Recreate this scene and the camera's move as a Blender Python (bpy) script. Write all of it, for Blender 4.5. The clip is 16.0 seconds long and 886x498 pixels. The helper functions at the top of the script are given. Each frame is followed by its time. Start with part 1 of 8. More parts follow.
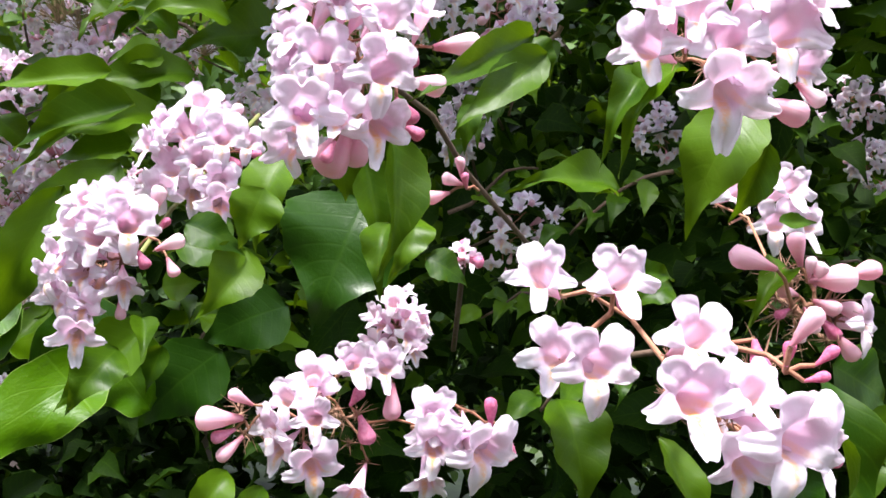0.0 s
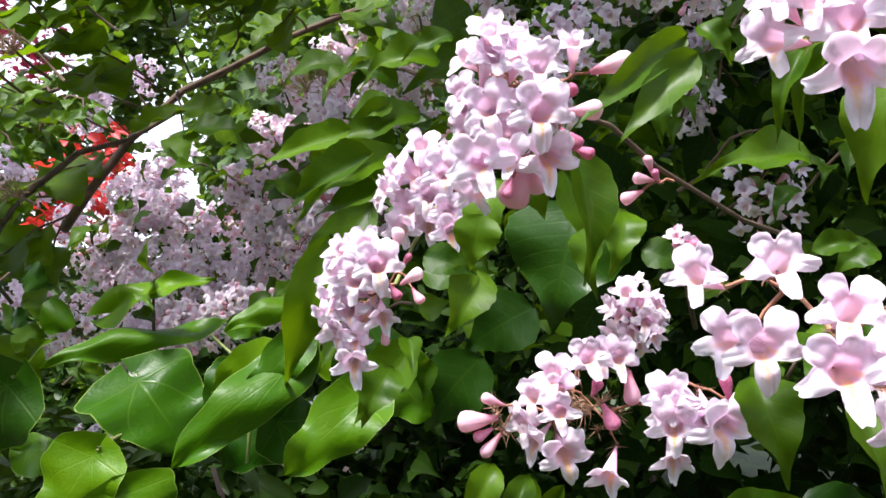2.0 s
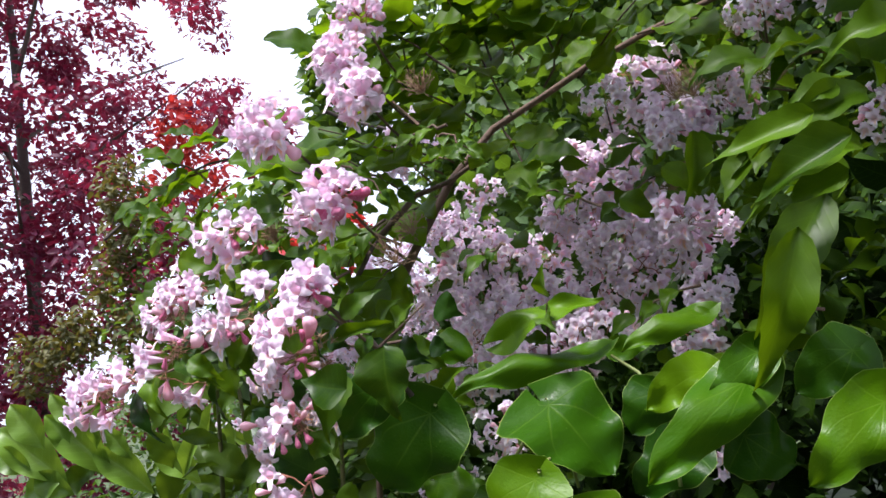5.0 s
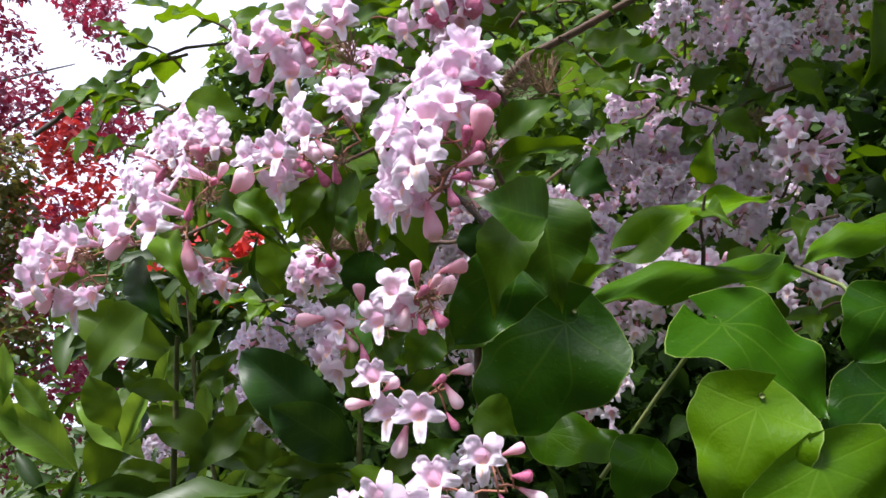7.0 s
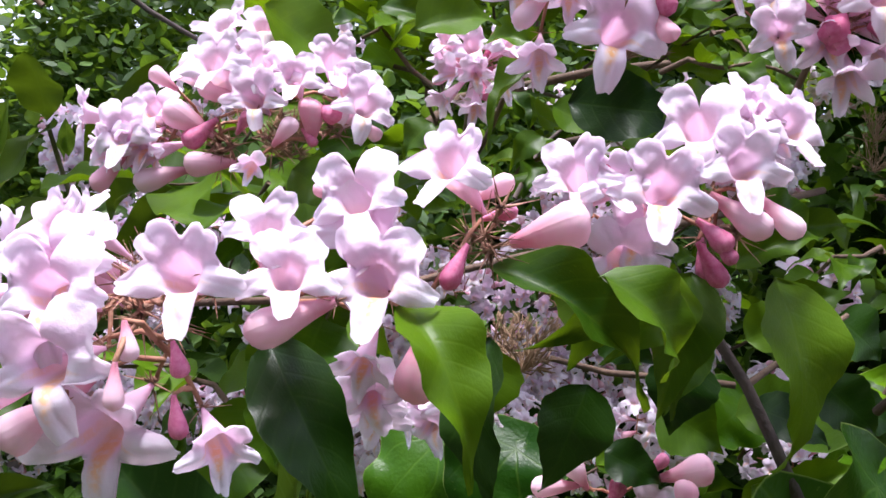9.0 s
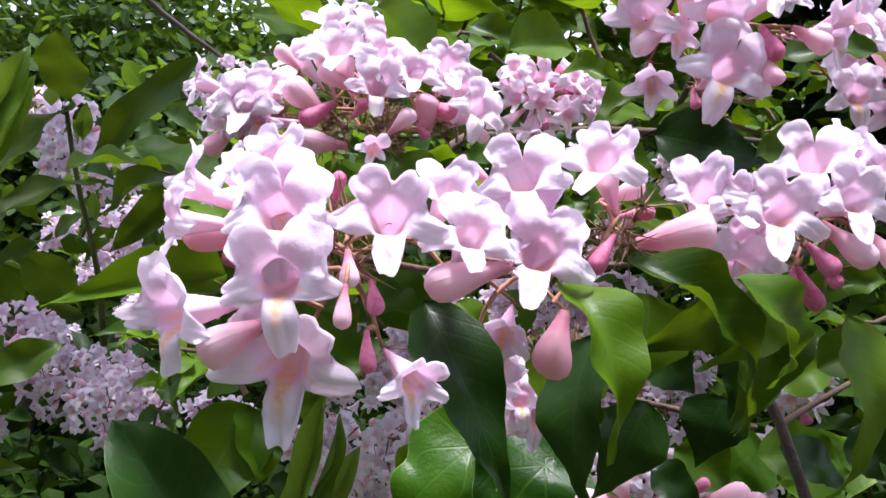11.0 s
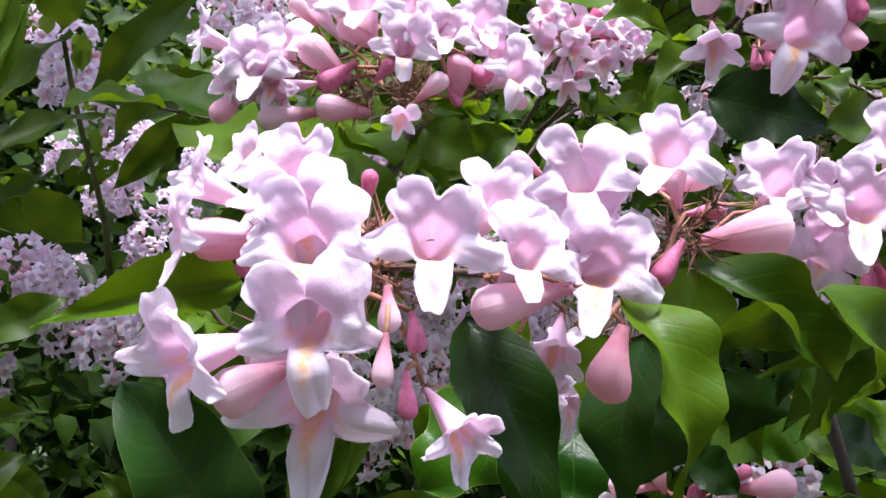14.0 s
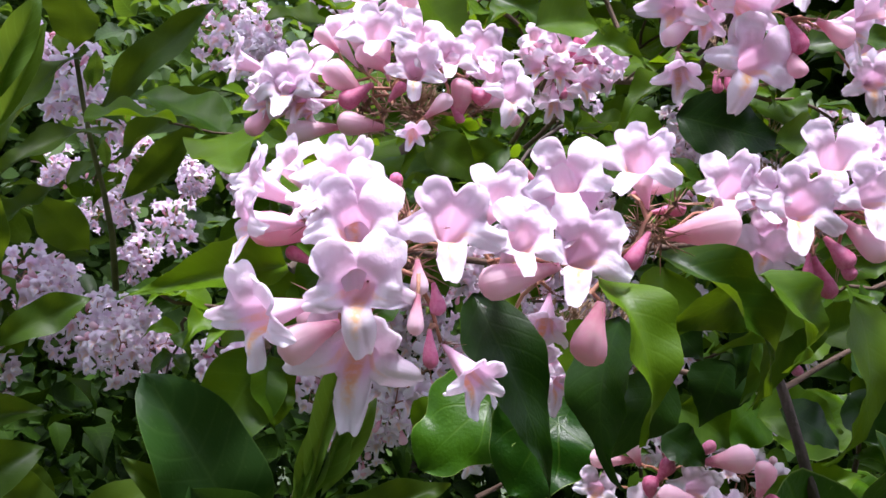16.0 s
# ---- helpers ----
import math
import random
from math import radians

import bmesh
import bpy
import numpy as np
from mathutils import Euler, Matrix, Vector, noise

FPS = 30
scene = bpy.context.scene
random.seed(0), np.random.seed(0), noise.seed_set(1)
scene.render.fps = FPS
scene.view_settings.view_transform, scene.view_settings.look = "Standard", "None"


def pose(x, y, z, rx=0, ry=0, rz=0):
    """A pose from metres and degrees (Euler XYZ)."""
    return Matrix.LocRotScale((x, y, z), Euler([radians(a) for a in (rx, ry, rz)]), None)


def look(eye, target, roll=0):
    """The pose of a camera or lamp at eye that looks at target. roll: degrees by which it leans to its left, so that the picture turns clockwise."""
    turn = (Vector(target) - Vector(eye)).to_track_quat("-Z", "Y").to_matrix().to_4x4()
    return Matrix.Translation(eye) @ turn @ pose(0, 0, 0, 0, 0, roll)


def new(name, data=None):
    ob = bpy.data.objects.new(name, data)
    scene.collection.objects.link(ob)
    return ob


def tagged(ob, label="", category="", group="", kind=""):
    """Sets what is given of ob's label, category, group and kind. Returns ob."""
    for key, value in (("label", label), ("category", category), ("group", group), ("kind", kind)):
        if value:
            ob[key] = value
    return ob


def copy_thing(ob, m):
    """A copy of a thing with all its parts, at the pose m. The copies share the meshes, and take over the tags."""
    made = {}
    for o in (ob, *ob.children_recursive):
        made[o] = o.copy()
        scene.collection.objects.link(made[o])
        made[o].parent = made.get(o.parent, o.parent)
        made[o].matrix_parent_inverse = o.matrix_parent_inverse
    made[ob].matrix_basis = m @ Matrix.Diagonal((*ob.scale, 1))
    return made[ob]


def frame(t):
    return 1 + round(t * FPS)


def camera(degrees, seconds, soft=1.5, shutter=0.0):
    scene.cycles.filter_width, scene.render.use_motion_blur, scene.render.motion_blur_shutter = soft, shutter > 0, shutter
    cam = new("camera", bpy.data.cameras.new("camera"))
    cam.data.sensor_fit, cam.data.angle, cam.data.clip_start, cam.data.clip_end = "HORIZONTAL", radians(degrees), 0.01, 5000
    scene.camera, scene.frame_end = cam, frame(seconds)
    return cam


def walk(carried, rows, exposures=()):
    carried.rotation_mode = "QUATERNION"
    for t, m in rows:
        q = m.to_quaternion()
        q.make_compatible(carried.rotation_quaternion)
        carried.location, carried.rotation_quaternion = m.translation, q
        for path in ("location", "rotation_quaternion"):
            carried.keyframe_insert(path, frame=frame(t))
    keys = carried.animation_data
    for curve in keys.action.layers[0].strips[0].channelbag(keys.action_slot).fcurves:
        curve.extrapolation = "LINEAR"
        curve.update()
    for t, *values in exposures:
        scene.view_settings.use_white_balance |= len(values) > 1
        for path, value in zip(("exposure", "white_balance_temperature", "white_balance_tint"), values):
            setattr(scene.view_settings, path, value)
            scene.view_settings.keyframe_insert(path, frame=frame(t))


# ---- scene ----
cam = camera(56.3, 16.0, soft=1.55)
PATH = [
    (0, 0.0000, 0.0000, 1.4500, 93.43, -5.13, -0.15),
    (0.5, 0.0252, -0.0135, 1.4523, 90.32, -1.50, 6.00),
    (1, 0.0327, -0.0162, 1.4499, 90.21, 0.02, 10.68),
    (1.5, 0.0328, -0.0160, 1.4513, 90.96, 1.91, 15.10),
    (2, 0.0247, -0.0255, 1.4586, 92.05, 3.95, 18.94),
    (2.5, 0.0109, -0.0355, 1.4610, 93.76, 4.91, 22.34),
    (3, -0.0109, -0.0531, 1.4626, 95.12, 4.93, 25.28),
    (3.5, -0.0314, -0.0623, 1.4653, 95.88, 5.77, 28.86),
    (4, -0.0583, -0.0691, 1.4646, 96.45, 6.34, 32.17),
    (4.5, -0.0877, -0.0737, 1.4631, 96.46, 6.93, 33.50),
    (4.7, -0.0976, -0.0769, 1.4607, 96.39, 7.52, 33.73),
    (6.8, -0.3165, 0.0263, 1.3780, 99.62, 5.76, 28.20),
    (7, -0.3506, 0.0250, 1.3813, 98.90, 4.92, 24.97),
    (7.5, -0.4455, 0.0392, 1.3790, 96.92, 2.25, 16.69),
    (8, -0.4958, 0.0858, 1.3814, 98.16, -0.71, 13.30),
    (8.5, -0.5552, 0.1260, 1.4115, 99.89, -2.10, 7.09),
    (9, -0.6055, 0.1566, 1.4369, 101.64, -5.11, -1.04),
    (9.5, -0.6222, 0.1594, 1.4343, 103.23, -7.55, -3.67),
    (10, -0.6389, 0.1575, 1.4180, 105.74, -9.88, -6.74),
    (10.2, -0.6394, 0.1549, 1.4154, 105.87, -9.76, -6.16),
    (12.3, -0.6523, 0.1527, 1.4161, 104.60, -12.63, -7.52),
    (12.5, -0.6520, 0.1572, 1.4210, 104.08, -12.29, -7.16),
    (13, -0.6508, 0.1676, 1.4282, 101.97, -11.99, -6.31),
    (13.5, -0.6526, 0.1698, 1.4346, 99.53, -11.19, -5.87),
    (14, -0.6526, 0.1706, 1.4345, 100.05, -11.64, -6.07),
    (14.5, -0.6572, 0.1617, 1.4303, 101.19, -11.73, -6.89),
    (15, -0.6604, 0.1472, 1.4226, 101.93, -12.23, -7.26),
    (15.5, -0.6601, 0.1430, 1.4213, 101.79, -12.05, -7.41),
    (16, -0.6591, 0.1405, 1.4222, 101.45, -11.67, -7.22),
]
walk(cam, [(t, pose(*r)) for t, *r in PATH], exposures=[(0, 1.06, 6500, 10), (1.2, 1.0, 6500, 10), (2.5, 0.8, 6450, 11), (4.5, 0.62, 6300, 15), (7.0, 0.55, 6350, 14), (7.5, 0.7, 6300, 14), (9, 0.72, 6160, 19), (16, 0.6, 6110, 20)])

# ---- light ----
world = bpy.data.worlds.new("sky")
scene.world = world
world.use_nodes = True
wn, wl = world.node_tree.nodes, world.node_tree.links
sky = wn.new("ShaderNodeTexSky")
sky.sky_type, sky.sun_disc = "NISHITA", False
SUN_ELEVATION, SUN_TURN = radians(72), radians(204)
sky.sun_elevation, sky.sun_rotation = SUN_ELEVATION, SUN_TURN
sky.air_density, sky.dust_density = 1.0, 3.0
veil = wn.new("ShaderNodeMix")
veil.data_type = "RGBA"
veil.inputs[0].default_value = 0.8
veil.inputs[7].default_value = (9.3, 10.0, 11.8, 1)   # thin bright cloud
wl.new(sky.outputs[0], veil.inputs[6])
wl.new(veil.outputs[2], wn["Background"].inputs[0])
wn["Background"].inputs[1].default_value = 0.118
sun = new("sun", bpy.data.lights.new("sun", "SUN"))
sun.data.energy, sun.data.angle, sun.data.color = 6.0, radians(16), (1, 0.975, 0.95)
sun.matrix_world = look((-0.85, -1.9, 6.3), (0, 0, 0))


# ---- materials ----
def material(name):
    m = bpy.data.materials.new(name)
    m.use_nodes = True
    m.node_tree.nodes.clear()
    return m, m.node_tree.nodes, m.node_tree.links


def node(nodes, kind, **settings):
    n = nodes.new(kind)
    for key, value in settings.items():
        if key == "operation":
            n.operation = value
        elif key == "blend":
            n.data_type, n.blend_type = "RGBA", value
        elif key == "use_clamp":
            n.use_clamp = value
    return n


def maths(nodes, links, op, a, b=None, c=None, clamp=False):
    n = node(nodes, "ShaderNodeMath", operation=op, use_clamp=clamp)
    for k, v in enumerate((a, b, c)):
        if v is None:
            continue
        if isinstance(v, (int, float)):
            n.inputs[k].default_value = v
        else:
            links.new(v, n.inputs[k])
    return n.outputs[0]


def mixed(nodes, links, fac, a, b, blend="MIX"):
    n = node(nodes, "ShaderNodeMix", blend=blend)
    for k, v in ((0, fac), (6, a), (7, b)):
        if isinstance(v, (int, float)):
            n.inputs[k].default_value = v
        elif isinstance(v, tuple):
            n.inputs[k].default_value = (*v, 1)
        else:
            links.new(v, n.inputs[k])
    return n.outputs[2]


def smooth(nodes, links, x, low, high, to_low=0.0, to_high=1.0):
    n = nodes.new("ShaderNodeMapRange")
    n.interpolation_type = "SMOOTHSTEP"
    links.new(x, n.inputs[0])
    for k, v in ((1, low), (2, high), (3, to_low), (4, to_high)):
        n.inputs[k].default_value = v
    return n.outputs[0]


def noise_of(nodes, links, scale, detail=2.0, vector=None):
    n = nodes.new("ShaderNodeTexNoise")
    n.inputs["Scale"].default_value, n.inputs["Detail"].default_value = scale, detail
    links.new(vector if vector else nodes.new("ShaderNodeTexCoord").outputs["Object"], n.inputs["Vector"])
    return n.outputs["Fac"]


def finish(nodes, links, colour, rough, bump=None, bump_strength=0.3, bump_distance=0.001, through_light=0.0, through_colour=None, metal=0.0, specular=0.5):
    p = nodes.new("ShaderNodeBsdfPrincipled")
    if isinstance(colour, tuple):
        p.inputs["Base Color"].default_value = (*colour, 1)
    else:
        links.new(colour, p.inputs["Base Color"])
    if isinstance(rough, (int, float)):
        p.inputs["Roughness"].default_value = rough
    else:
        links.new(rough, p.inputs["Roughness"])
    p.inputs["Metallic"].default_value = metal
    p.inputs["Specular IOR Level"].default_value = specular
    out = nodes.new("ShaderNodeOutputMaterial")
    b = None
    if bump is not None:
        b = nodes.new("ShaderNodeBump")
        b.inputs["Strength"].default_value, b.inputs["Distance"].default_value = bump_strength, bump_distance
        links.new(bump, b.inputs["Height"])
        links.new(b.outputs[0], p.inputs["Normal"])
    shader = p.outputs[0]
    if through_light:
        tr = nodes.new("ShaderNodeBsdfTranslucent")
        c = through_colour if through_colour is not None else colour
        if isinstance(c, tuple):
            tr.inputs[0].default_value = (*c, 1)
        else:
            links.new(c, tr.inputs[0])
        ms = nodes.new("ShaderNodeMixShader")
        ms.inputs[0].default_value = through_light
        links.new(shader, ms.inputs[1])
        links.new(tr.outputs[0], ms.inputs[2])
        shader = ms.outputs[0]
    links.new(shader, out.inputs[0])


def uv_parts(nodes, links):
    s = nodes.new("ShaderNodeSeparateXYZ")
    links.new(nodes.new("ShaderNodeTexCoord").outputs["UV"], s.inputs[0])
    return s.outputs[0], s.outputs[1]


def leaf_material(name, dark, light, vein, rough, veins=9.0, slant=0.45, random_by="object", through_light=0.3, vein_strength=0.5, gloss=0.5):
    """A leaf: u runs from base to tip, v from edge (0) over the midrib (0.5) to edge (1)."""
    m, n, l = material(name)
    u, v = uv_parts(n, l)
    side = maths(n, l, "ABSOLUTE", maths(n, l, "SUBTRACT", v, 0.5))
    along = maths(n, l, "MULTIPLY", maths(n, l, "SUBTRACT", u, maths(n, l, "MULTIPLY", maths(n, l, "POWER", side, 1.3), slant)), veins)
    wave = maths(n, l, "ABSOLUTE", maths(n, l, "SUBTRACT", maths(n, l, "FRACT", along), 0.5))
    ribs = smooth(n, l, wave, 0.0, 0.13, 1.0, 0.0)
    midrib = smooth(n, l, side, 0.0, 0.035, 1.0, 0.0)
    lines = maths(n, l, "MAXIMUM", maths(n, l, "MULTIPLY", ribs, 0.55), midrib)
    r = n.new("ShaderNodeObjectInfo").outputs["Random"] if random_by == "object" else n.new("ShaderNodeNewGeometry").outputs["Random Per Island"]
    blotch = noise_of(n, l, 3.0 if random_by == "object" else 22.0, 3.0)
    fine = noise_of(n, l, 38.0 if random_by == "object" else 240.0, 2.0)
    tone = maths(n, l, "ADD", maths(n, l, "MULTIPLY", r, 0.75), maths(n, l, "MULTIPLY", maths(n, l, "SUBTRACT", blotch, 0.5), 0.7), clamp=True)
    c = mixed(n, l, tone, dark, light)
    c = mixed(n, l, maths(n, l, "MULTIPLY", lines, vein_strength), c, vein)
    c = mixed(n, l, smooth(n, l, fine, 0.66, 0.75, 0.0, 0.25), c, vein)
    c = mixed(n, l, smooth(n, l, side, 0.485, 0.498, 0.0, 0.45), c, vein)
    height = maths(n, l, "SUBTRACT", maths(n, l, "MULTIPLY", fine, 0.25), lines)
    ro = maths(n, l, "ADD", rough, maths(n, l, "MULTIPLY", maths(n, l, "SUBTRACT", blotch, 0.5), 0.35), clamp=True)
    warm = mixed(n, l, 0.5, c, (light[0] * 2.6, light[1] * 2.1, light[2] * 0.9))
    finish(n, l, c, ro, height, 0.06, 0.012 if random_by == "object" else 0.0012, through_light, warm, specular=gloss)
    return m


LEAF = leaf_material("beauty_leaf", (0.012, 0.042, 0.001), (0.085, 0.170, 0.002), (0.12, 0.21, 0.012), 0.42, vein_strength=0.18, gloss=0.17, through_light=0.28)
# the beauty leaf again, darker in colour to stand for shade
SHADE_LEAF = leaf_material("shade_beauty_leaf", (0.005, 0.022, 0.001), (0.016, 0.052, 0.002), (0.05, 0.11, 0.008), 0.34, vein_strength=0.14, gloss=0.20, through_light=0.12)
# leaf mass with the shrub's inner shade put into its colour
SHADE_LEAF_STUFF = leaf_material("shade_leaf_mass", (0.004, 0.014, 0.001), (0.018, 0.046, 0.002), (0.08, 0.16, 0.01), 0.6, random_by="island", vein_strength=0.15, gloss=0.06, through_light=0.12)
MID_STUFF = leaf_material("beauty_leaf_spray", (0.012, 0.040, 0.001), (0.070, 0.150, 0.003), (0.10, 0.20, 0.02), 0.5, random_by="island", vein_strength=0.15, gloss=0.15, through_light=0.28)
ROUND_LEAF = leaf_material("round_leaf", (0.020, 0.065, 0.001), (0.11, 0.21, 0.003), (0.12, 0.25, 0.03), 0.5, veins=6.0, vein_strength=0.2, gloss=0.18, through_light=0.46)


def ivy_material(name, dark, light, through_light):
    """Glossy deep green with pale veins that spread from the stalk."""
    m, n, l = material(name)
    u, v = uv_parts(n, l)
    across = maths(n, l, "MULTIPLY", maths(n, l, "ABSOLUTE", maths(n, l, "SUBTRACT", v, 0.5)), 0.95)
    ahead = maths(n, l, "SUBTRACT", u, 0.10)
    angle = maths(n, l, "ARCTAN2", across, ahead)
    away = maths(n, l, "SQRT", maths(n, l, "ADD", maths(n, l, "MULTIPLY", across, across), maths(n, l, "MULTIPLY", ahead, ahead)))
    lines = None
    for a, wide in ((0.0, 0.012), (0.62, 0.009), (1.30, 0.008), (2.1, 0.006)):
        off = maths(n, l, "MULTIPLY", maths(n, l, "ABSOLUTE", maths(n, l, "SUBTRACT", angle, a)), away)
        one = smooth(n, l, off, 0.0, wide * 1.7, 1.0, 0.0)
        lines = one if lines is None else maths(n, l, "MAXIMUM", lines, one)
    lines = maths(n, l, "MULTIPLY", lines, smooth(n, l, away, 0.25, 0.75, 1.0, 0.15))
    r = n.new("ShaderNodeObjectInfo").outputs["Random"]
    blotch, fine = noise_of(n, l, 3.0, 3.0), noise_of(n, l, 30.0, 2.0)
    tone = maths(n, l, "ADD", maths(n, l, "MULTIPLY", r, 0.8), maths(n, l, "MULTIPLY", maths(n, l, "SUBTRACT", blotch, 0.5), 0.6), clamp=True)
    c = mixed(n, l, tone, dark, light)
    c = mixed(n, l, maths(n, l, "MULTIPLY", lines, 0.11), c, (0.18, 0.30, 0.03))
    c = mixed(n, l, smooth(n, l, fine, 0.68, 0.76, 0.0, 0.25), c, (0.16, 0.24, 0.04))
    c = mixed(n, l, smooth(n, l, across, 0.462, 0.474, 0.0, 0.6), c, (0.26, 0.36, 0.08))
    ro = maths(n, l, "ADD", 0.36, maths(n, l, "MULTIPLY", maths(n, l, "SUBTRACT", blotch, 0.5), 0.3), clamp=True)
    finish(n, l, c, ro, maths(n, l, "SUBTRACT", maths(n, l, "ADD", blotch, maths(n, l, "MULTIPLY", fine, 0.15)), maths(n, l, "MULTIPLY", lines, 0.35)), 0.10, 0.02, through_light, mixed(n, l, 0.5, c, (0.22, 0.40, 0.003)), specular=0.15)
    return m


IVY = ivy_material("ivy_leaf", (0.030, 0.095, 0.001), (0.105, 0.205, 0.001), 0.18)
# same ivy with the shadow on overhung leaves put into a darker colour
SHADE_IVY = ivy_material("shade_ivy_leaf", (0.008, 0.040, 0.001), (0.034, 0.100, 0.002), 0.08)
LAUREL = leaf_material("laurel_leaf", (0.018, 0.048, 0.002), (0.075, 0.135, 0.008), (0.12, 0.19, 0.04), 0.45, veins=11.0, through_light=0.36, vein_strength=0.10, gloss=0.22)
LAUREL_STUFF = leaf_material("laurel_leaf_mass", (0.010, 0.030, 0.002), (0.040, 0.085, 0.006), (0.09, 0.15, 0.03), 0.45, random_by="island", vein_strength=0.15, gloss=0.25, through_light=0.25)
DEEP = leaf_material("deep_green_leaf", (0.008, 0.032, 0.005), (0.028, 0.075, 0.010), (0.10, 0.18, 0.04), 0.40, veins=9.0, through_light=0.16, vein_strength=0.14, gloss=0.22)
FRESH = leaf_material("fresh_leaf", (0.08, 0.165, 0.015), (0.15, 0.26, 0.03), (0.20, 0.33, 0.07), 0.45, through_light=0.35)
TREE_LEAF = leaf_material("tree_leaf_mass", (0.014, 0.046, 0.005), (0.085, 0.170, 0.015), (0.12, 0.25, 0.05), 0.6, random_by="island", through_light=0.4)
OLIVE_LEAF = leaf_material("olive_leaf_mass", (0.035, 0.045, 0.008), (0.13, 0.12, 0.03), (0.12, 0.12, 0.05), 0.6, random_by="island", through_light=0.3)
ORANGE_LEAF = leaf_material("orange_leaf_mass", (0.26, 0.015, 0.03), (0.52, 0.045, 0.05), (0.4, 0.1, 0.05), 0.5, random_by="island", through_light=0.4)
RED_LEAF = leaf_material("red_leaf_mass", (0.06, 0.007, 0.038), (0.21, 0.013, 0.062), (0.22, 0.03, 0.04), 0.5, random_by="island", through_light=0.4)


def petal_materials(name, rim, rose, tube, warm):
    """Outer and inner skin of a bell flower: u runs round it from its upper side, v from its base to the tips of its lobes."""
    out = []
    for inner in (False, True):
        m, n, l = material(name + ("_inside" if inner else "_outside"))
        u, v = uv_parts(n, l)
        r = n.new("ShaderNodeObjectInfo").outputs["Random"]
        low = maths(n, l, "ABSOLUTE", maths(n, l, "SUBTRACT", u, 0.5))     # 0 at the lower lip, 0.5 at the top
        streak = noise_of(n, l, 17.0, 3.0)
        cloud = noise_of(n, l, 4.0, 3.0)
        fleck = noise_of(n, l, 60.0, 2.0)
        ray = maths(n, l, "ABSOLUTE", maths(n, l, "SUBTRACT", maths(n, l, "FRACT", maths(n, l, "MULTIPLY", u, 30.0)), 0.5))
        if inner:
            flush = maths(n, l, "ADD", v, maths(n, l, "MULTIPLY", maths(n, l, "SUBTRACT", cloud, 0.5), 0.35))
            upper = mixed(n, l, smooth(n, l, flush, 0.64, 1.02), rose, rim)
            lower = mixed(n, l, smooth(n, l, flush, 0.40, 0.66), rose, rim)
            c = mixed(n, l, smooth(n, l, low, 0.25, 0.33), lower, upper)
            throat = mixed(n, l, smooth(n, l, low, 0.12, 0.40), (0.94, 0.76, 0.62), (0.95, 0.80, 0.85))
            c = mixed(n, l, smooth(n, l, v, 0.30, 0.52), throat, c)
            net = smooth(n, l, streak, 0.38, 0.56)
            taper = maths(n, l, "MULTIPLY", maths(n, l, "SUBTRACT", v, 0.5), 0.16)
            mid = smooth(n, l, maths(n, l, "ADD", low, taper), 0.085, 0.03, 0.0, 1.0)
            aside = maths(n, l, "ABSOLUTE", maths(n, l, "SUBTRACT", low, 0.185))
            sides = maths(n, l, "MULTIPLY", smooth(n, l, maths(n, l, "ADD", aside, taper), 0.045, 0.012, 0.0, 1.0), 0.55)
            spot = maths(n, l, "MULTIPLY", maths(n, l, "MAXIMUM", mid, sides), maths(n, l, "MULTIPLY", smooth(n, l, v, 0.28, 0.46), smooth(n, l, v, 0.92, 0.66)))
            spot = maths(n, l, "MULTIPLY", spot, maths(n, l, "ADD", 0.45, maths(n, l, "MULTIPLY", net, 0.55)), clamp=True)
            c = mixed(n, l, spot, c, warm)
        else:
            c = mixed(n, l, smooth(n, l, v, 0.0, 0.40), tube, rose)
            c = mixed(n, l, smooth(n, l, v, 0.55, 1.0), c, rim)
        c = mixed(n, l, smooth(n, l, cloud, 0.45, 0.75, 0.0, 0.16), c, rose)
        c = mixed(n, l, maths(n, l, "MULTIPLY", smooth(n, l, ray, 0.0, 0.16, 1.0, 0.0), 0.10), c, rose)
        c = mixed(n, l, maths(n, l, "MULTIPLY", r, 0.30), c, rim)
        finish(n, l, c, 0.6, maths(n, l, "ADD", maths(n, l, "ADD", streak, cloud), maths(n, l, "MULTIPLY", maths(n, l, "ADD", fleck, ray), 0.12)), 0.10, 0.02, 0.48, mixed(n, l, 0.5, c, (0.96, 0.80, 0.94)), specular=0.15)
        out.append(m)
    return out


PETAL_OUT, PETAL_IN = petal_materials("petal", (0.95, 0.92, 0.97), (0.95, 0.735, 0.885), (0.88, 0.48, 0.68), (0.95, 0.54, 0.10))
# far petals tinted paler and bluer, standing for skylight in open shade
FAR_PETAL_OUT, FAR_PETAL_IN = petal_materials("skylit_petal", (0.97, 0.94, 0.98), (0.94, 0.82, 0.94), (0.86, 0.56, 0.72), (0.94, 0.62, 0.30))


def plain(name, a, b, scale, rough, bump=0.3, by_random=0.5, through_light=0.0):
    m, n, l = material(name)
    t = noise_of(n, l, scale, 4.0)
    r = n.new("ShaderNodeObjectInfo").outputs["Random"]
    k = maths(n, l, "ADD", smooth(n, l, t, 0.3, 0.7, 0.0, 1.0 - by_random), maths(n, l, "MULTIPLY", r, by_random), clamp=True)
    finish(n, l, mixed(n, l, k, a, b), rough, noise_of(n, l, scale * 5, 3.0), bump, 0.001, through_light)
    return m


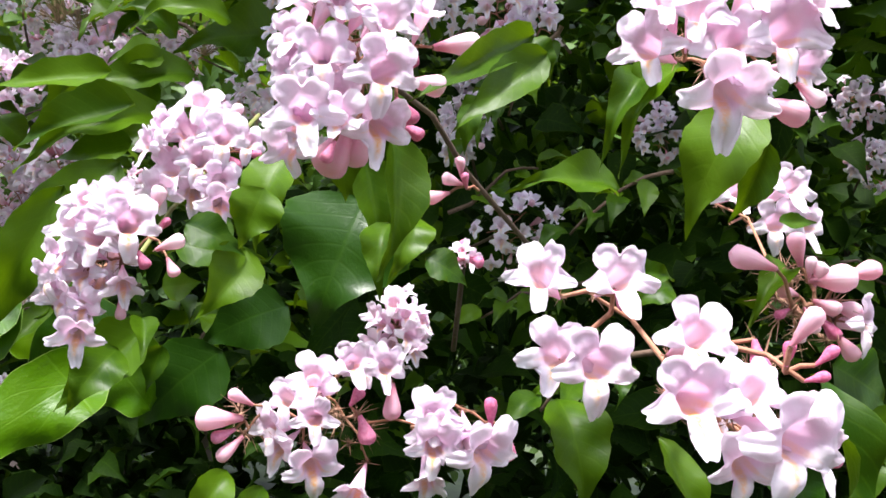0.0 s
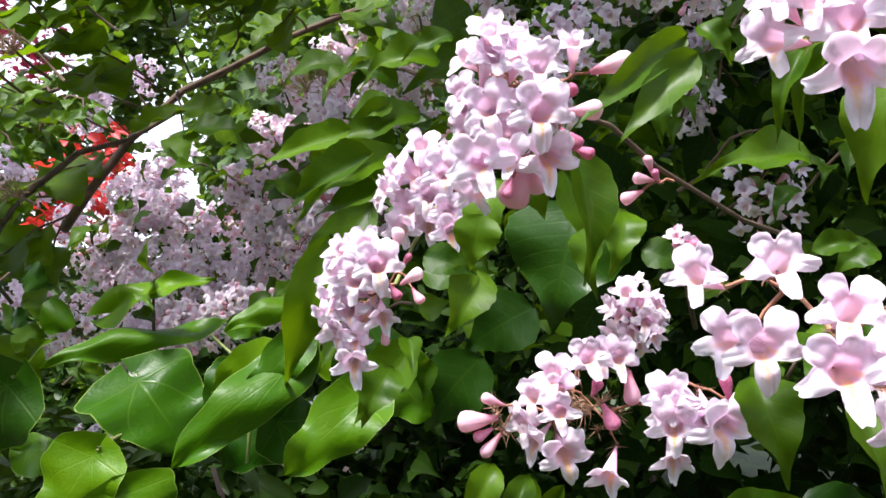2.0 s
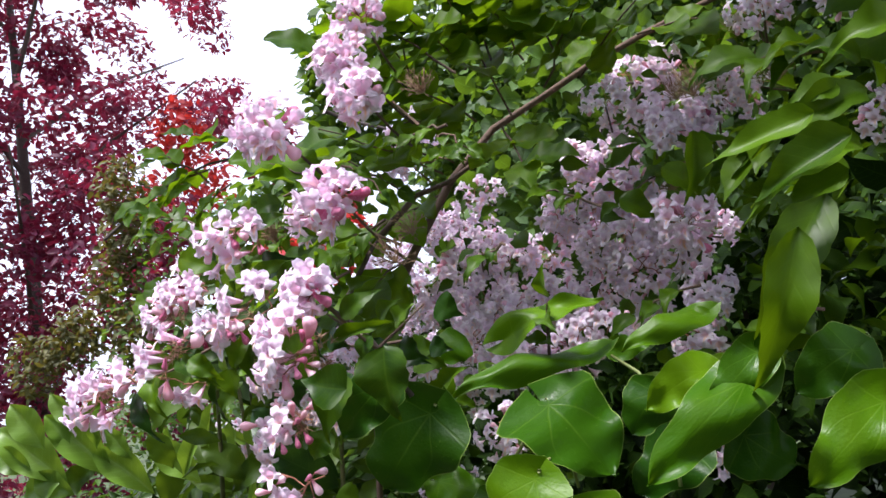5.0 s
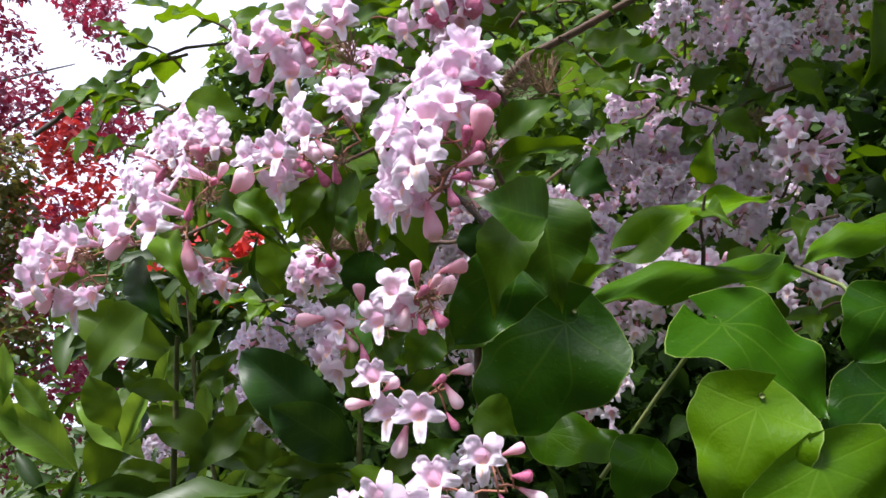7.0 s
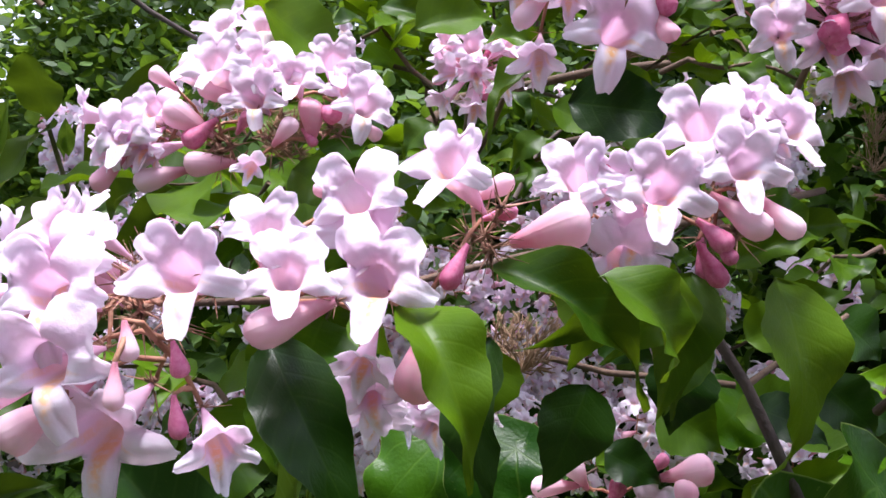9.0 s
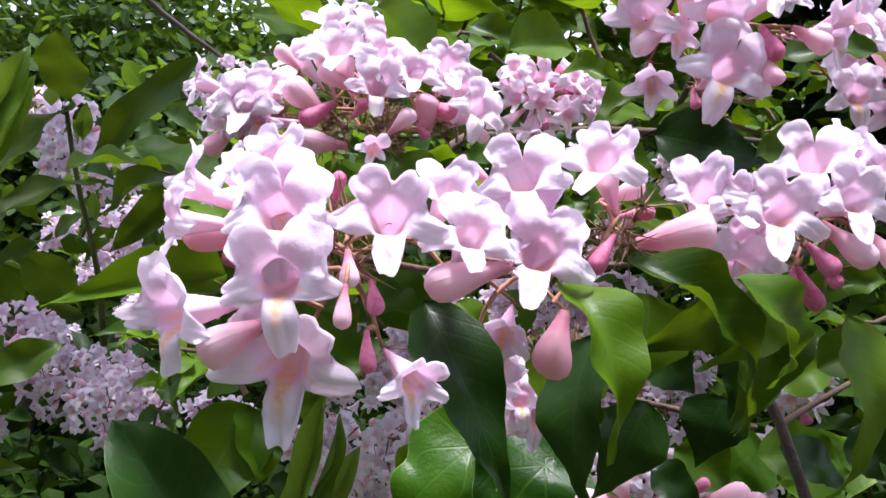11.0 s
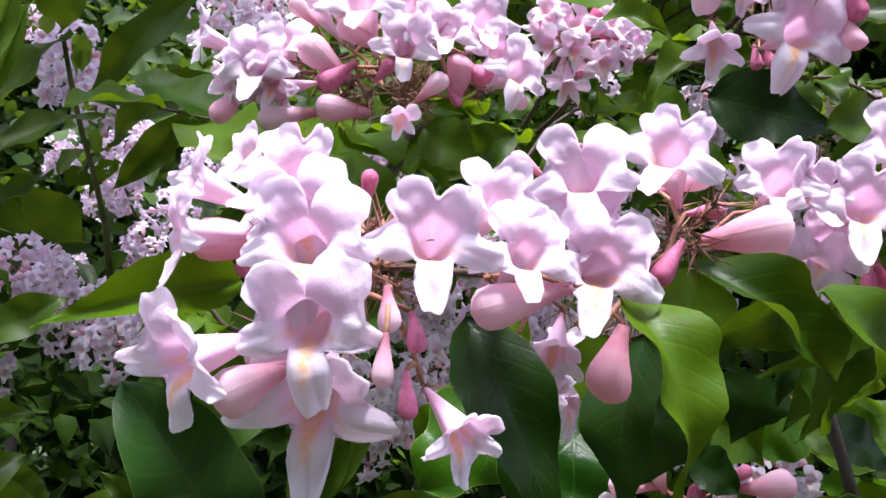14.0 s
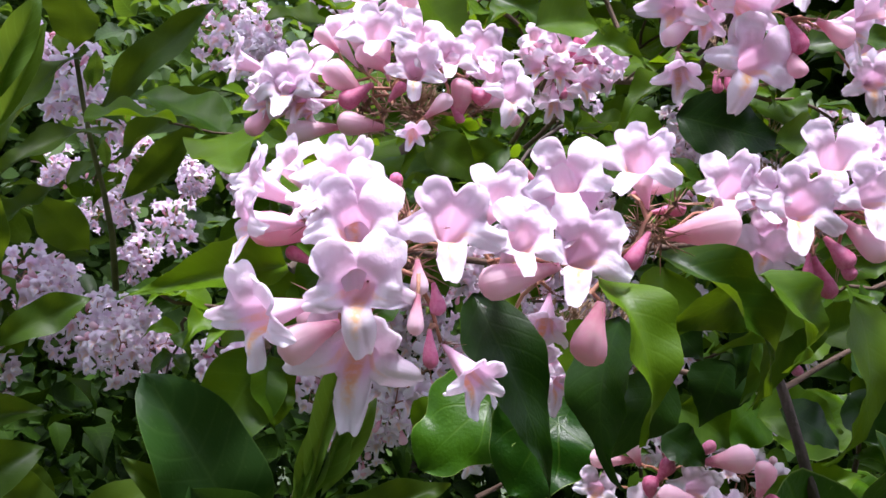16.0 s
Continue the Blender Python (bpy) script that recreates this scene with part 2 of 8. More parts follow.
def bud_material():
    m, n, l = material("bud_skin")
    u, v = uv_parts(n, l)
    r = n.new("ShaderNodeObjectInfo").outputs["Random"]
    pale = mixed(n, l, r, (0.90, 0.49, 0.62), (0.94, 0.74, 0.83))
    c = mixed(n, l, smooth(n, l, v, 0.0, 0.8), (0.70, 0.26, 0.36), pale)
    c = mixed(n, l, smooth(n, l, noise_of(n, l, 6.0, 2.0), 0.4, 0.7, 0.0, 0.3), c, (0.86, 0.66, 0.66))
    seam = smooth(n, l, maths(n, l, "ABSOLUTE", maths(n, l, "SUBTRACT", maths(n, l, "FRACT", maths(n, l, "MULTIPLY", u, 5.0)), 0.5)), 0.0, 0.1, 1.0, 0.0)
    finish(n, l, c, 0.5, maths(n, l, "MULTIPLY", seam, -1.0), 0.12, 0.001, 0.35, specular=0.3)
    return m


BUD = bud_material()
RED_BUD = plain("red_bud_skin", (0.62, 0.10, 0.24), (0.82, 0.32, 0.50), 8, 0.5, through_light=0.25)
CALYX = plain("calyx_hair", (0.25, 0.10, 0.07), (0.42, 0.26, 0.16), 300, 0.7)
PEDICEL = plain("reddish_stalk", (0.26, 0.08, 0.05), (0.40, 0.20, 0.12), 200, 0.7)
BARK = plain("twig_bark", (0.055, 0.032, 0.022), (0.14, 0.085, 0.055), 90, 0.85, 0.8)
GREEN_STEM = plain("green_stem", (0.12, 0.19, 0.04), (0.24, 0.22, 0.08), 120, 0.6)
DARK_STEM = plain("dark_stem", (0.035, 0.025, 0.025), (0.10, 0.07, 0.055), 90, 0.8, 0.8)
LAUREL_STEM = plain("laurel_stem", (0.06, 0.06, 0.02), (0.15, 0.14, 0.05), 120, 0.7)
DRY = plain("dry_seed", (0.14, 0.08, 0.045), (0.28, 0.18, 0.10), 200, 0.8)
SOIL = plain("ground_soil_grass", (0.02, 0.03, 0.008), (0.05, 0.075, 0.02), 3.0, 0.95, 0.8, 0.0)


# ---- shapes ----
def link_mesh(name, verts, faces, uvs, mats, mat_ids=None):
    me = bpy.data.meshes.new(name)
    me.from_pydata([tuple(map(float, v)) for v in verts], [], faces)
    if uvs is not None:
        layer = me.uv_layers.new(name="UVMap")
        idx = np.empty(len(me.loops), dtype=np.int32)
        me.loops.foreach_get("vertex_index", idx)
        layer.data.foreach_set("uv", np.asarray(uvs, dtype=np.float32)[idx].ravel())
    for m in mats:
        me.materials.append(m)
    if mat_ids is not None:
        me.polygons.foreach_set("material_index", np.asarray(mat_ids, dtype=np.int32))
    me.polygons.foreach_set("use_smooth", np.ones(len(me.polygons), dtype=bool))
    me.update()
    return me


def grid_faces(nu, nv, start=0, flip=False):
    f = []
    for i in range(nu - 1):
        for j in range(nv - 1):
            a, b, c, d = (start + i * nv + j, start + (i + 1) * nv + j, start + (i + 1) * nv + j + 1, start + i * nv + j + 1)
            f.append((a, d, c, b) if flip else (a, b, c, d))
    return f


def flower_mesh(seed, opened=1.0, around=80, rings=16, skins=None, length=0.90):
    """A bell of width 1: its mouth's centre at the origin, facing +z, the two upper lobes towards +y. Two skins, the inner one lighter."""
    rng = random.Random(seed)
    centres = [(-34, 0.40, 78, 0.04), (34, 0.40, 78, 0.04), (104, 0.41, 74, 0.52), (-104, 0.41, 74, 0.52), (180, 0.47, 62, 0.50)]     # where, reach, flare, narrowing
    lobes = []
    for a, s, fl, nar in centres:
        curl = rng.uniform(-0.35, 0.35) if abs(a) < 60 else rng.uniform(-0.2, 0.6)
        lobes.append((radians(a + rng.uniform(-5, 5)), s * rng.uniform(0.86, 1.14), radians((fl * rng.uniform(0.84, 1.14)) * opened), curl, nar, rng.uniform(0.02, 0.13), rng.uniform(-0.22, 0.22)))
    mouth = 0.150 + 0.035 * opened
    split = int(rings * 0.5)
    pos, uv = np.zeros((around + 1, rings, 3)), np.zeros((around + 1, rings, 2))
    lean = rng.uniform(-0.10, 0.10)
    for i in range(around + 1):
        th = 2 * math.pi * i / around
        best = None
        for a, s, fl, curl, nar, notch, tilt in lobes:
            d = (th - a + math.pi) % (2 * math.pi) - math.pi
            if best is None or abs(d) < abs(best[0]):
                best = (d, s, fl, curl, nar, notch, tilt)
        d, s, fl, curl, nar, notch, tilt = best
        edge = max(0.0, math.cos(2.5 * d)) ** (0.44 if nar < 0.3 else 0.54)
        dent = 1 - notch * math.exp(-((d - tilt * 0.5) / 0.13) ** 2)
        reach = s * (0.05 + 0.95 * edge) * dent * (1 + 0.020 * math.sin(th * 13 + seed) + 0.014 * math.sin(th * 29 + 2 * seed))
        flute = 1 + 0.06 * math.cos(5 * th)
        for j in range(rings):
            if j <= split:
                q = j / split
                r = (0.022 + 0.075 * q + (mouth - 0.097) * (max(0, q - 0.10) / 0.90) ** 0.95) * (flute if q > 0.4 else 1)
                z = -length * (1 - q)
                v = 0.5 * q
                w = 0
            else:
                q = (j - split) / (rings - 1 - split)
                angle = fl * min(1.0, 0.22 + 1.1 * q) + curl * q * q * 0.9 + tilt * d * q * 0.9
                w = reach * q
                r = mouth * flute + w * math.sin(angle)
                z = w * math.cos(angle) + 0.034 * math.sin(th * 7 + seed) * q * q + 0.016 * math.sin(th * 15 + 3 * seed) * q * q + 0.05 * (d * 1.6) ** 2 * q
                v = 0.5 + 0.5 * q * (0.15 + 0.85 * edge)
            turn = th if j <= split else th - d * nar * min(1.0, w / (0.7 * s))
            pos[i, j] = (r * math.sin(turn), r * math.cos(turn) + lean * z * 0.5, z)
            uv[i, j] = (i / around, v)
    du = np.roll(pos[:-1], -1, 0) - np.roll(pos[:-1], 1, 0)
    du = np.concatenate([du, du[:1]])
    dv = np.gradient(pos, axis=1)
    nrm = np.cross(du, dv)
    nrm /= np.linalg.norm(nrm, axis=2, keepdims=True) + 1e-9
    inward = -np.sign((nrm[:, 1:split] * pos[:, 1:split] * (1, 1, 0)).sum()) * nrm
    skin = pos + inward * 0.012
    n = (around + 1) * rings
    verts = np.concatenate([pos.reshape(-1, 3), skin.reshape(-1, 3)])
    uvs = np.concatenate([uv.reshape(-1, 2)] * 2)
    faces = grid_faces(around + 1, rings) + grid_faces(around + 1, rings, n, True)
    ids = [0] * (len(faces) // 2) + [1] * (len(faces) // 2)
    return link_mesh("corolla", verts, faces, uvs, skins or [PETAL_OUT, PETAL_IN], ids)


def bud_mesh(seed, fat=0.36):
    """A closed bud of length 1 along +z from its base at the origin."""
    rng = random.Random(seed)
    prof = [(0, 0.13), (0.1, 0.17), (0.25, 0.24), (0.42, 0.35), (0.6, 0.45), (0.76, 0.50), (0.88, 0.45), (0.96, 0.28), (1.0, 0.04)]
    nu, nv = 13, len(prof)
    v, uv = [], []
    bend = rng.uniform(-0.12, 0.12)
    for i in range(nu):
        th = 2 * math.pi * i / (nu - 1)
        for z, r in prof:
            k = fat * r * (1 + 0.10 * math.cos(5 * th) * (z > 0.5))
            v.append((k * math.sin(th) + bend * z * z, k * math.cos(th), z))
            uv.append((i / (nu - 1), z))
    return link_mesh("bud", v, grid_faces(nu, nv), uv, [BUD])


def calyx_mesh(seed):
    """Five bristly sepals and a hairy ovary, base at the origin, along +z; one unit is a flower's width."""
    rng = random.Random(seed)
    v, f = [], []

    def spike(direction, length, r, bow):
        d = Vector(direction).normalized()
        side = d.orthogonal().normalized()
        other = d.cross(side)
        if not v:
            v.extend(Vector((0.02 * math.cos(a * 2.094), 0.02 * math.sin(a * 2.094), 0)) for a in range(3))
        rings = [[0, 1, 2]]
        for q in (0.3, 0.65, 1.0):
            c = d * length * q + Vector((0, 0, bow * q * q))
            rings.append([len(v) + a for a in range(3)])
            v.extend(c + (side * math.cos(a * 2.094) + other * math.sin(a * 2.094)) * r * (1 - 0.9 * q) for a in range(3))
        for low, high in zip(rings, rings[1:]):
            for a in range(3):
                b = (a + 1) % 3
                f.append((low[a], low[b], high[b], high[a]))

    for k in range(5):
        a = 2 * math.pi * (k + rng.uniform(-0.2, 0.2)) / 5
        spike((math.cos(a), math.sin(a), rng.uniform(0.2, 1.2)), rng.uniform(0.22, 0.36), 0.016, rng.uniform(-0.05, 0.12))
    for k in range(16):
        a, z = rng.uniform(0, 6.28), rng.uniform(-0.8, 0.5)
        spike((math.cos(a), math.sin(a), z), rng.uniform(0.09, 0.16), 0.007, 0)
    spike((0, 0, -1), 0.16, 0.05, 0)
    return link_mesh("calyx", v, f, None, [CALYX])


def leaf_outline(kind, u):
    """Half the leaf's width at u, for a leaf 1 wide."""
    if kind == "beauty":     # egg-shaped with a drawn-out tip
        q = min(1.0, max(0.0, (u - 0.5) / 0.35))
        drawn = 1.0 - 0.34 * q * q * (3 - 2 * q)
        return 0.56 * max(0.0, math.sin(math.pi * u ** 0.62)) * (1 - 0.22 * u) * drawn + 0.005 * (0.02 < u < 0.99)
    if kind == "round":
        return 0.5 * max(0.0, math.sin(math.pi * u ** 0.72)) ** 0.62
    if kind == "blunt":
        return 0.5 * max(0.0, math.sin(math.pi * u ** 1.25)) ** 0.62
    if kind == "laurel":
        return 0.40 * max(0.0, math.sin(math.pi * u ** 1.15)) ** 0.9
    # ivy: broad shoulders behind the stalk, blunt tip
    w = 0.5 * min(1.0, (u / 0.16) ** 0.55) if u < 0.36 else 0.5 * max(0.0, 1 - ((u - 0.36) / 0.64) ** 1.75) ** 0.80
    return w * (1 + 0.08 * math.cos(6.2832 * (2.1 * u + 0.1)) * (0.25 < u < 0.97))


def leaf_data(kind, seed, bow=0.15, fold=0.25, twist=0.0, nu=21, nv=9):
    """A leaf whose base lies at the origin and whose tip at (1, 0, 0), width 1 along y, upper side +z; v is 0.5 on the midrib."""
    rng = random.Random(seed)
    ph, k1, amp = rng.uniform(0, 6.28), rng.uniform(1.6, 2.6), rng.uniform(0.025, 0.065)
    sway = rng.uniform(-0.10, 0.10)
    v, uv = [], []
    for i in range(nu):
        u = i / (nu - 1)
        w = leaf_outline(kind, u)
        for j in range(nv):
            s = 2 * j / (nv - 1) - 1
            x = u
            if kind == "ivy":
                x = u - 0.20 * abs(s) ** 1.6 * max(0, 1 - u / 0.42)       # the lobes reach back past the stalk
            if kind in ("beauty",):
                w2 = w * (1 + 0.035 * math.sin(u * 40 + seed) * (abs(s) > 0.9))
            else:
                w2 = w
            y = w2 * s + sway * math.sin(math.pi * u)
            a = abs(s)
            z = bow * 4 * u * (1 - u) * (1 - 0.25 * u) + fold * w * (a ** 1.2) * 1.0
            z += amp * a * math.sin(k1 * 6.28 * u + ph + (1.3 if s > 0 else 0))
            z += twist * s * w * (u - 0.3)
            if kind == "beauty":
                z -= 0.9 * max(0.0, u - 0.62) ** 2 + 0.02 * a * abs(math.sin(u * 20 + 3 * a))
            if kind == "ivy":
                z += 0.045 * math.sin(5.1 * u + 2.0 * s + seed) + 0.05 * a * a * math.sin(9 * u + seed * 2 + 2.2 * s)
                y += 0.035 * math.sin(11 * u + seed) * a * a * (1 if s > 0 else -1)
            v.append((x, y, z))
            uv.append((u, 0.5 + 0.5 * s))
    return v, grid_faces(nu, nv), uv


LEAF_KINDS = {}


def leaf_meshes(kind, mat, shapes):
    made = []
    for k, (bow, fold, twist) in enumerate(shapes):
        v, f, uv = leaf_data(kind, 11 + 7 * k, bow, fold, twist)
        made.append(link_mesh("leaf", v, f, uv, [mat]))
    return made


LEAF_KINDS["beauty"] = leaf_meshes("beauty", LEAF, [(0.10, 0.30, 0.1), (0.20, 0.22, -0.25), (0.28, 0.35, 0.3), (0.05, 0.45, 0.0), (-0.06, 0.25, 0.2)])
LEAF_KINDS["beauty_shade"] = leaf_meshes("beauty", SHADE_LEAF, [(0.10, 0.20, 0.1), (0.16, 0.15, -0.2), (0.05, 0.28, 0.1)])
LEAF_KINDS["round"] = leaf_meshes("round", ROUND_LEAF, [(0.05, 0.25, 0.1), (0.12, 0.15, -0.2), (-0.05, 0.3, 0.2)])
LEAF_KINDS["ivy"] = leaf_meshes("ivy", IVY, [(0.05, 0.10, 0.0), (0.10, -0.08, 0.12), (0.14, 0.14, -0.1)])
LEAF_KINDS["ivy_shade"] = leaf_meshes("ivy", SHADE_IVY, [(0.05, 0.10, 0.0), (0.10, -0.08, 0.12), (0.14, 0.14, -0.1)])
LEAF_KINDS["laurel"] = leaf_meshes("laurel", LAUREL, [(0.06, 0.25, 0.1), (0.14, 0.15, -0.15), (-0.04, 0.3, 0.0)])
LEAF_KINDS["blunt"] = leaf_meshes("blunt", DEEP, [(0.08, 0.22, 0.1), (0.12, 0.15, -0.15)])
LEAF_KINDS["fresh"] = leaf_meshes("laurel", FRESH, [(0.04, 0.5, 0.1), (0.08, 0.6, -0.1)])
FLOWERS = [flower_mesh(3 + k, o) for k, o in enumerate((1.0, 1.1, 0.9, 1.05, 0.8, 0.6))]
SMALL_FLOWERS = [flower_mesh(23 + k, o, 40, 9, [FAR_PETAL_OUT, FAR_PETAL_IN], 0.5) for k, o in enumerate((1.0, 1.2, 0.8, 1.1, 0.6))]
BUDS = [bud_mesh(41 + k, fat) for k, fat in enumerate((0.42, 0.50, 0.58))]
CALYXES = [calyx_mesh(61 + k) for k in range(3)]


def tube_data(points, r0, r1, sides=7, wobble=0.0, seed=0):
    rng = random.Random(seed)
    pts = [Vector(p) for p in points]
    v, f = [], []
    for i, p in enumerate(pts):
        d = (pts[min(i + 1, len(pts) - 1)] - pts[max(i - 1, 0)]).normalized()
        a = d.cross(Vector((0.31, 0.17, 0.93))).normalized()
        b = d.cross(a)
        q = i / (len(pts) - 1)
        r = (r0 + (r1 - r0) * q) * (1 + wobble * rng.uniform(-1, 1))
        for k in range(sides):
            t = 6.28319 * k / sides
            v.append(p + (a * math.cos(t) + b * math.sin(t)) * r)
    for i in range(len(pts) - 1):
        for k in range(sides):
            m = (k + 1) % sides
            f.append((i * sides + k, i * sides + m, (i + 1) * sides + m, (i + 1) * sides + k))
    f.append(tuple(range(sides)))
    f.append(tuple((len(pts) - 1) * sides + k for k in range(sides)))
    return v, f


def bowed(a, b, sag=0.0, n=7):
    a, b = Vector(a), Vector(b)
    return [a.lerp(b, i / (n - 1)) + Vector((0, 0, -sag * 4 * (i / (n - 1)) * (1 - i / (n - 1)))) for i in range(n)]


# ---- building things ----
def thing(name, place, label, category, group=""):
    ob = new(name)
    ob.location = place
    ob.empty_display_size = 0.01
    tagged(ob, label, category, group)
    return ob


def part(name, me, parent, m=None, label=""):
    ob = new(name, me)
    ob.parent = parent
    if m is not None:
        ob.matrix_basis = m
    if label:
        tagged(ob, label)
    return ob


def axes(place, along, up, size):
    """A pose whose z runs along, whose y leans towards up."""
    z = Vector(along).normalized()
    y = Vector(up) - z * Vector(up).dot(z)
    if y.length < 1e-4:
        y = z.orthogonal()
    y.normalize()
    x = y.cross(z)
    s = size if isinstance(size, tuple) else (size, size, size)
    m = Matrix((x * s[0], y * s[1], z * s[2])).transposed().to_4x4()
    m.translation = place
    return m


def flower(twig, x, y, z, dx, dy, dz, size, kind=0, roll=0.0, small=False):
    """One open flower: its mouth's centre, the way it faces and its width."""
    meshes = SMALL_FLOWERS if small else FLOWERS
    o = twig.location
    d = Vector((dx, dy, dz)).normalized()
    m = axes(Vector((x, y, z)) - o, d, (0.0, 0.0, 1.0) if abs(dz) < 0.98 else (0, 1, 0), size) @ Matrix.Rotation(radians(roll), 4, "Z")
    ob = part("flower", meshes[kind % len(meshes)], twig, m)
    if not small:
        c = new("calyx", CALYXES[kind % 3])
        c.parent = ob
        c.matrix_basis = Matrix.Translation((0, 0, -0.88))
    return Vector((x, y, z)) - d * size * 0.95


def bud(twig, x, y, z, dx, dy, dz, length, kind=0, red=False):
    """One closed bud: its middle, the way it points and its length."""
    d = Vector((dx, dy, dz)).normalized()
    base = Vector((x, y, z)) - d * length * 0.6
    ob = part("bud", BUDS[kind % 3] if not red else RED_BUDS[kind % 3], twig, axes(base - twig.location, d, (0, 0.3, 1), length))
    c = new("calyx", CALYXES[kind % 3])
    c.parent = ob
    c.matrix_basis = Matrix.Diagonal((0.75, 0.75, 0.75, 1))
    return base


def leaf(owner, base, tip, facing, width, kind="beauty", form=0, stalk=0.006):
    """One leaf from its base to its tip, the upper side towards facing; width in metres."""
    base, tip = Vector(base), Vector(tip)
    x = tip - base
    length = x.length
    x.normalize()
    z = Vector(facing) - x * Vector(facing).dot(x)
    if z.length < 1e-4:
        z = x.orthogonal()
    z.normalize()
    y = z.cross(x)
    m = Matrix((x * length, y * width, z * length * 0.8)).transposed().to_4x4()
    m.translation = base - owner.location
    ms = LEAF_KINDS[kind]
    ob = part("leaf", ms[form % len(ms)], owner, m)
    return ob


def thicken(twig, count, seed):
    """More flowers between those that a head already has, a little deeper."""
    rng = random.Random(seed)
    open_flowers = [o for o in twig.children if o.name.startswith("flower")]
    ends = []
    for k in range(count):
        one = rng.choice(open_flowers)
        other = min((o for o in open_flowers if o != one), key=lambda o: (o.matrix_basis.translation - one.matrix_basis.translation).length * rng.uniform(0.5, 1.5))
        m = one.matrix_basis
        size = m.col[2].to_3d().length
        face = (m.col[2].to_3d().normalized() + other.matrix_basis.col[2].to_3d().normalized() + Vector((rng.uniform(-1, 1), rng.uniform(-0.6, 0.4), rng.uniform(-1, 1))) * 0.7).normalized()
        p = m.translation.lerp(other.matrix_basis.translation, rng.uniform(0.35, 0.65)) - face * size * rng.uniform(-0.1, 0.5) + twig.location
        ends.append(flower(twig, *p, *face, size * rng.uniform(0.85, 1.05), rng.randrange(6), rng.uniform(-25, 25)))
    return ends


RED_BUDS = []
for me in BUDS:
    dup = me.copy()
    dup.materials.clear()
    dup.materials.append(RED_BUD)
    RED_BUDS.append(dup)


def stalks(twig, hub, bases, r=0.00042):
    """The thin flower stalks from the twig's end to every flower's base, in one mesh."""
    v, f = [], []
    joints = [Vector(hub)]
    for b in sorted(bases, key=lambda p: (p - joints[0]).length):
        start = min(joints, key=lambda p: (p - b).length + 0.25 * (p - joints[0]).length)
        mid = start.lerp(b, 0.5) + Vector((0, 0, 0.1 * (b - start).length))
        a, fc = tube_data([start - twig.location, mid - twig.location, b - twig.location], r * 1.4, r, 4)
        s = len(v)
        v += a
        f += [tuple(i + s for i in q) for q in fc]
        joints.append(start.lerp(b, 0.75))
    tagged(part("pedicel_spray", link_mesh("pedicel_spray", v, f, None, [PEDICEL]), twig), kind="stuff")


def stem(owner, points, r0, r1, mat=None, name="stem", wobble=0.06):
    v, f = tube_data([Vector(p) - owner.location for p in points], r0, r1, 8, wobble)
    return part(name, link_mesh(name, v, f, None, [mat or BARK]), owner)


def leaf_mass(name, label, spots, count, size, mat, kind, seed, category="foliage", lean=(0, -0.4, 0.8), ratio=0.5):
    """Many small leaves in a few round clumps, one mesh: spots of (x, y, z, rx, ry, rz)."""
    rng = random.Random(seed)
    base_v, base_f, base_uv = leaf_data(kind, seed, 0.12, 0.3, 0.1, 6, 3)
    bv, buv = np.array(base_v), np.array(base_uv)
    weights = [a[3] * a[4] * a[5] for a in spots]
    allv, allf, alluv = [], [], []
    n = len(bv)
    lean = Vector(lean)
    for k in range(count):
        x, y, z, rx, ry, rz = rng.choices(spots, weights)[0]
        while True:
            p = Vector((rng.uniform(-1, 1), rng.uniform(-1, 1), rng.uniform(-1, 1)))
            if p.length <= 1:
                break
        p = Vector((x + p.x * rx, y + p.y * ry, z + p.z * rz))
        s = size * rng.uniform(0.6, 1.35)
        d = Vector((rng.uniform(-1, 1), rng.uniform(-1, 1), rng.uniform(-0.9, 0.35))).normalized()
        up = (lean + Vector((rng.uniform(-1, 1), rng.uniform(-1, 1), rng.uniform(-1, 1))) * 0.8)
        zz = (up - d * up.dot(d)).normalized()
        yy = zz.cross(d)
        m = np.array((d * s, yy * s * ratio, zz * s * 0.8))
        allv.append(bv @ m + np.array(p))
        alluv.append(buv)
        allf += [tuple(i + k * n for i in q) for q in base_f]
    me = link_mesh(name, np.concatenate(allv), allf, np.concatenate(alluv), [mat])
    return tagged(new(name, me), label, category, "", "stuff")


def far_leaves(name, label, spots, count, size, mat, seed, category, ratio=0.6):
    """Very many small far leaves, one mesh: spots of (x, y, z, rx, ry, rz)."""
    rng = np.random.RandomState(seed)
    spots = np.array(spots)
    weight = spots[:, 3] * spots[:, 4] * spots[:, 5]
    p = spots[rng.choice(len(spots), count, p=weight / weight.sum())]
    out = rng.normal(size=(count, 3))
    out *= (rng.uniform(0.0, 1.0, (count, 1)) ** 0.4) / np.linalg.norm(out, axis=1, keepdims=True)
    place = p[:, :3] + out * p[:, 3:]
    d = rng.uniform(-1, 1, (count, 3)) * (1, 1, 0.6) + (0, 0, -0.25)
    d /= np.linalg.norm(d, axis=1, keepdims=True)
    up = rng.uniform(-1, 1, (count, 3)) * 0.9 + (0, -0.4, 0.8)
    across = np.cross(up, d)
    across /= np.linalg.norm(across, axis=1, keepdims=True)
    s = size * rng.uniform(0.6, 1.35, (count, 1))
    rows = []
    for u, w in ((0.0, 0.12), (0.35, 0.5), (0.72, 0.38), (1.0, 0.04)):
        for side in (-1, 1):
            rows.append(place + d * s * u + across * s * ratio * w * side)
    v = np.stack(rows, 1).reshape(-1, 3)
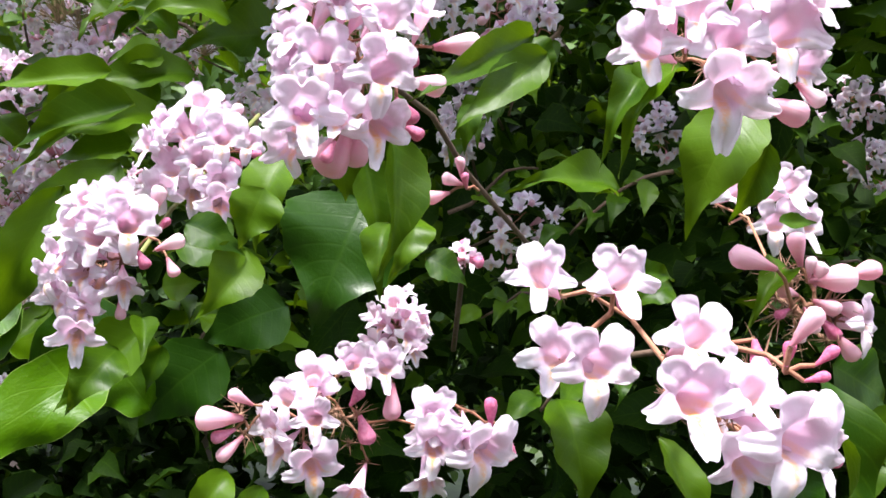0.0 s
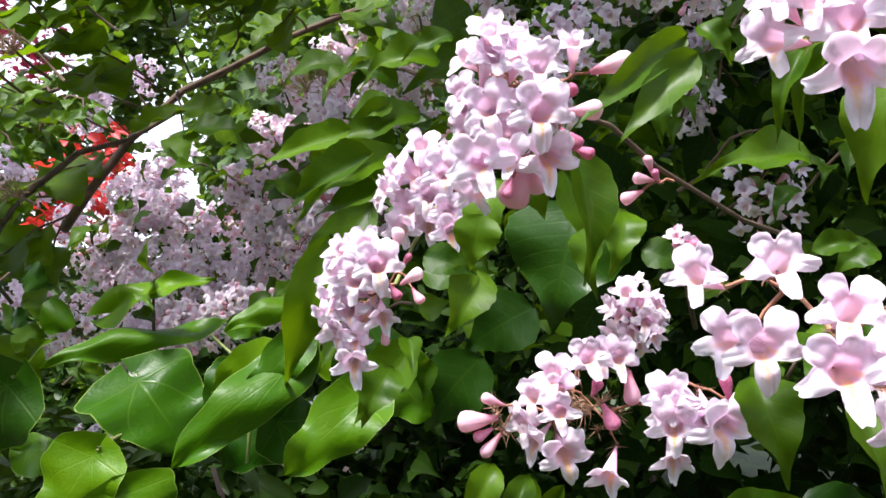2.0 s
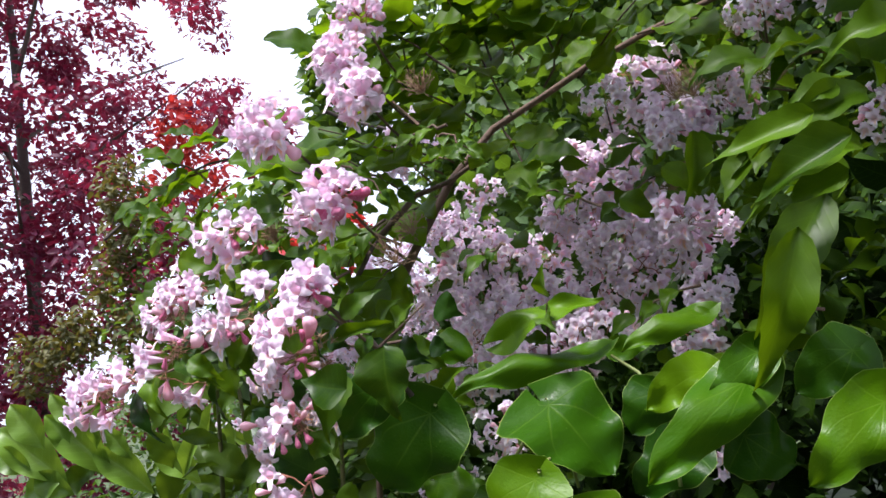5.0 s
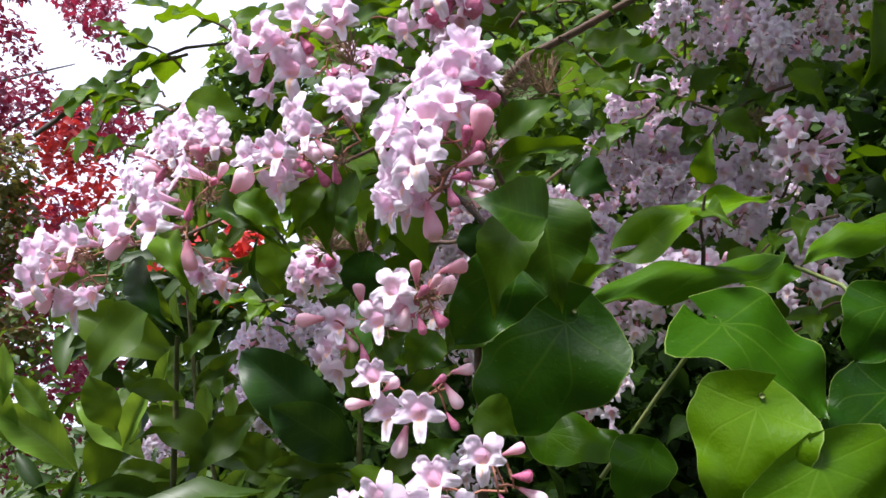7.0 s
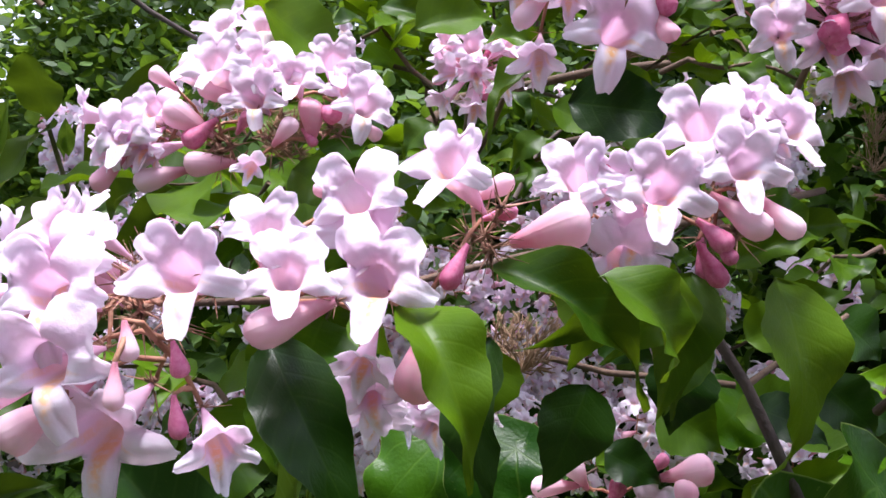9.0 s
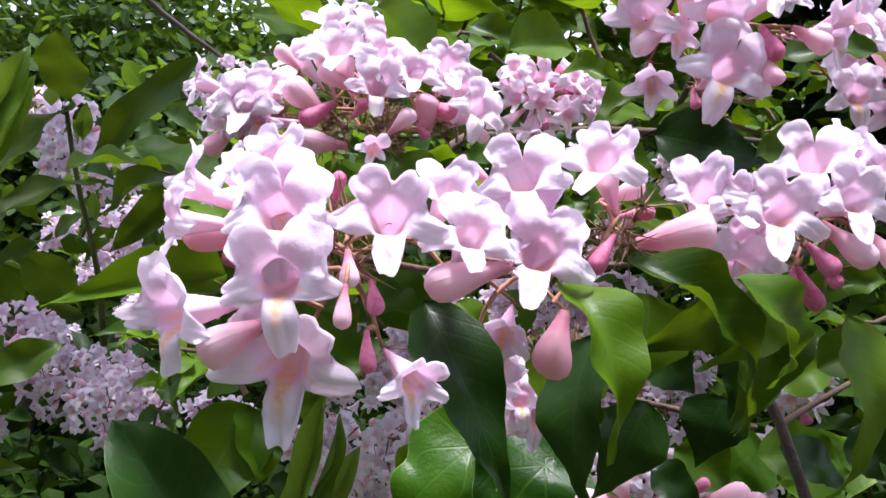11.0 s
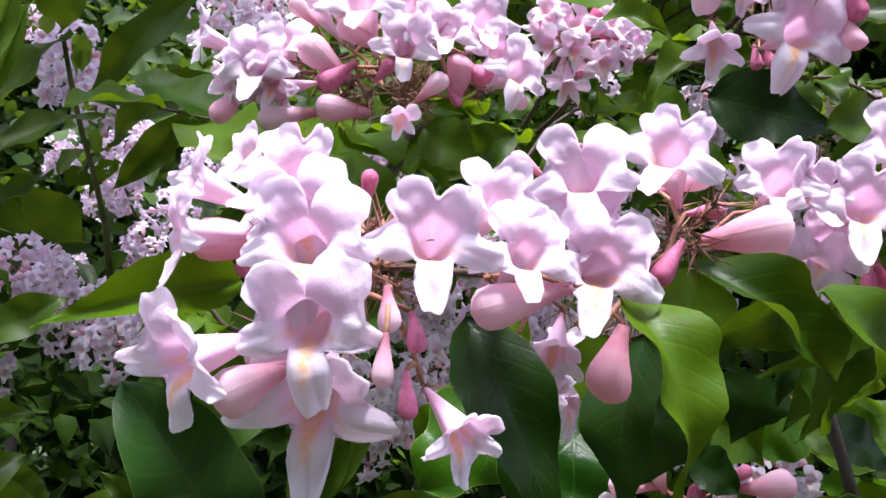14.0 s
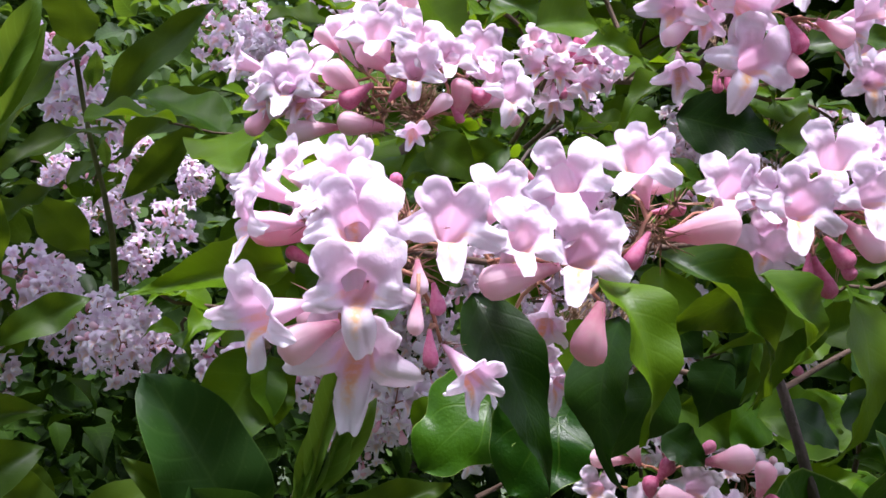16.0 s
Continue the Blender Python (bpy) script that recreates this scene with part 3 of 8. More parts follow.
    uv = np.tile([(u, 0.5 + 0.5 * side) for u in (0.0, 0.35, 0.72, 1.0) for side in (-1, 1)], (count, 1))
    f = [(8 * k + 2 * j, 8 * k + 2 * j + 1, 8 * k + 2 * j + 3, 8 * k + 2 * j + 2) for k in range(count) for j in range(3)]
    return tagged(new(name, link_mesh(name, v, f, uv, [mat])), label, category, "", "stuff")


def dome(place, seed, count, radius, size, buds=3, leaves=2, spread=1.0):
    """A whole flower cluster for the farther parts of the shrub: outward is -y, up is z."""
    rng = random.Random(seed)
    twig = thing("flower_cluster", place, "cluster of bell flowers on a twig, tinted pale lilac for skylight", "flower cluster", "flower clusters of the shrub behind")
    o = Vector(place)
    hub = o + Vector((0, 0.02, 0))
    bases = []
    stretch = (rng.uniform(0.8, 1.4), rng.uniform(0.7, 1.3))
    for k in range(count):
        a = k * 2.39996
        c = 1 - (k + 0.5) / count * (1.05 + 0.35 * spread)
        s = math.sqrt(max(0, 1 - c * c))
        d = Vector((s * math.cos(a), -c, s * math.sin(a)))
        d = (d + Vector((rng.uniform(-0.2, 0.2), rng.uniform(-0.2, 0.2), rng.uniform(-0.2, 0.2)))).normalized()
        p = o + Vector((d.x * stretch[0], d.y, d.z * stretch[1])) * radius * rng.uniform(0.55, 1.2)
        face = (d + Vector((rng.uniform(-0.5, 0.5), -0.5 + rng.uniform(-0.3, 0.3), rng.uniform(-0.5, 0.4)))).normalized()
        bases.append(flower(twig, *p, *face, size * rng.uniform(0.7, 1.1), rng.randrange(5), rng.uniform(-40, 40), True))
    for k in range(buds):
        a = rng.uniform(0, 6.28)
        d = Vector((math.cos(a), -0.3, math.sin(a) - 0.3)).normalized()
        p = o + d * radius * rng.uniform(0.4, 0.9)
        ob = part("bud", BUDS[k % 3], twig, axes(p - o, d, (0, 0, 1), size * 0.6))
        bases.append(p)
    stalks(twig, hub, bases)
    stem(twig, [hub, hub + Vector((0, 0.05, -0.02))], 0.0012, 0.0016)
    return twig


def leafy_twig(a, b, count, size, kind, ratio, r, seed, label, mat):
    """A twig from a to b with leaves in pairs."""
    rng = random.Random(seed)
    tw = thing("leafy_twig", a, label, "leafy twig", "leafy twigs")
    pts = bowed(a, b, -0.006, 7)
    pts = [p + Vector((rng.uniform(-1, 1), rng.uniform(-1, 1), rng.uniform(-1, 1))) * 0.003 for p in pts]
    stem(tw, pts, r, r * 0.5, mat)
    along = (Vector(b) - Vector(a)).normalized()
    side = along.cross(Vector((0, -0.5, 1))).normalized()
    for k in range(count):
        q = 0.15 + 0.85 * (k // 2 * 2 + 1) / max(1, count)
        p = Vector(a).lerp(Vector(b), min(1, q)) + Vector((0, 0, 0.004))
        s = 1 if k % 2 else -1
        d = (along * rng.uniform(0.3, 0.9) + side * s * rng.uniform(0.6, 1.0) + Vector((0, rng.uniform(-0.5, 0.1), rng.uniform(-0.75, 0.1)))).normalized()
        if k == count - 1:
            d = (along + Vector((0, -0.2, -0.3))).normalized()
        s2 = size * rng.uniform(0.75, 1.15)
        up = Vector((rng.uniform(-0.4, 0.4), -0.75 + rng.uniform(-0.3, 0.3), 0.7))
        leaf(tw, p, p + d * s2, up, s2 * ratio, kind, rng.randrange(5))
    return tw


def seed_head(x, y, z, radius, seed):
    """A dry brown flower head of last season: bare stalks with small husks."""
    rng = random.Random(seed)
    o = Vector((x, y, z))
    ob = thing("seed_head", o, "dry brown seed head of spent flowers", "seed head", "dry seed heads")
    v, f, hv, hf = [], [], [], []
    base = Vector((0, 0.01, -radius))
    for k in range(44):
        d = Vector((rng.uniform(-1, 1), rng.uniform(-1, 0.6), rng.uniform(-0.6, 1))).normalized() * radius * rng.uniform(0.3, 0.95)
        kink = Vector((rng.uniform(-1, 1), rng.uniform(-1, 1), rng.uniform(-1, 1))) * radius * 0.15
        a, fc = tube_data([base * 0.4, base * 0.2 + d * 0.5 + kink, d], 0.00026, 0.00020, 4)
        f += [tuple(i + len(v) for i in q) for q in fc]
        v += a
        n = (d - base * 0.3).normalized()
        for j in range(4):       # split husk
            e = (n + Vector((rng.uniform(-1, 1), rng.uniform(-1, 1), rng.uniform(-1, 1))) * 0.6).normalized()
            a, fc = tube_data([d, d + e * 0.0012, d + e * rng.uniform(0.0025, 0.0045)], 0.00045, 0.00008, 4)
            hf += [tuple(i + len(hv) for i in q) for q in fc]
            hv += a
    tagged(part("pedicel_spray", link_mesh("pedicel_spray", v, f, None, [DRY]), ob), kind="stuff")
    tagged(part("husk_spray", link_mesh("husk_spray", hv, hf, None, [DRY]), ob), kind="stuff")
    return ob


def sepals(tw, x, y, z, radius, count, seed):
    """Bristly brown sepals left where flowers have dropped."""
    rng = random.Random(seed)
    for k in range(count):
        d = Vector((rng.uniform(-1, 1), rng.uniform(-1, 1), rng.uniform(-1, 1)))
        p = Vector((x, y, z)) + d * radius * 0.8
        face = (d.normalized() + Vector((0, -0.5, 0.2))).normalized()
        part("calyx", CALYXES[k % 3], tw, axes(p - tw.location, face, (0, 0, 1), 0.022 * rng.uniform(0.8, 1.2)))

# ---- the setting ----
def ground_sheet():
    n, size = 60, 60.0
    v, f = [], []
    for i in range(n):
        for j in range(n):
            a, b = (i / (n - 1) * 2 - 1), (j / (n - 1) * 2 - 1)
            x, y = size * a * abs(a), size * b * abs(b)
            v.append((x, y, 0.08 * noise.noise(Vector((x * 0.5, y * 0.5, 0)))))
    me = link_mesh("ground", v, grid_faces(n, n), None, [SOIL])
    return tagged(new("ground", me), "grassy garden ground under the shrubs", "ground", "", "structure")


ground_sheet()


def around(turn, distance, z):
    """A place by the compass: degrees to the left of north, metres away."""
    return (-distance * math.sin(radians(turn)), distance * math.cos(radians(turn)), z)


# far trees
far_leaves("tree_foliage", "sunlit light green crown of a tree across the garden", [(*around(38.5, 6.5, 3.6), 0.35, 0.5, 0.75), (*around(31.3, 6.4, 2.0), 0.34, 0.5, 1.5), (*around(37, 6.4, 1.1), 0.55, 0.5, 0.9), (*around(41, 6.4, 1.0), 0.5, 0.5, 0.95), (*around(45, 6.6, 0.9), 0.6, 0.5, 0.85)], 17000, 0.095, TREE_LEAF, 71, "tree")
leaf_mass("tree_foliage", "green treetops beside the plum tree", [(-4.71, 5.11, 2.82, 0.6, 0.5, 0.5), (-5.11, 4.83, 2.47, 0.7, 0.5, 0.5)], 1100, 0.12, TREE_LEAF, "round", 73, "tree", ratio=0.75)
hedge = [(*around(a, d, z), rx, 0.7, rz) for a, d, z, rx, rz in ((28, 6.5, 1.6, 0.6, 1.5), (27, 5.6, 3.1, 0.9, 1.7), (31, 6.0, 3.0, 0.35, 1.5), (21, 6.0, 2.1, 0.9, 2.2), (15, 5.6, 2.6, 1.0, 2.4), (2, 5.2, 2.8, 1.0, 2.6), (-12, 5.0, 2.8, 1.0, 2.6), (-28, 4.6, 2.6, 1.1, 2.5), (-46, 4.2, 2.4, 1.2, 2.4))]
far_leaves("hedge_foliage", "sunlit yellow-green foliage of far garden trees", hedge, 75000, 0.085, TREE_LEAF, 7, "hedge")
# backing layer behind the hedge, its shade given by a darker leaf colour
far_leaves("hedge_foliage", "inner foliage of far garden trees, coloured dark for shade", [(x * 1.12, y * 1.12 + 0.4, z, rx * 1.1, 0.3, rz) for x, y, z, rx, ry, rz in hedge], 16000, 0.24, SHADE_LEAF_STUFF, 9, "hedge")
for k, spot in enumerate(hedge):
    x, y = spot[0], spot[1] + 0.2
    trunk = thing("garden_tree", (x, y, 0), "dark tree trunk within the green hedge", "tree trunk", "hedge trees")
    stem(trunk, [(x, y, -0.1), (x + 0.05, y, 1.0), (x - 0.05, y + 0.05, 2.2), (x + 0.1, y, 3.4)], 0.09, 0.04, DARK_STEM, "trunk")


# an unseen hedge added behind the camera to hold back low sky light
unseen_hedge = [(-3.2 + 0.8 * k, -2.6 - 0.25 * math.sin(k), z, 0.55, 0.35, 0.6) for k in range(9) for z in (0.5, 1.3, 2.1, 2.8)]
leaf_mass("hedge_foliage", "unseen hedge added behind the camera to cut sky light", unseen_hedge, 9000, 0.17, TREE_LEAF, "round", 77, "hedge", ratio=0.7, lean=(0, 0.5, 0.7))


def red_tree(place, height):
    x, y = place
    rng = random.Random(17)
    t = thing("purple_plum_tree", (x, y, 0), "tall plum tree with dark red leaves", "tree")
    stem(t, [(x, y, -0.1), (x + 0.07, y, 1.2), (x - 0.1, y + 0.1, 3.2), (x + 0.05, y, 5.2), (x, y, height)], 0.12, 0.03, DARK_STEM, "trunk")
    for k in range(22):
        z = 0.7 + 0.34 * k
        a = k * 2.4
        reach = 2.9 - 0.07 * k
        stem(t, [(x, y, z), (x + 0.5 * reach * math.cos(a), y + 0.5 * reach * math.sin(a), z + 0.8), (x + reach * math.cos(a), y + reach * math.sin(a), z + 1.3)], 0.03, 0.008, DARK_STEM, "limb")
    spots = []
    for k in range(230):
        a, q, z = rng.uniform(0, 6.28), rng.uniform(0.25, 3.1), rng.uniform(0.3, 8.2)
        spots.append((x + q * math.cos(a), y + q * math.sin(a), z, rng.uniform(0.22, 0.5), rng.uniform(0.22, 0.5), rng.uniform(0.22, 0.55)))
    crown = leaf_mass("crown", "", spots, 34000, 0.101, RED_LEAF, "round", 19, "")
    crown.parent = t
    crown.matrix_parent_inverse = Matrix.Translation((-x, -y, 0))
    return t


red_tree(around(60, 10.6, 0)[:2], 7.6)
leaf_mass("plum_leaf_clump", "bright orange-red young leaves of the plum tree", [(*around(50.2, 9.2, 4.1), 0.34, 0.34, 0.45), (*around(48.8, 9.0, 3.5), 0.25, 0.3, 0.3), (*around(52, 9.2, 3.4), 0.3, 0.3, 0.35), (*around(41.0, 6.2, 2.42), 0.34, 0.2, 0.34), (*around(43.2, 6.2, 2.2), 0.4, 0.2, 0.32)], 1050, 0.10, ORANGE_LEAF, "round", 29, "tree")
leaf_mass("olive_shrub_foliage", "small olive-green leaves of a shrub below the plum tree", [(*around(54, 3.4, 1.5), 0.22, 0.25, 0.55), (*around(57, 3.6, 1.0), 0.5, 0.3, 0.5), (*around(50, 3.6, 0.9), 0.4, 0.3, 0.45)], 2600, 0.035, TREE_LEAF, "round", 23, "shrub")
leaf_mass("olive_shrub_foliage", "narrow olive-brown bush in front of the plum tree", [(-2.88, 1.98, 2.23, 0.11, 0.11, 0.14), (-2.89, 1.99, 2.05, 0.11, 0.11, 0.14), (-2.97, 1.97, 1.86, 0.11, 0.11, 0.14), (-3.23, 1.95, 1.68, 0.11, 0.11, 0.14), (-3.38, 1.86, 1.59, 0.11, 0.11, 0.14), (-2.84, 1.96, 1.64, 0.11, 0.11, 0.14)], 2200, 0.035, OLIVE_LEAF, "round", 91, "shrub")
# the shrub's own mass behind the near twigs, inner leaves coloured dark for shade
leaf_mass("shrub_foliage", "dense leaves inside the flowering shrub, coloured dark for shade", [(0.20, 0.80, 1.32, 0.42, 0.16, 0.48), (-0.25, 0.82, 1.0, 0.5, 0.2, 0.24), (0.65, 0.6, 1.3, 0.25, 0.3, 0.5)], 3000, 0.055, SHADE_LEAF_STUFF, "beauty", 31, "shrub")
leaf_mass("shrub_foliage", "leafy mass of the shrub behind its blossom, shade-dark in colour", [(-0.70, 1.40, 1.12, 0.75, 0.16, 0.52), (-0.75, 1.0, 0.98, 0.5, 0.2, 0.24), (-1.05, 0.75, 1.0, 0.4, 0.2, 0.22)], 3200, 0.055, SHADE_LEAF_STUFF, "beauty", 37, "shrub")
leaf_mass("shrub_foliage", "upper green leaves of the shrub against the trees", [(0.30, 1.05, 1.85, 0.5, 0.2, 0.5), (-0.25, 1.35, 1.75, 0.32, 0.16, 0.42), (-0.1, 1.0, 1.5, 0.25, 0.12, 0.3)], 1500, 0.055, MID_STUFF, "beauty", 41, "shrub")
leaf_mass("shrub_foliage", "deep leafy body of the shrub to the ground, shade-dark colour", [(0.35, 1.75, 0.95, 1.3, 0.45, 0.95), (-0.35, 0.95, 0.5, 1.0, 0.4, 0.5), (0.9, 0.8, 1.0, 0.4, 0.5, 1.0), (-1.0, 1.6, 0.7, 0.7, 0.4, 0.7), (0.3, 1.6, 2.0, 0.7, 0.3, 0.5)], 9000, 0.09, SHADE_LEAF_STUFF, "beauty", 47, "shrub")
for k in range(9):
    x, y = -0.75 + 0.2 * k, 1.05 + 0.12 * math.sin(k * 2.3)
    base = thing("shrub_stem", (x, y, 0), "brown woody stem of the flowering shrub", "stem", "shrub stems")
    lean = -0.25 if x < -0.2 else 0.1
    stem(base, [(x, y, -0.05), (x + 0.02, y - 0.05, 0.5), (x + lean * 0.4, y - 0.08, 0.9), (x + lean * 0.7, y - 0.1, 1.2)], 0.011, 0.004, DARK_STEM, "stem")
# four leaf masses added above the view to block sun from the shrub
leaf_mass("shrub_foliage", "unseen leaves added overhead to shade the shrub", [(0.25, 0.95, 2.4, 0.55, 0.3, 0.28), (-0.55, 1.2, 2.5, 0.6, 0.25, 0.26), (0.5, 1.2, 2.4, 0.8, 0.5, 0.4)], 5000, 0.085, SHADE_LEAF_STUFF, "beauty", 53, "shrub")
leaf_mass("shrub_foliage", "unseen leaves added above the near twigs to darken the shrub", [(0.18, 0.44, 2.0, 0.48, 0.16, 0.12)], 800, 0.075, SHADE_LEAF_STUFF, "beauty", 61, "shrub")
leaf_mass("shrub_foliage", "unseen leaf clumps added above to shade the far blossom", [(-0.28, 0.50, 2.32, 0.12, 0.2, 0.13), (-1.04, 0.60, 2.42, 0.27, 0.18, 0.14), (-0.12, 0.52, 2.32, 0.2, 0.2, 0.13)], 800, 0.085, SHADE_LEAF_STUFF, "beauty", 57, "shrub")
leaf_mass("shrub_foliage", "unseen leaf clump added to shade one pale cluster", [(-0.43, 0.53, 2.25, 0.14, 0.12, 0.08)], 130, 0.08, SHADE_LEAF_STUFF, "beauty", 63, "shrub")
leaf_mass("shrub_foliage", "small pointed leaves among the lilac-pink blossom", [(-0.50, 0.82, 1.55, 0.20, 0.07, 0.13), (-0.68, 0.86, 1.55, 0.12, 0.06, 0.10), (-0.42, 0.84, 1.66, 0.16, 0.07, 0.10), (-0.93, 0.88, 1.52, 0.10, 0.06, 0.16), (-0.36, 0.72, 1.47, 0.10, 0.05, 0.07)], 120, 0.036, MID_STUFF, "beauty", 67, "shrub", lean=(0, -0.7, 0.6))
leaf_mass("round_leaf_foliage", "rounded green leaves of the shrub beyond the branch", [(*around(26.5, 2.7, 2.05), 0.36, 0.3, 0.42), (*around(22, 2.5, 1.9), 0.4, 0.3, 0.5)], 1000, 0.075, TREE_LEAF, "round", 59, "shrub", ratio=0.75)
DOMES = []
for k in range(9):
    DOMES.append(dome((0.0, 0.0, 0.0), 100 + k, 16 + 2 * k, 0.028, 0.0190, 5))


def far_cluster(x, y, z, turn, tilt, scale):
    k = int(abs(x * 977 + z * 613)) % len(DOMES)
    copy_thing(DOMES[k], pose(x, y, z, tilt, 0, turn) @ Matrix.Diagonal((scale, scale, scale, 1)))


def near_cluster(x, y, z, dx, dy, dz, count, radius, size, buds, seed, label):
    """A cluster whose flowers face all ways round one side."""
    rng = random.Random(seed)
    tw = thing("flowering_twig", (x, y, z), label, "flowering twig", "flowering twigs")
    out = Vector((dx, dy, dz)).normalized()
    o = Vector((x, y, z))
    side = out.cross(Vector((0, 0, 1))).normalized()
    up = side.cross(out)
    ends = []
    count = round(count * 1.35)
    for k in range(count):
        a, c = k * 2.39996 + seed, 1 - (k + 0.5) / count * 1.15
        s = math.sqrt(max(0, 1 - c * c))
        d = (out * c + side * (s * math.cos(a)) + up * (s * math.sin(a)))
        d = (d + Vector((rng.uniform(-0.2, 0.2), rng.uniform(-0.2, 0.2), rng.uniform(-0.25, 0.15)))).normalized()
        p = o + d * radius * rng.uniform(0.65, 1.1)
        face = (d + out * 0.3).normalized()
        ends.append(flower(tw, *p, *face, size * rng.uniform(0.72, 0.95), rng.randrange(6), rng.uniform(-25, 25)))
    for k in range(buds):
        a = rng.uniform(0, 6.28)
        d = (side * math.cos(a) + up * math.sin(a) - out * rng.uniform(-0.5, 0.6)).normalized()
        p = o + d * radius * rng.uniform(0.5, 1.0)
        ends.append(bud(tw, *p, *d, size * rng.uniform(0.5, 0.85), rng.randrange(3), rng.random() < 0.4))
    hub = o - out * radius * 0.7
    stalks(tw, hub, ends)
    stem(tw, bowed(hub, hub - out * 0.05 + Vector((0, 0.02, -0.03)), 0.004, 5), 0.0011, 0.0014)
    return tw


# ---- flowering twigs near the camera ----
tw = thing("flowering_twig", (-0.6518, 0.3126, 1.4542), "twig of fully open white-pink flowers with orange-marked lips", "flowering twig", "flowering twigs")
ends = [flower(tw, -0.6673, 0.2871, 1.4603, -0.47, -0.84, 0.36, 0.0168, 0, 3)]
ends.append(flower(tw, -0.6628, 0.2785, 1.4502, -0.12, -0.99, 0.05, 0.0173, 1, 6))
ends.append(flower(tw, -0.6462, 0.2862, 1.4555, -0.06, -0.99, 0.01, 0.0180, 0, 7))
ends.append(flower(tw, -0.6365, 0.2987, 1.4659, 0.18, -0.94, 0.39, 0.0149, 2, 11))
ends.append(flower(tw, -0.6312, 0.2947, 1.4581, 0.10, -0.98, 0.26, 0.0162, 3, 6))
ends.append(flower(tw, -0.6224, 0.3058, 1.4756, -0.27, -0.96, 0.07, 0.0184, 1, 10))
ends.append(flower(tw, -0.6055, 0.3126, 1.4853, -0.51, -0.84, 0.30, 0.0193, 0, -11))
ends.append(flower(tw, -0.6170, 0.3033, 1.4603, -0.09, -0.98, -0.05, 0.0204, 3, -1))
ends.append(flower(tw, -0.6601, 0.2762, 1.4396, -0.10, -0.94, -0.22, 0.0182, 1, 11))
ends.append(flower(tw, -0.6579, 0.2944, 1.4299, -0.05, -0.85, -0.42, 0.0228, 0, 4))
ends.append(flower(tw, -0.6367, 0.2864, 1.4300, 0.46, -0.71, -0.44, 0.0132, 4, 10))
ends.append(flower(tw, -0.6850, 0.3090, 1.4605, -0.88, -0.48, 0.07, 0.0153, 2, -9))
ends.append(flower(tw, -0.6834, 0.3006, 1.4505, -0.85, -0.38, -0.27, 0.0138, 3, -1))
ends.append(flower(tw, -0.6752, 0.2831, 1.4322, -0.55, -0.67, -0.41, 0.0173, 2, -6))
ends.append(flower(tw, -0.6721, 0.3079, 1.4608, -0.72, -0.69, 0.17, 0.0153, 3, 1))
ends.append(flower(tw, -0.6180, 0.3489, 1.4371, 0.16, -0.68, -0.61, 0.0173, 2, 2))
ends.append(flower(tw, -0.6189, 0.3165, 1.4459, -0.13, -0.63, -0.67, 0.0135, 4, -12))
ends.append(flower(tw, -0.6821, 0.3272, 1.4708, -0.72, -0.60, 0.45, 0.0157, 1, -7))
ends.append(bud(tw, -0.6501, 0.2788, 1.4434, 0.31, -0.00, -0.95, 0.0062, 1, False))
ends.append(bud(tw, -0.6497, 0.2750, 1.4366, 0.10, 0.03, -0.99, 0.0069, 0, False))
ends.append(bud(tw, -0.6454, 0.2889, 1.4419, 0.41, -0.02, -0.91, 0.0061, 1, True))
ends.append(bud(tw, -0.6448, 0.2906, 1.4328, 0.22, 0.17, -0.96, 0.0072, 0, True))
ends.append(bud(tw, -0.6735, 0.3105, 1.4480, -0.94, -0.23, 0.26, 0.0070, 0, True))
ends.append(bud(tw, -0.6317, 0.2962, 1.4506, -0.90, -0.00, -0.43, 0.0164, 0, False))
ends.append(bud(tw, -0.6090, 0.3159, 1.4449, -0.16, 0.05, -0.99, 0.0141, 2, False))
ends.append(bud(tw, -0.6675, 0.2879, 1.4303, -0.82, -0.00, -0.57, 0.0119, 2, False))
ends.append(bud(tw, -0.6667, 0.3021, 1.4359, -0.74, 0.01, -0.68, 0.0098, 1, False))
ends.append(bud(tw, -0.6779, 0.3100, 1.4526, -0.99, -0.08, -0.12, 0.0174, 0, False))
ends.append(bud(tw, -0.5941, 0.3182, 1.4784, 0.91, -0.30, 0.27, 0.0078, 0, True))
ends.append(bud(tw, -0.6032, 0.3115, 1.4646, -0.39, 0.04, -0.92, 0.0098, 0, True))
ends.append(bud(tw, -0.6573, 0.3056, 1.4657, 0.01, -0.37, 0.93, 0.0070, 0, True))
ends.append(bud(tw, -0.5953, 0.3270, 1.4862, 0.81, -0.39, 0.44, 0.0109, 0, False))
ends.append(bud(tw, -0.6302, 0.3209, 1.4803, -0.92, -0.17, 0.35, 0.0078, 0, False))
ends += thicken(tw, 5, 401)
stalks(tw, (-0.6518, 0.3126, 1.4542), ends)
sepals(tw, -0.6539, 0.2977, 1.4528, 0.0057, 14, 983)
sepals(tw, -0.5983, 0.3194, 1.4739, 0.0065, 10, 169)
leaf(tw, (-0.6766, 0.3212, 1.4469), (-0.7039, 0.3058, 1.4334), (-0.16, -0.98, 0.15), 0.0116, "beauty", 3)
leaf(tw, (-0.6118, 0.3086, 1.4572), (-0.5956, 0.3032, 1.4257), (0.35, -0.91, 0.23), 0.0139, "beauty", 2)
leaf(tw, (-0.6365, 0.3124, 1.4484), (-0.6119, 0.3074, 1.4115), (0.24, -0.97, -0.01), 0.0151, "beauty_shade", 1)
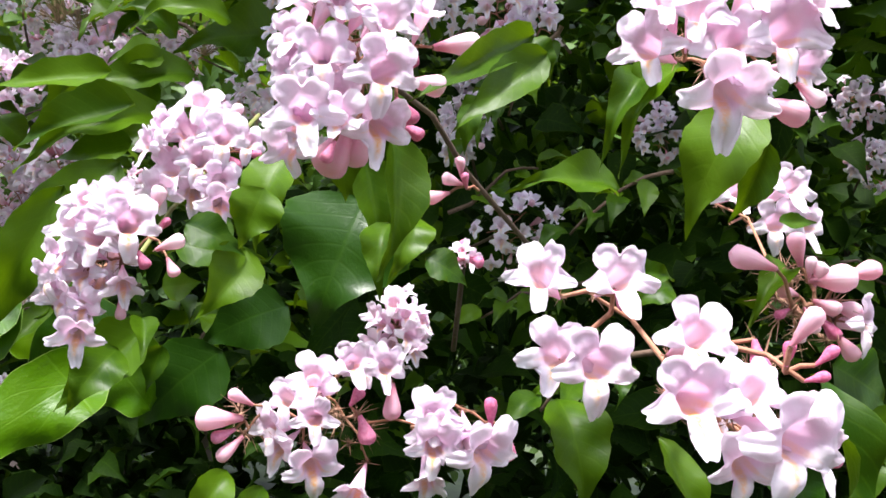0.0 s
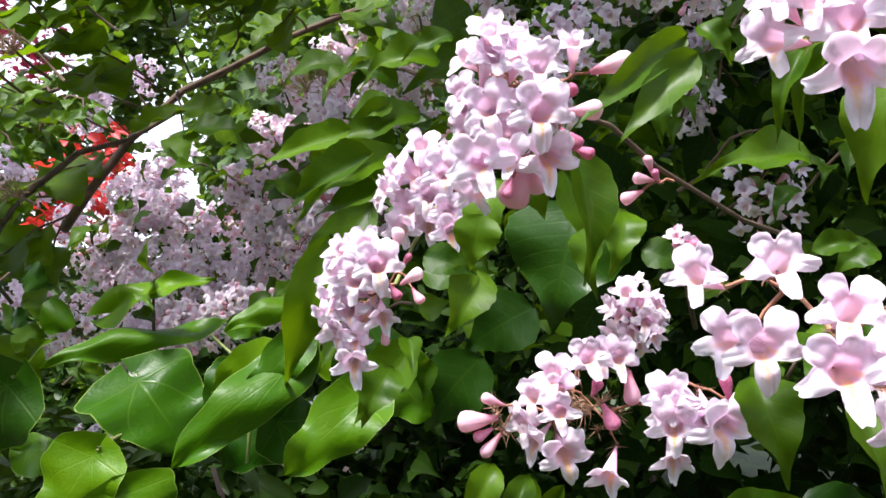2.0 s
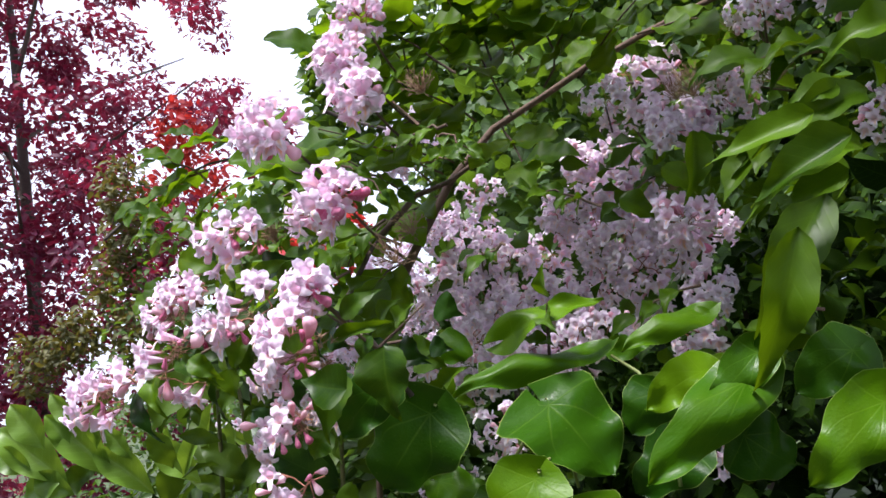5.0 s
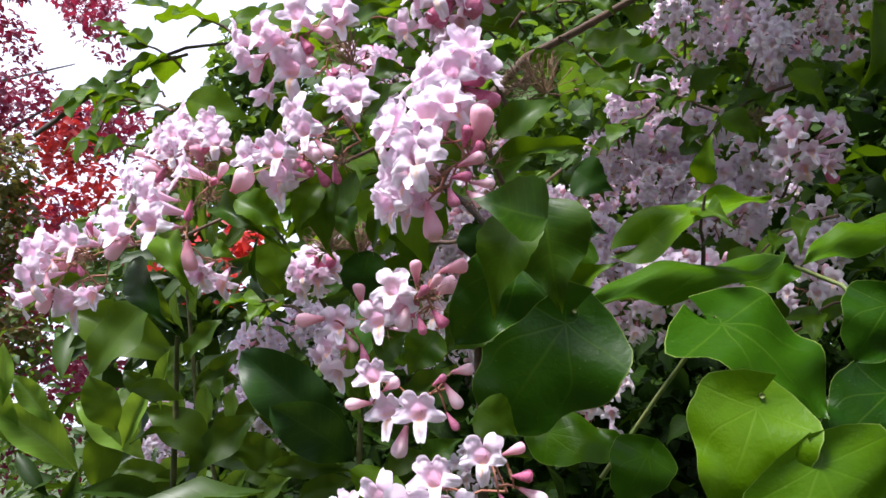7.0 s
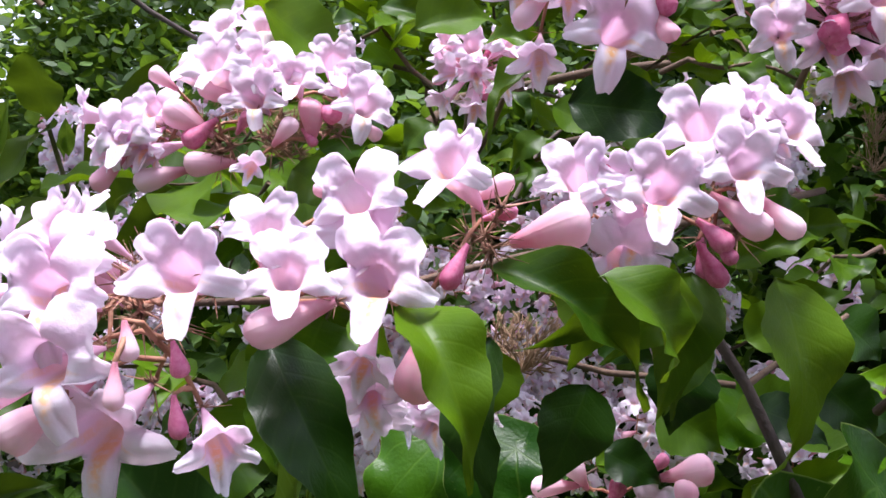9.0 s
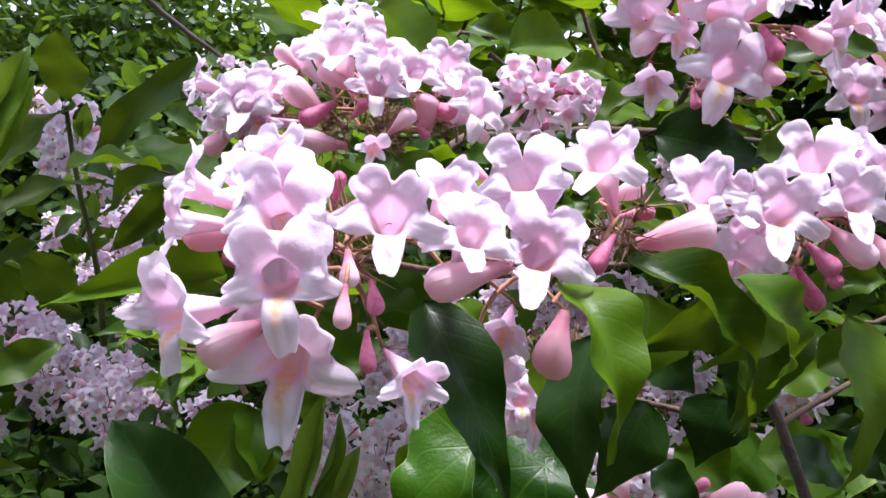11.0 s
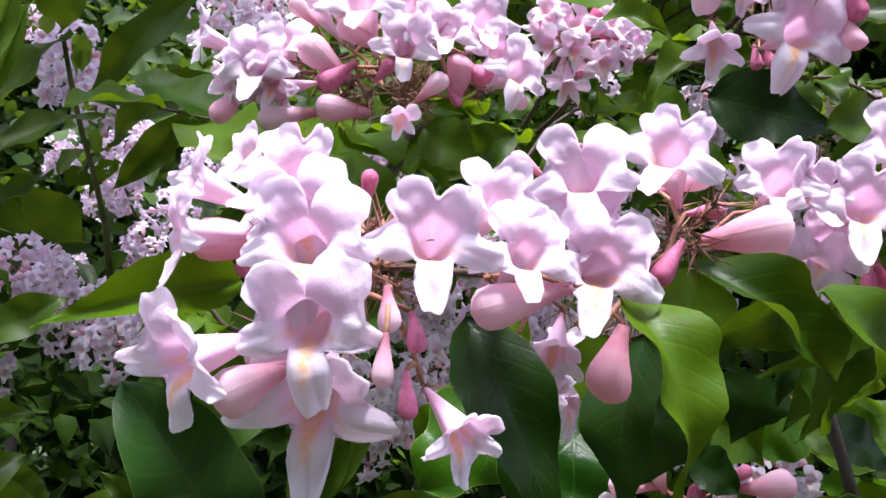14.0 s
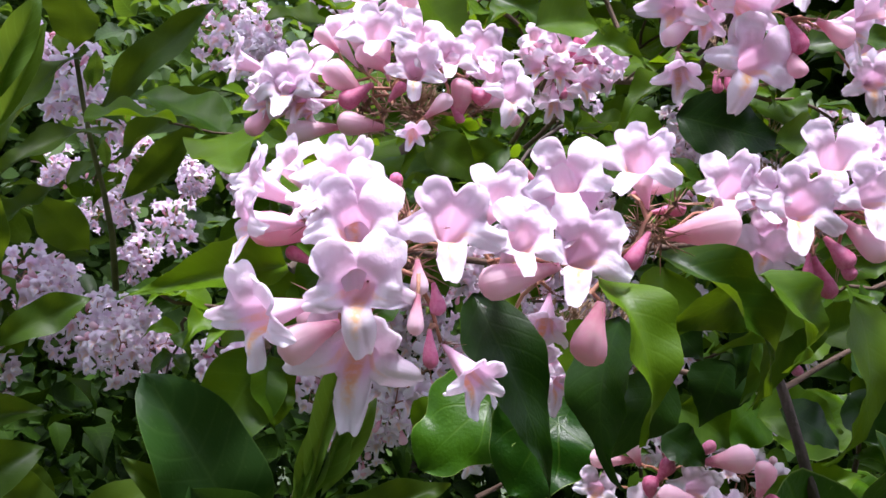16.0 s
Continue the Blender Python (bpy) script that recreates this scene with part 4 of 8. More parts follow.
leaf(tw, (-0.5969, 0.3205, 1.4676), (-0.5600, 0.3221, 1.4440), (0.21, -0.89, 0.41), 0.0123, "beauty", 2)
leaf(tw, (-0.5923, 0.3479, 1.4566), (-0.5868, 0.3511, 1.4126), (-0.67, -0.50, -0.56), 0.0189, "beauty_shade", 1)
stem(tw, [(-0.6518, 0.3126, 1.4542), (-0.6262, 0.3347, 1.4605), (-0.5858, 0.3535, 1.4775), (-0.5370, 0.3713, 1.4955), (-0.4934, 0.3946, 1.5142)], 0.0007, 0.0011, BARK)
tw = thing("flowering_twig", (-0.5370, 0.3560, 1.4951), "twig of open pink flowers with drooping crimson buds", "flowering twig", "flowering twigs")
ends = [flower(tw, -0.5785, 0.3250, 1.4890, -0.21, -0.97, 0.03, 0.0173, 2, 9)]
ends.append(flower(tw, -0.5612, 0.3237, 1.4880, -0.10, -0.99, -0.02, 0.0207, 0, -5))
ends.append(flower(tw, -0.5672, 0.3301, 1.4735, -0.00, -0.86, -0.42, 0.0190, 3, 11))
ends.append(flower(tw, -0.5530, 0.3251, 1.5030, -0.39, -0.92, 0.16, 0.0205, 1, 1))
ends.append(flower(tw, -0.5449, 0.3211, 1.4939, 0.01, -0.98, -0.07, 0.0179, 0, 4))
ends.append(flower(tw, -0.5372, 0.3370, 1.5136, 0.45, -0.85, 0.37, 0.0167, 2, -7))
ends.append(flower(tw, -0.5279, 0.3370, 1.5098, 0.39, -0.92, 0.13, 0.0198, 3, 11))
ends.append(bud(tw, -0.5818, 0.3244, 1.4777, 0.91, -0.29, 0.29, 0.0175, 2, False))
ends.append(bud(tw, -0.5432, 0.3231, 1.4833, 0.82, -0.14, -0.56, 0.0150, 0, False))
ends.append(bud(tw, -0.5485, 0.3244, 1.4791, 0.76, -0.13, -0.63, 0.0096, 1, True))
ends.append(bud(tw, -0.5464, 0.3248, 1.4760, 0.69, -0.13, -0.71, 0.0068, 1, True))
ends.append(bud(tw, -0.5459, 0.3353, 1.4745, 0.50, -0.03, -0.87, 0.0115, 0, True))
ends.append(bud(tw, -0.5731, 0.3242, 1.4908, 0.04, -0.39, 0.92, 0.0049, 1, True))
ends.append(bud(tw, -0.5613, 0.3346, 1.4845, 0.48, -0.10, -0.87, 0.0086, 1, False))
ends.append(bud(tw, -0.5449, 0.3448, 1.4775, 0.10, 0.02, -0.99, 0.0105, 0, True))
ends.append(bud(tw, -0.5356, 0.3224, 1.4835, 0.72, -0.10, -0.69, 0.0123, 0, False))
ends += thicken(tw, 5, 402)
stalks(tw, (-0.5370, 0.3560, 1.4951), ends)
sepals(tw, -0.5429, 0.3425, 1.4885, 0.0075, 6, 270)
leaf(tw, (-0.5475, 0.3455, 1.4755), (-0.5532, 0.3480, 1.4397), (0.05, -0.99, 0.15), 0.0163, "beauty", 1)
leaf(tw, (-0.5326, 0.3635, 1.4813), (-0.5082, 0.3594, 1.4914), (-0.34, -0.91, 0.23), 0.0098, "beauty", 2)
leaf(tw, (-0.5369, 0.3673, 1.4640), (-0.5453, 0.3723, 1.4424), (-0.05, -0.96, 0.29), 0.0098, "beauty", 4)
tw = thing("flowering_twig", (-0.5593, 0.3687, 1.5695), "twig of nodding pale flowers, one with a brown throat", "flowering twig", "flowering twigs")
ends = [flower(tw, -0.5672, 0.3475, 1.5355, -0.01, -0.95, -0.20, 0.0248, 1, -12)]
ends.append(flower(tw, -0.5859, 0.3506, 1.5278, -0.05, -0.54, -0.74, 0.0152, 4, 4))
ends.append(flower(tw, -0.5923, 0.3477, 1.5451, -0.27, -0.74, -0.51, 0.0192, 2, -4))
ends.append(flower(tw, -0.5724, 0.3451, 1.5500, 0.05, -0.72, -0.59, 0.0192, 0, -5))
ends.append(flower(tw, -0.5385, 0.3467, 1.5529, 0.60, -0.72, -0.25, 0.0180, 3, 8))
ends.append(flower(tw, -0.5782, 0.3579, 1.5494, -0.03, -0.66, -0.65, 0.0135, 4, -0))
ends.append(flower(tw, -0.5585, 0.3420, 1.5593, 0.09, -0.99, 0.05, 0.0192, 2, -8))
ends.append(flower(tw, -0.5822, 0.3444, 1.5575, -0.34, -0.94, 0.17, 0.0208, 3, 5))
ends.append(flower(tw, -0.5355, 0.3404, 1.5577, 0.60, -0.79, 0.20, 0.0177, 0, -6))
ends.append(flower(tw, -0.5168, 0.3707, 1.5515, -0.32, -0.84, -0.33, 0.0172, 1, 11))
ends.append(flower(tw, -0.5968, 0.3456, 1.5577, -0.60, -0.80, 0.03, 0.0192, 2, 8))
ends.append(bud(tw, -0.5893, 0.3486, 1.5393, -0.67, 0.03, -0.75, 0.0135, 0, False))
ends.append(bud(tw, -0.5556, 0.3463, 1.5363, 0.41, -0.02, -0.91, 0.0095, 2, False))
ends.append(bud(tw, -0.5565, 0.3449, 1.5438, 0.53, -0.05, -0.85, 0.0111, 1, True))
ends.append(bud(tw, -0.5453, 0.3432, 1.5477, 0.89, -0.17, -0.42, 0.0119, 1, False))
ends.append(bud(tw, -0.5644, 0.3769, 1.5407, 0.31, -0.00, -0.95, 0.0072, 1, True))
ends.append(bud(tw, -0.5609, 0.3765, 1.5414, 0.41, -0.02, -0.91, 0.0064, 2, True))
stalks(tw, (-0.5593, 0.3687, 1.5695), ends)
leaf(tw, (-0.5463, 0.3610, 1.5511), (-0.5133, 0.3567, 1.5588), (-0.20, -0.89, 0.42), 0.0145, "beauty", 0)
leaf(tw, (-0.5803, 0.3676, 1.5328), (-0.5981, 0.3636, 1.5089), (-0.64, -0.76, 0.13), 0.0100, "beauty", 2)
leaf(tw, (-0.5727, 0.3876, 1.5318), (-0.5318, 0.3845, 1.5297), (-0.11, -0.99, -0.10), 0.0203, "beauty_shade", 1)
leaf(tw, (-0.5975, 0.4333, 1.5699), (-0.5709, 0.4221, 1.5634), (-0.18, -0.93, 0.31), 0.0107, "beauty", 2)
leaf(tw, (-0.6358, 0.4342, 1.5817), (-0.6048, 0.4333, 1.5728), (-0.18, -0.93, 0.31), 0.0120, "beauty", 0)
tw = thing("flowering_twig", (-0.6619, 0.3936, 1.5142), "broad head of open pink flowers round brown sepals", "flowering twig", "flowering twigs")
ends = [flower(tw, -0.6713, 0.3667, 1.5246, -0.32, -0.92, 0.33, 0.0207, 0, 8)]
ends.append(flower(tw, -0.6589, 0.3653, 1.5262, 0.18, -0.94, 0.39, 0.0174, 1, -1))
ends.append(flower(tw, -0.6583, 0.3625, 1.5145, -0.07, -0.97, -0.14, 0.0162, 2, 5))
ends.append(flower(tw, -0.6490, 0.3633, 1.5219, -0.02, -1.00, 0.07, 0.0148, 3, 3))
ends.append(flower(tw, -0.6404, 0.3730, 1.5310, 0.11, -0.99, 0.21, 0.0173, 0, 11))
ends.append(flower(tw, -0.6298, 0.3649, 1.5158, 0.45, -0.89, 0.10, 0.0166, 1, -9))
ends.append(flower(tw, -0.7104, 0.3826, 1.5130, -0.90, -0.41, -0.03, 0.0147, 2, -6))
ends.append(flower(tw, -0.6929, 0.3676, 1.5037, -0.33, -0.92, -0.09, 0.0187, 3, 8))
ends.append(flower(tw, -0.6994, 0.3741, 1.4993, -0.53, -0.64, -0.45, 0.0124, 0, -1))
ends.append(flower(tw, -0.6909, 0.3805, 1.5153, -0.35, -0.93, 0.22, 0.0164, 1, 0))
ends.append(flower(tw, -0.6863, 0.3728, 1.5004, -0.55, -0.53, -0.54, 0.0141, 2, 9))
ends.append(flower(tw, -0.6553, 0.3561, 1.4942, 0.03, -0.80, -0.51, 0.0106, 5, -6))
ends.append(flower(tw, -0.6859, 0.3872, 1.5307, -0.66, -0.72, 0.34, 0.0162, 3, -1))
ends.append(flower(tw, -0.6786, 0.3934, 1.5477, -0.39, -0.84, 0.48, 0.0187, 2, 2))
ends.append(flower(tw, -0.6657, 0.3922, 1.5486, -0.00, -0.88, 0.57, 0.0178, 1, 7))
ends.append(bud(tw, -0.6785, 0.3702, 1.5103, -0.89, -0.20, 0.41, 0.0156, 1, False))
ends.append(bud(tw, -0.6859, 0.3688, 1.5206, -0.84, -0.24, 0.48, 0.0090, 1, False))
ends.append(bud(tw, -0.6713, 0.3728, 1.5196, -0.93, -0.19, 0.32, 0.0142, 0, False))
ends.append(bud(tw, -0.6742, 0.3707, 1.5059, -0.67, 0.03, -0.75, 0.0115, 1, True))
ends.append(bud(tw, -0.6989, 0.3752, 1.4937, -0.60, 0.05, -0.80, 0.0131, 0, False))
ends.append(bud(tw, -0.6848, 0.3739, 1.4941, -0.94, -0.01, -0.33, 0.0156, 0, False))
ends.append(bud(tw, -0.6716, 0.3719, 1.4985, -0.99, -0.06, -0.13, 0.0139, 1, False))
ends.append(bud(tw, -0.6432, 0.3667, 1.5127, 0.01, -0.37, 0.93, 0.0123, 2, False))
ends.append(bud(tw, -0.6388, 0.3661, 1.5136, 0.89, -0.21, -0.40, 0.0090, 2, True))
ends.append(bud(tw, -0.6619, 0.3687, 1.5104, 0.47, -0.52, 0.71, 0.0074, 1, True))
ends.append(bud(tw, -0.6435, 0.3679, 1.5068, 0.69, -0.13, -0.71, 0.0066, 0, True))
ends.append(bud(tw, -0.6277, 0.3707, 1.5115, 0.82, -0.14, -0.56, 0.0080, 1, False))
ends.append(bud(tw, -0.6493, 0.3632, 1.5072, 0.58, -0.39, 0.72, 0.0096, 1, False))
ends.append(bud(tw, -0.6952, 0.3831, 1.5038, -0.77, -0.03, -0.64, 0.0119, 2, True))
ends += thicken(tw, 7, 403)
stalks(tw, (-0.6619, 0.3936, 1.5142), ends)
sepals(tw, -0.6623, 0.3788, 1.5115, 0.0128, 16, 558)
sepals(tw, -0.6716, 0.3805, 1.5070, 0.0068, 6, 94)
sepals(tw, -0.6414, 0.3770, 1.5115, 0.0051, 4, 319)
leaf(tw, (-0.6495, 0.3797, 1.5013), (-0.6299, 0.3800, 1.4916), (-0.15, -0.98, 0.10), 0.0137, "beauty", 1)
leaf(tw, (-0.6246, 0.3865, 1.5078), (-0.6329, 0.3998, 1.4961), (-0.10, -0.96, 0.27), 0.0127, "beauty", 2)
near_cluster(-0.5986, 0.4727, 1.5779, 0.04, -0.96, -0.27, 10, 0.0184, 0.0184, 6, 181, "cluster of pale pink bell flowers with rosy buds")
near_cluster(-0.5807, 0.4704, 1.5816, 0.23, -0.95, -0.22, 4, 0.0098, 0.0160, 3, 817, "cluster of pale pink bell flowers with rosy buds")
tw = thing("flowering_twig", (-0.5343, 0.4382, 1.4150), "low twig with plump pink buds just opening", "flowering twig", "flowering twigs")
ends = [flower(tw, -0.5349, 0.4177, 1.4156, -0.02, -1.00, 0.07, 0.0193, 0, -10)]
ends.append(flower(tw, -0.5675, 0.4217, 1.4093, -0.49, -0.86, -0.06, 0.0155, 1, -8))
ends.append(flower(tw, -0.5480, 0.4210, 1.4048, -0.08, -0.98, -0.09, 0.0193, 2, 12))
ends.append(flower(tw, -0.5211, 0.4183, 1.4065, 0.26, -0.91, -0.21, 0.0193, 1, 5))
ends.append(bud(tw, -0.5660, 0.4195, 1.4198, -0.99, -0.05, -0.13, 0.0153, 0, False))
ends.append(bud(tw, -0.5585, 0.4178, 1.4253, -0.55, -0.29, 0.78, 0.0115, 2, False))
ends.append(bud(tw, -0.5241, 0.4143, 1.4280, 0.92, -0.29, 0.27, 0.0162, 2, False))
ends.append(bud(tw, -0.5499, 0.4195, 1.4130, -0.23, -0.37, 0.90, 0.0115, 1, True))
ends.append(bud(tw, -0.5447, 0.4168, 1.4243, 0.16, -0.39, 0.91, 0.0086, 0, True))
ends.append(bud(tw, -0.5343, 0.4148, 1.4297, 0.58, -0.39, 0.72, 0.0096, 0, True))
ends.append(bud(tw, -0.5458, 0.4176, 1.4206, 0.33, -0.41, 0.85, 0.0096, 2, True))
stalks(tw, (-0.5343, 0.4382, 1.4150), ends)
tw = thing("flowering_twig", (0.0620, 0.1827, 1.4377), "twig of wide-open white-lipped flowers with coral buds", "flowering twig", "flowering twigs")
ends = [flower(tw, 0.0186, 0.1561, 1.4555, -0.44, -0.88, 0.25, 0.0131, 2, 2)]
ends.append(flower(tw, 0.0351, 0.1653, 1.4569, 0.18, -0.97, 0.25, 0.0147, 0, 8))
ends.append(flower(tw, 0.0306, 0.1584, 1.4398, 0.18, -0.98, -0.00, 0.0160, 1, -1))
ends.append(flower(tw, 0.0236, 0.1653, 1.4408, -0.22, -0.97, 0.10, 0.0143, 3, -2))
ends.append(flower(tw, 0.0456, 0.1470, 1.4473, 0.13, -0.96, 0.35, 0.0142, 1, -11))
ends.append(flower(tw, 0.0432, 0.1384, 1.4370, 0.04, -1.00, 0.05, 0.0161, 0, 10))
ends.append(flower(tw, 0.0573, 0.1309, 1.4325, 0.33, -0.92, -0.10, 0.0178, 1, -11))
ends.append(flower(tw, 0.0523, 0.1382, 1.4271, 0.12, -0.88, -0.35, 0.0138, 2, -0))
ends.append(flower(tw, 0.0530, 0.1383, 1.4389, 0.17, -0.92, 0.45, 0.0128, 3, 8))
ends.append(flower(tw, 0.0669, 0.1429, 1.4295, 0.69, -0.71, -0.00, 0.0114, 0, -9))
ends.append(flower(tw, 0.0504, 0.1500, 1.4342, 0.28, -0.95, 0.20, 0.0132, 2, 6))
ends.append(bud(tw, 0.0598, 0.1344, 1.4513, 0.48, -0.24, 0.85, 0.0078, 0, False))
ends.append(bud(tw, 0.0584, 0.1515, 1.4440, 0.15, -0.15, -0.98, 0.0063, 2, True))
ends.append(bud(tw, 0.0630, 0.1371, 1.4376, -0.64, -0.33, 0.69, 0.0079, 1, False))
ends.append(bud(tw, 0.0674, 0.1430, 1.4464, 0.72, -0.08, 0.69, 0.0051, 0, True))
ends.append(bud(tw, 0.0659, 0.1427, 1.4423, 0.95, -0.06, 0.31, 0.0046, 0, True))
ends.append(bud(tw, 0.0694, 0.1434, 1.4288, 0.72, -0.04, -0.70, 0.0046, 1, True))
ends.append(bud(tw, 0.0598, 0.1415, 1.4464, 0.04, -0.18, 0.98, 0.0046, 1, True))
ends.append(bud(tw, 0.0363, 0.1676, 1.4525, 0.47, -0.13, -0.87, 0.0049, 0, True))
stalks(tw, (0.0620, 0.1827, 1.4377), ends)
sepals(tw, 0.0634, 0.1626, 1.4390, 0.0070, 8, 60)
leaf(tw, (0.0279, 0.1865, 1.4302), (0.0349, 0.1777, 1.4059), (0.27, -0.91, 0.30), 0.0140, "beauty", 2)
leaf(tw, (0.0459, 0.1695, 1.4261), (0.0531, 0.1608, 1.3984), (0.56, -0.81, 0.20), 0.0084, "beauty", 1)
leaf(tw, (0.0731, 0.1593, 1.4421), (0.0811, 0.1559, 1.4014), (0.40, -0.80, 0.45), 0.0098, "beauty", 0)
leaf(tw, (0.0944, 0.1990, 1.4425), (0.1105, 0.2020, 1.4343), (0.18, -0.94, 0.30), 0.0164, "beauty", 1)
leaf(tw, (0.0459, 0.2101, 1.4591), (0.0600, 0.2128, 1.4606), (0.30, -0.84, 0.45), 0.0068, "beauty", 2)
stem(tw, [(0.0620, 0.1827, 1.4377), (0.0805, 0.2066, 1.4278), (0.1131, 0.2433, 1.4181)], 0.0007, 0.0011, BARK)
tw = thing("flowering_twig", (0.0889, 0.2131, 1.4566), "half-spent twig with pale buds and brown stalks", "flowering twig", "flowering twigs")
ends = [bud(tw, 0.0624, 0.1694, 1.4637, -0.92, -0.33, 0.20, 0.0115, 0, False)]
ends.append(bud(tw, 0.0786, 0.1857, 1.4688, -0.39, -0.30, 0.87, 0.0084, 1, False))
ends.append(bud(tw, 0.0887, 0.1876, 1.4623, 0.99, 0.02, 0.11, 0.0110, 2, False))
ends.append(bud(tw, 0.0836, 0.1867, 1.4520, 0.47, -0.13, -0.87, 0.0065, 0, False))
ends.append(bud(tw, 0.0875, 0.1874, 1.4559, 0.95, -0.05, -0.31, 0.0065, 2, False))
ends.append(bud(tw, 0.0932, 0.1885, 1.4468, 0.72, -0.04, -0.70, 0.0078, 1, False))
ends.append(bud(tw, 0.0811, 0.1862, 1.4494, -0.20, -0.22, -0.96, 0.0058, 1, False))
ends.append(bud(tw, 0.0773, 0.1855, 1.4584, -0.90, -0.41, 0.16, 0.0052, 2, False))
ends.append(bud(tw, 0.0849, 0.1869, 1.4636, 0.27, -0.14, 0.95, 0.0058, 2, False))
ends.append(bud(tw, 0.0926, 0.1884, 1.4559, 0.99, 0.00, -0.12, 0.0078, 1, False))
ends.append(bud(tw, 0.0760, 0.1853, 1.4533, -0.81, -0.34, -0.49, 0.0045, 1, True))
ends.append(bud(tw, 0.0824, 0.1864, 1.4649, 0.03, -0.17, 0.99, 0.0052, 1, False))
ends.append(bud(tw, 0.0887, 0.1877, 1.4507, 0.72, -0.07, -0.69, 0.0065, 1, True))
ends.append(bud(tw, 0.0964, 0.1891, 1.4649, 0.94, -0.00, 0.34, 0.0091, 1, False))
ends.append(flower(tw, 0.0954, 0.2753, 1.4951, 0.09, -0.99, 0.20, 0.0171, 3, 10))
ends.append(flower(tw, 0.1148, 0.2789, 1.4979, 0.28, -0.94, 0.30, 0.0171, 0, -3))
ends.append(flower(tw, 0.1098, 0.2780, 1.4852, 0.09, -0.99, -0.00, 0.0171, 1, 3))
ends.append(flower(tw, 0.1221, 0.2804, 1.4857, 0.47, -0.88, -0.00, 0.0161, 3, 9))
ends.append(flower(tw, 0.0964, 0.1891, 1.4533, 0.74, -0.67, 0.10, 0.0132, 1, -10))
stalks(tw, (0.0889, 0.2131, 1.4566), ends)
sepals(tw, 0.0850, 0.1971, 1.4562, 0.0109, 18, 278)
leaf(tw, (0.0810, 0.1963, 1.4644), (0.0683, 0.1838, 1.4494), (-0.24, -0.89, 0.40), 0.0073, "beauty", 2)
leaf(tw, (0.0783, 0.1958, 1.4753), (0.0890, 0.1978, 1.4766), (0.17, -0.88, 0.45), 0.0041, "beauty", 4)
tw = thing("flowering_twig", (0.0627, 0.1863, 1.5204), "hanging twig with large nodding pink flowers", "flowering twig", "flowering twigs")
ends = [flower(tw, 0.0460, 0.1618, 1.5110, -0.12, -0.98, 0.28, 0.0143, 2, -10)]
ends.append(flower(tw, 0.0631, 0.1620, 1.5086, 0.21, -0.97, -0.04, 0.0188, 2, 5))
ends.append(flower(tw, 0.0526, 0.1621, 1.5059, -0.09, -0.98, -0.07, 0.0154, 0, 6))
ends.append(flower(tw, 0.0526, 0.1597, 1.4950, 0.05, -0.80, -0.50, 0.0190, 0, -3))
ends.append(flower(tw, 0.0381, 0.1671, 1.5050, -0.59, -0.78, -0.10, 0.0153, 2, 8))
ends.append(flower(tw, 0.0396, 0.1617, 1.5126, -0.43, -0.87, 0.36, 0.0125, 2, 6))
ends.append(flower(tw, 0.0687, 0.1615, 1.5158, 0.37, -0.88, 0.38, 0.0148, 2, 11))
ends.append(flower(tw, 0.0562, 0.1614, 1.5170, 0.07, -0.93, 0.45, 0.0148, 2, 4))
ends.append(flower(tw, 0.0718, 0.1722, 1.5054, 0.43, -0.85, -0.21, 0.0121, 0, -1))
ends.append(bud(tw, 0.0656, 0.1629, 1.4935, 0.96, -0.15, -0.25, 0.0107, 1, False))
ends.append(bud(tw, 0.0704, 0.1627, 1.4968, 0.81, -0.15, -0.57, 0.0068, 1, False))
stalks(tw, (0.0627, 0.1863, 1.5204), ends)
leaf(tw, (0.0706, 0.1974, 1.5027), (0.0571, 0.1993, 1.4700), (-0.32, -0.92, 0.22), 0.0177, "beauty", 1)
leaf(tw, (0.0642, 0.2362, 1.5228), (0.0452, 0.2281, 1.4900), (-0.43, -0.85, 0.31), 0.0112, "beauty", 2)
leaf(tw, (0.0792, 0.2078, 1.4971), (0.0745, 0.2190, 1.4760), (0.03, -0.92, 0.40), 0.0088, "beauty", 3)
tw = thing("flowering_twig", (-0.0273, 0.2157, 1.5109), "dense drooping head of pale pink flowers", "flowering twig", "flowering twigs")
ends = [flower(tw, -0.0303, 0.1867, 1.5230, 0.37, -0.79, 0.59, 0.0128, 2, 8)]
ends.append(flower(tw, -0.0178, 0.1871, 1.5124, 0.38, -0.92, 0.13, 0.0138, 2, -4))
ends.append(flower(tw, -0.0293, 0.1875, 1.5164, 0.09, -0.96, 0.36, 0.0122, 2, 6))
ends.append(flower(tw, -0.0110, 0.2054, 1.5211, 0.26, -0.75, 0.71, 0.0114, 4, 8))
ends.append(flower(tw, -0.0177, 0.1848, 1.4998, 0.36, -0.92, -0.06, 0.0167, 1, -4))
ends.append(flower(tw, -0.0324, 0.1872, 1.5033, 0.02, -1.00, 0.02, 0.0147, 1, 9))
ends.append(flower(tw, -0.0413, 0.1940, 1.5094, -0.44, -0.90, 0.12, 0.0128, 3, 11))
ends.append(flower(tw, -0.0342, 0.1821, 1.4886, 0.15, -0.96, -0.14, 0.0169, 0, 11))
ends.append(flower(tw, -0.0179, 0.1920, 1.4886, 0.39, -0.79, -0.37, 0.0159, 3, 0))
ends.append(flower(tw, -0.0408, 0.1949, 1.4997, -0.41, -0.89, -0.08, 0.0128, 1, -7))
ends.append(flower(tw, -0.0386, 0.1916, 1.4814, -0.14, -0.74, -0.56, 0.0125, 2, 10))
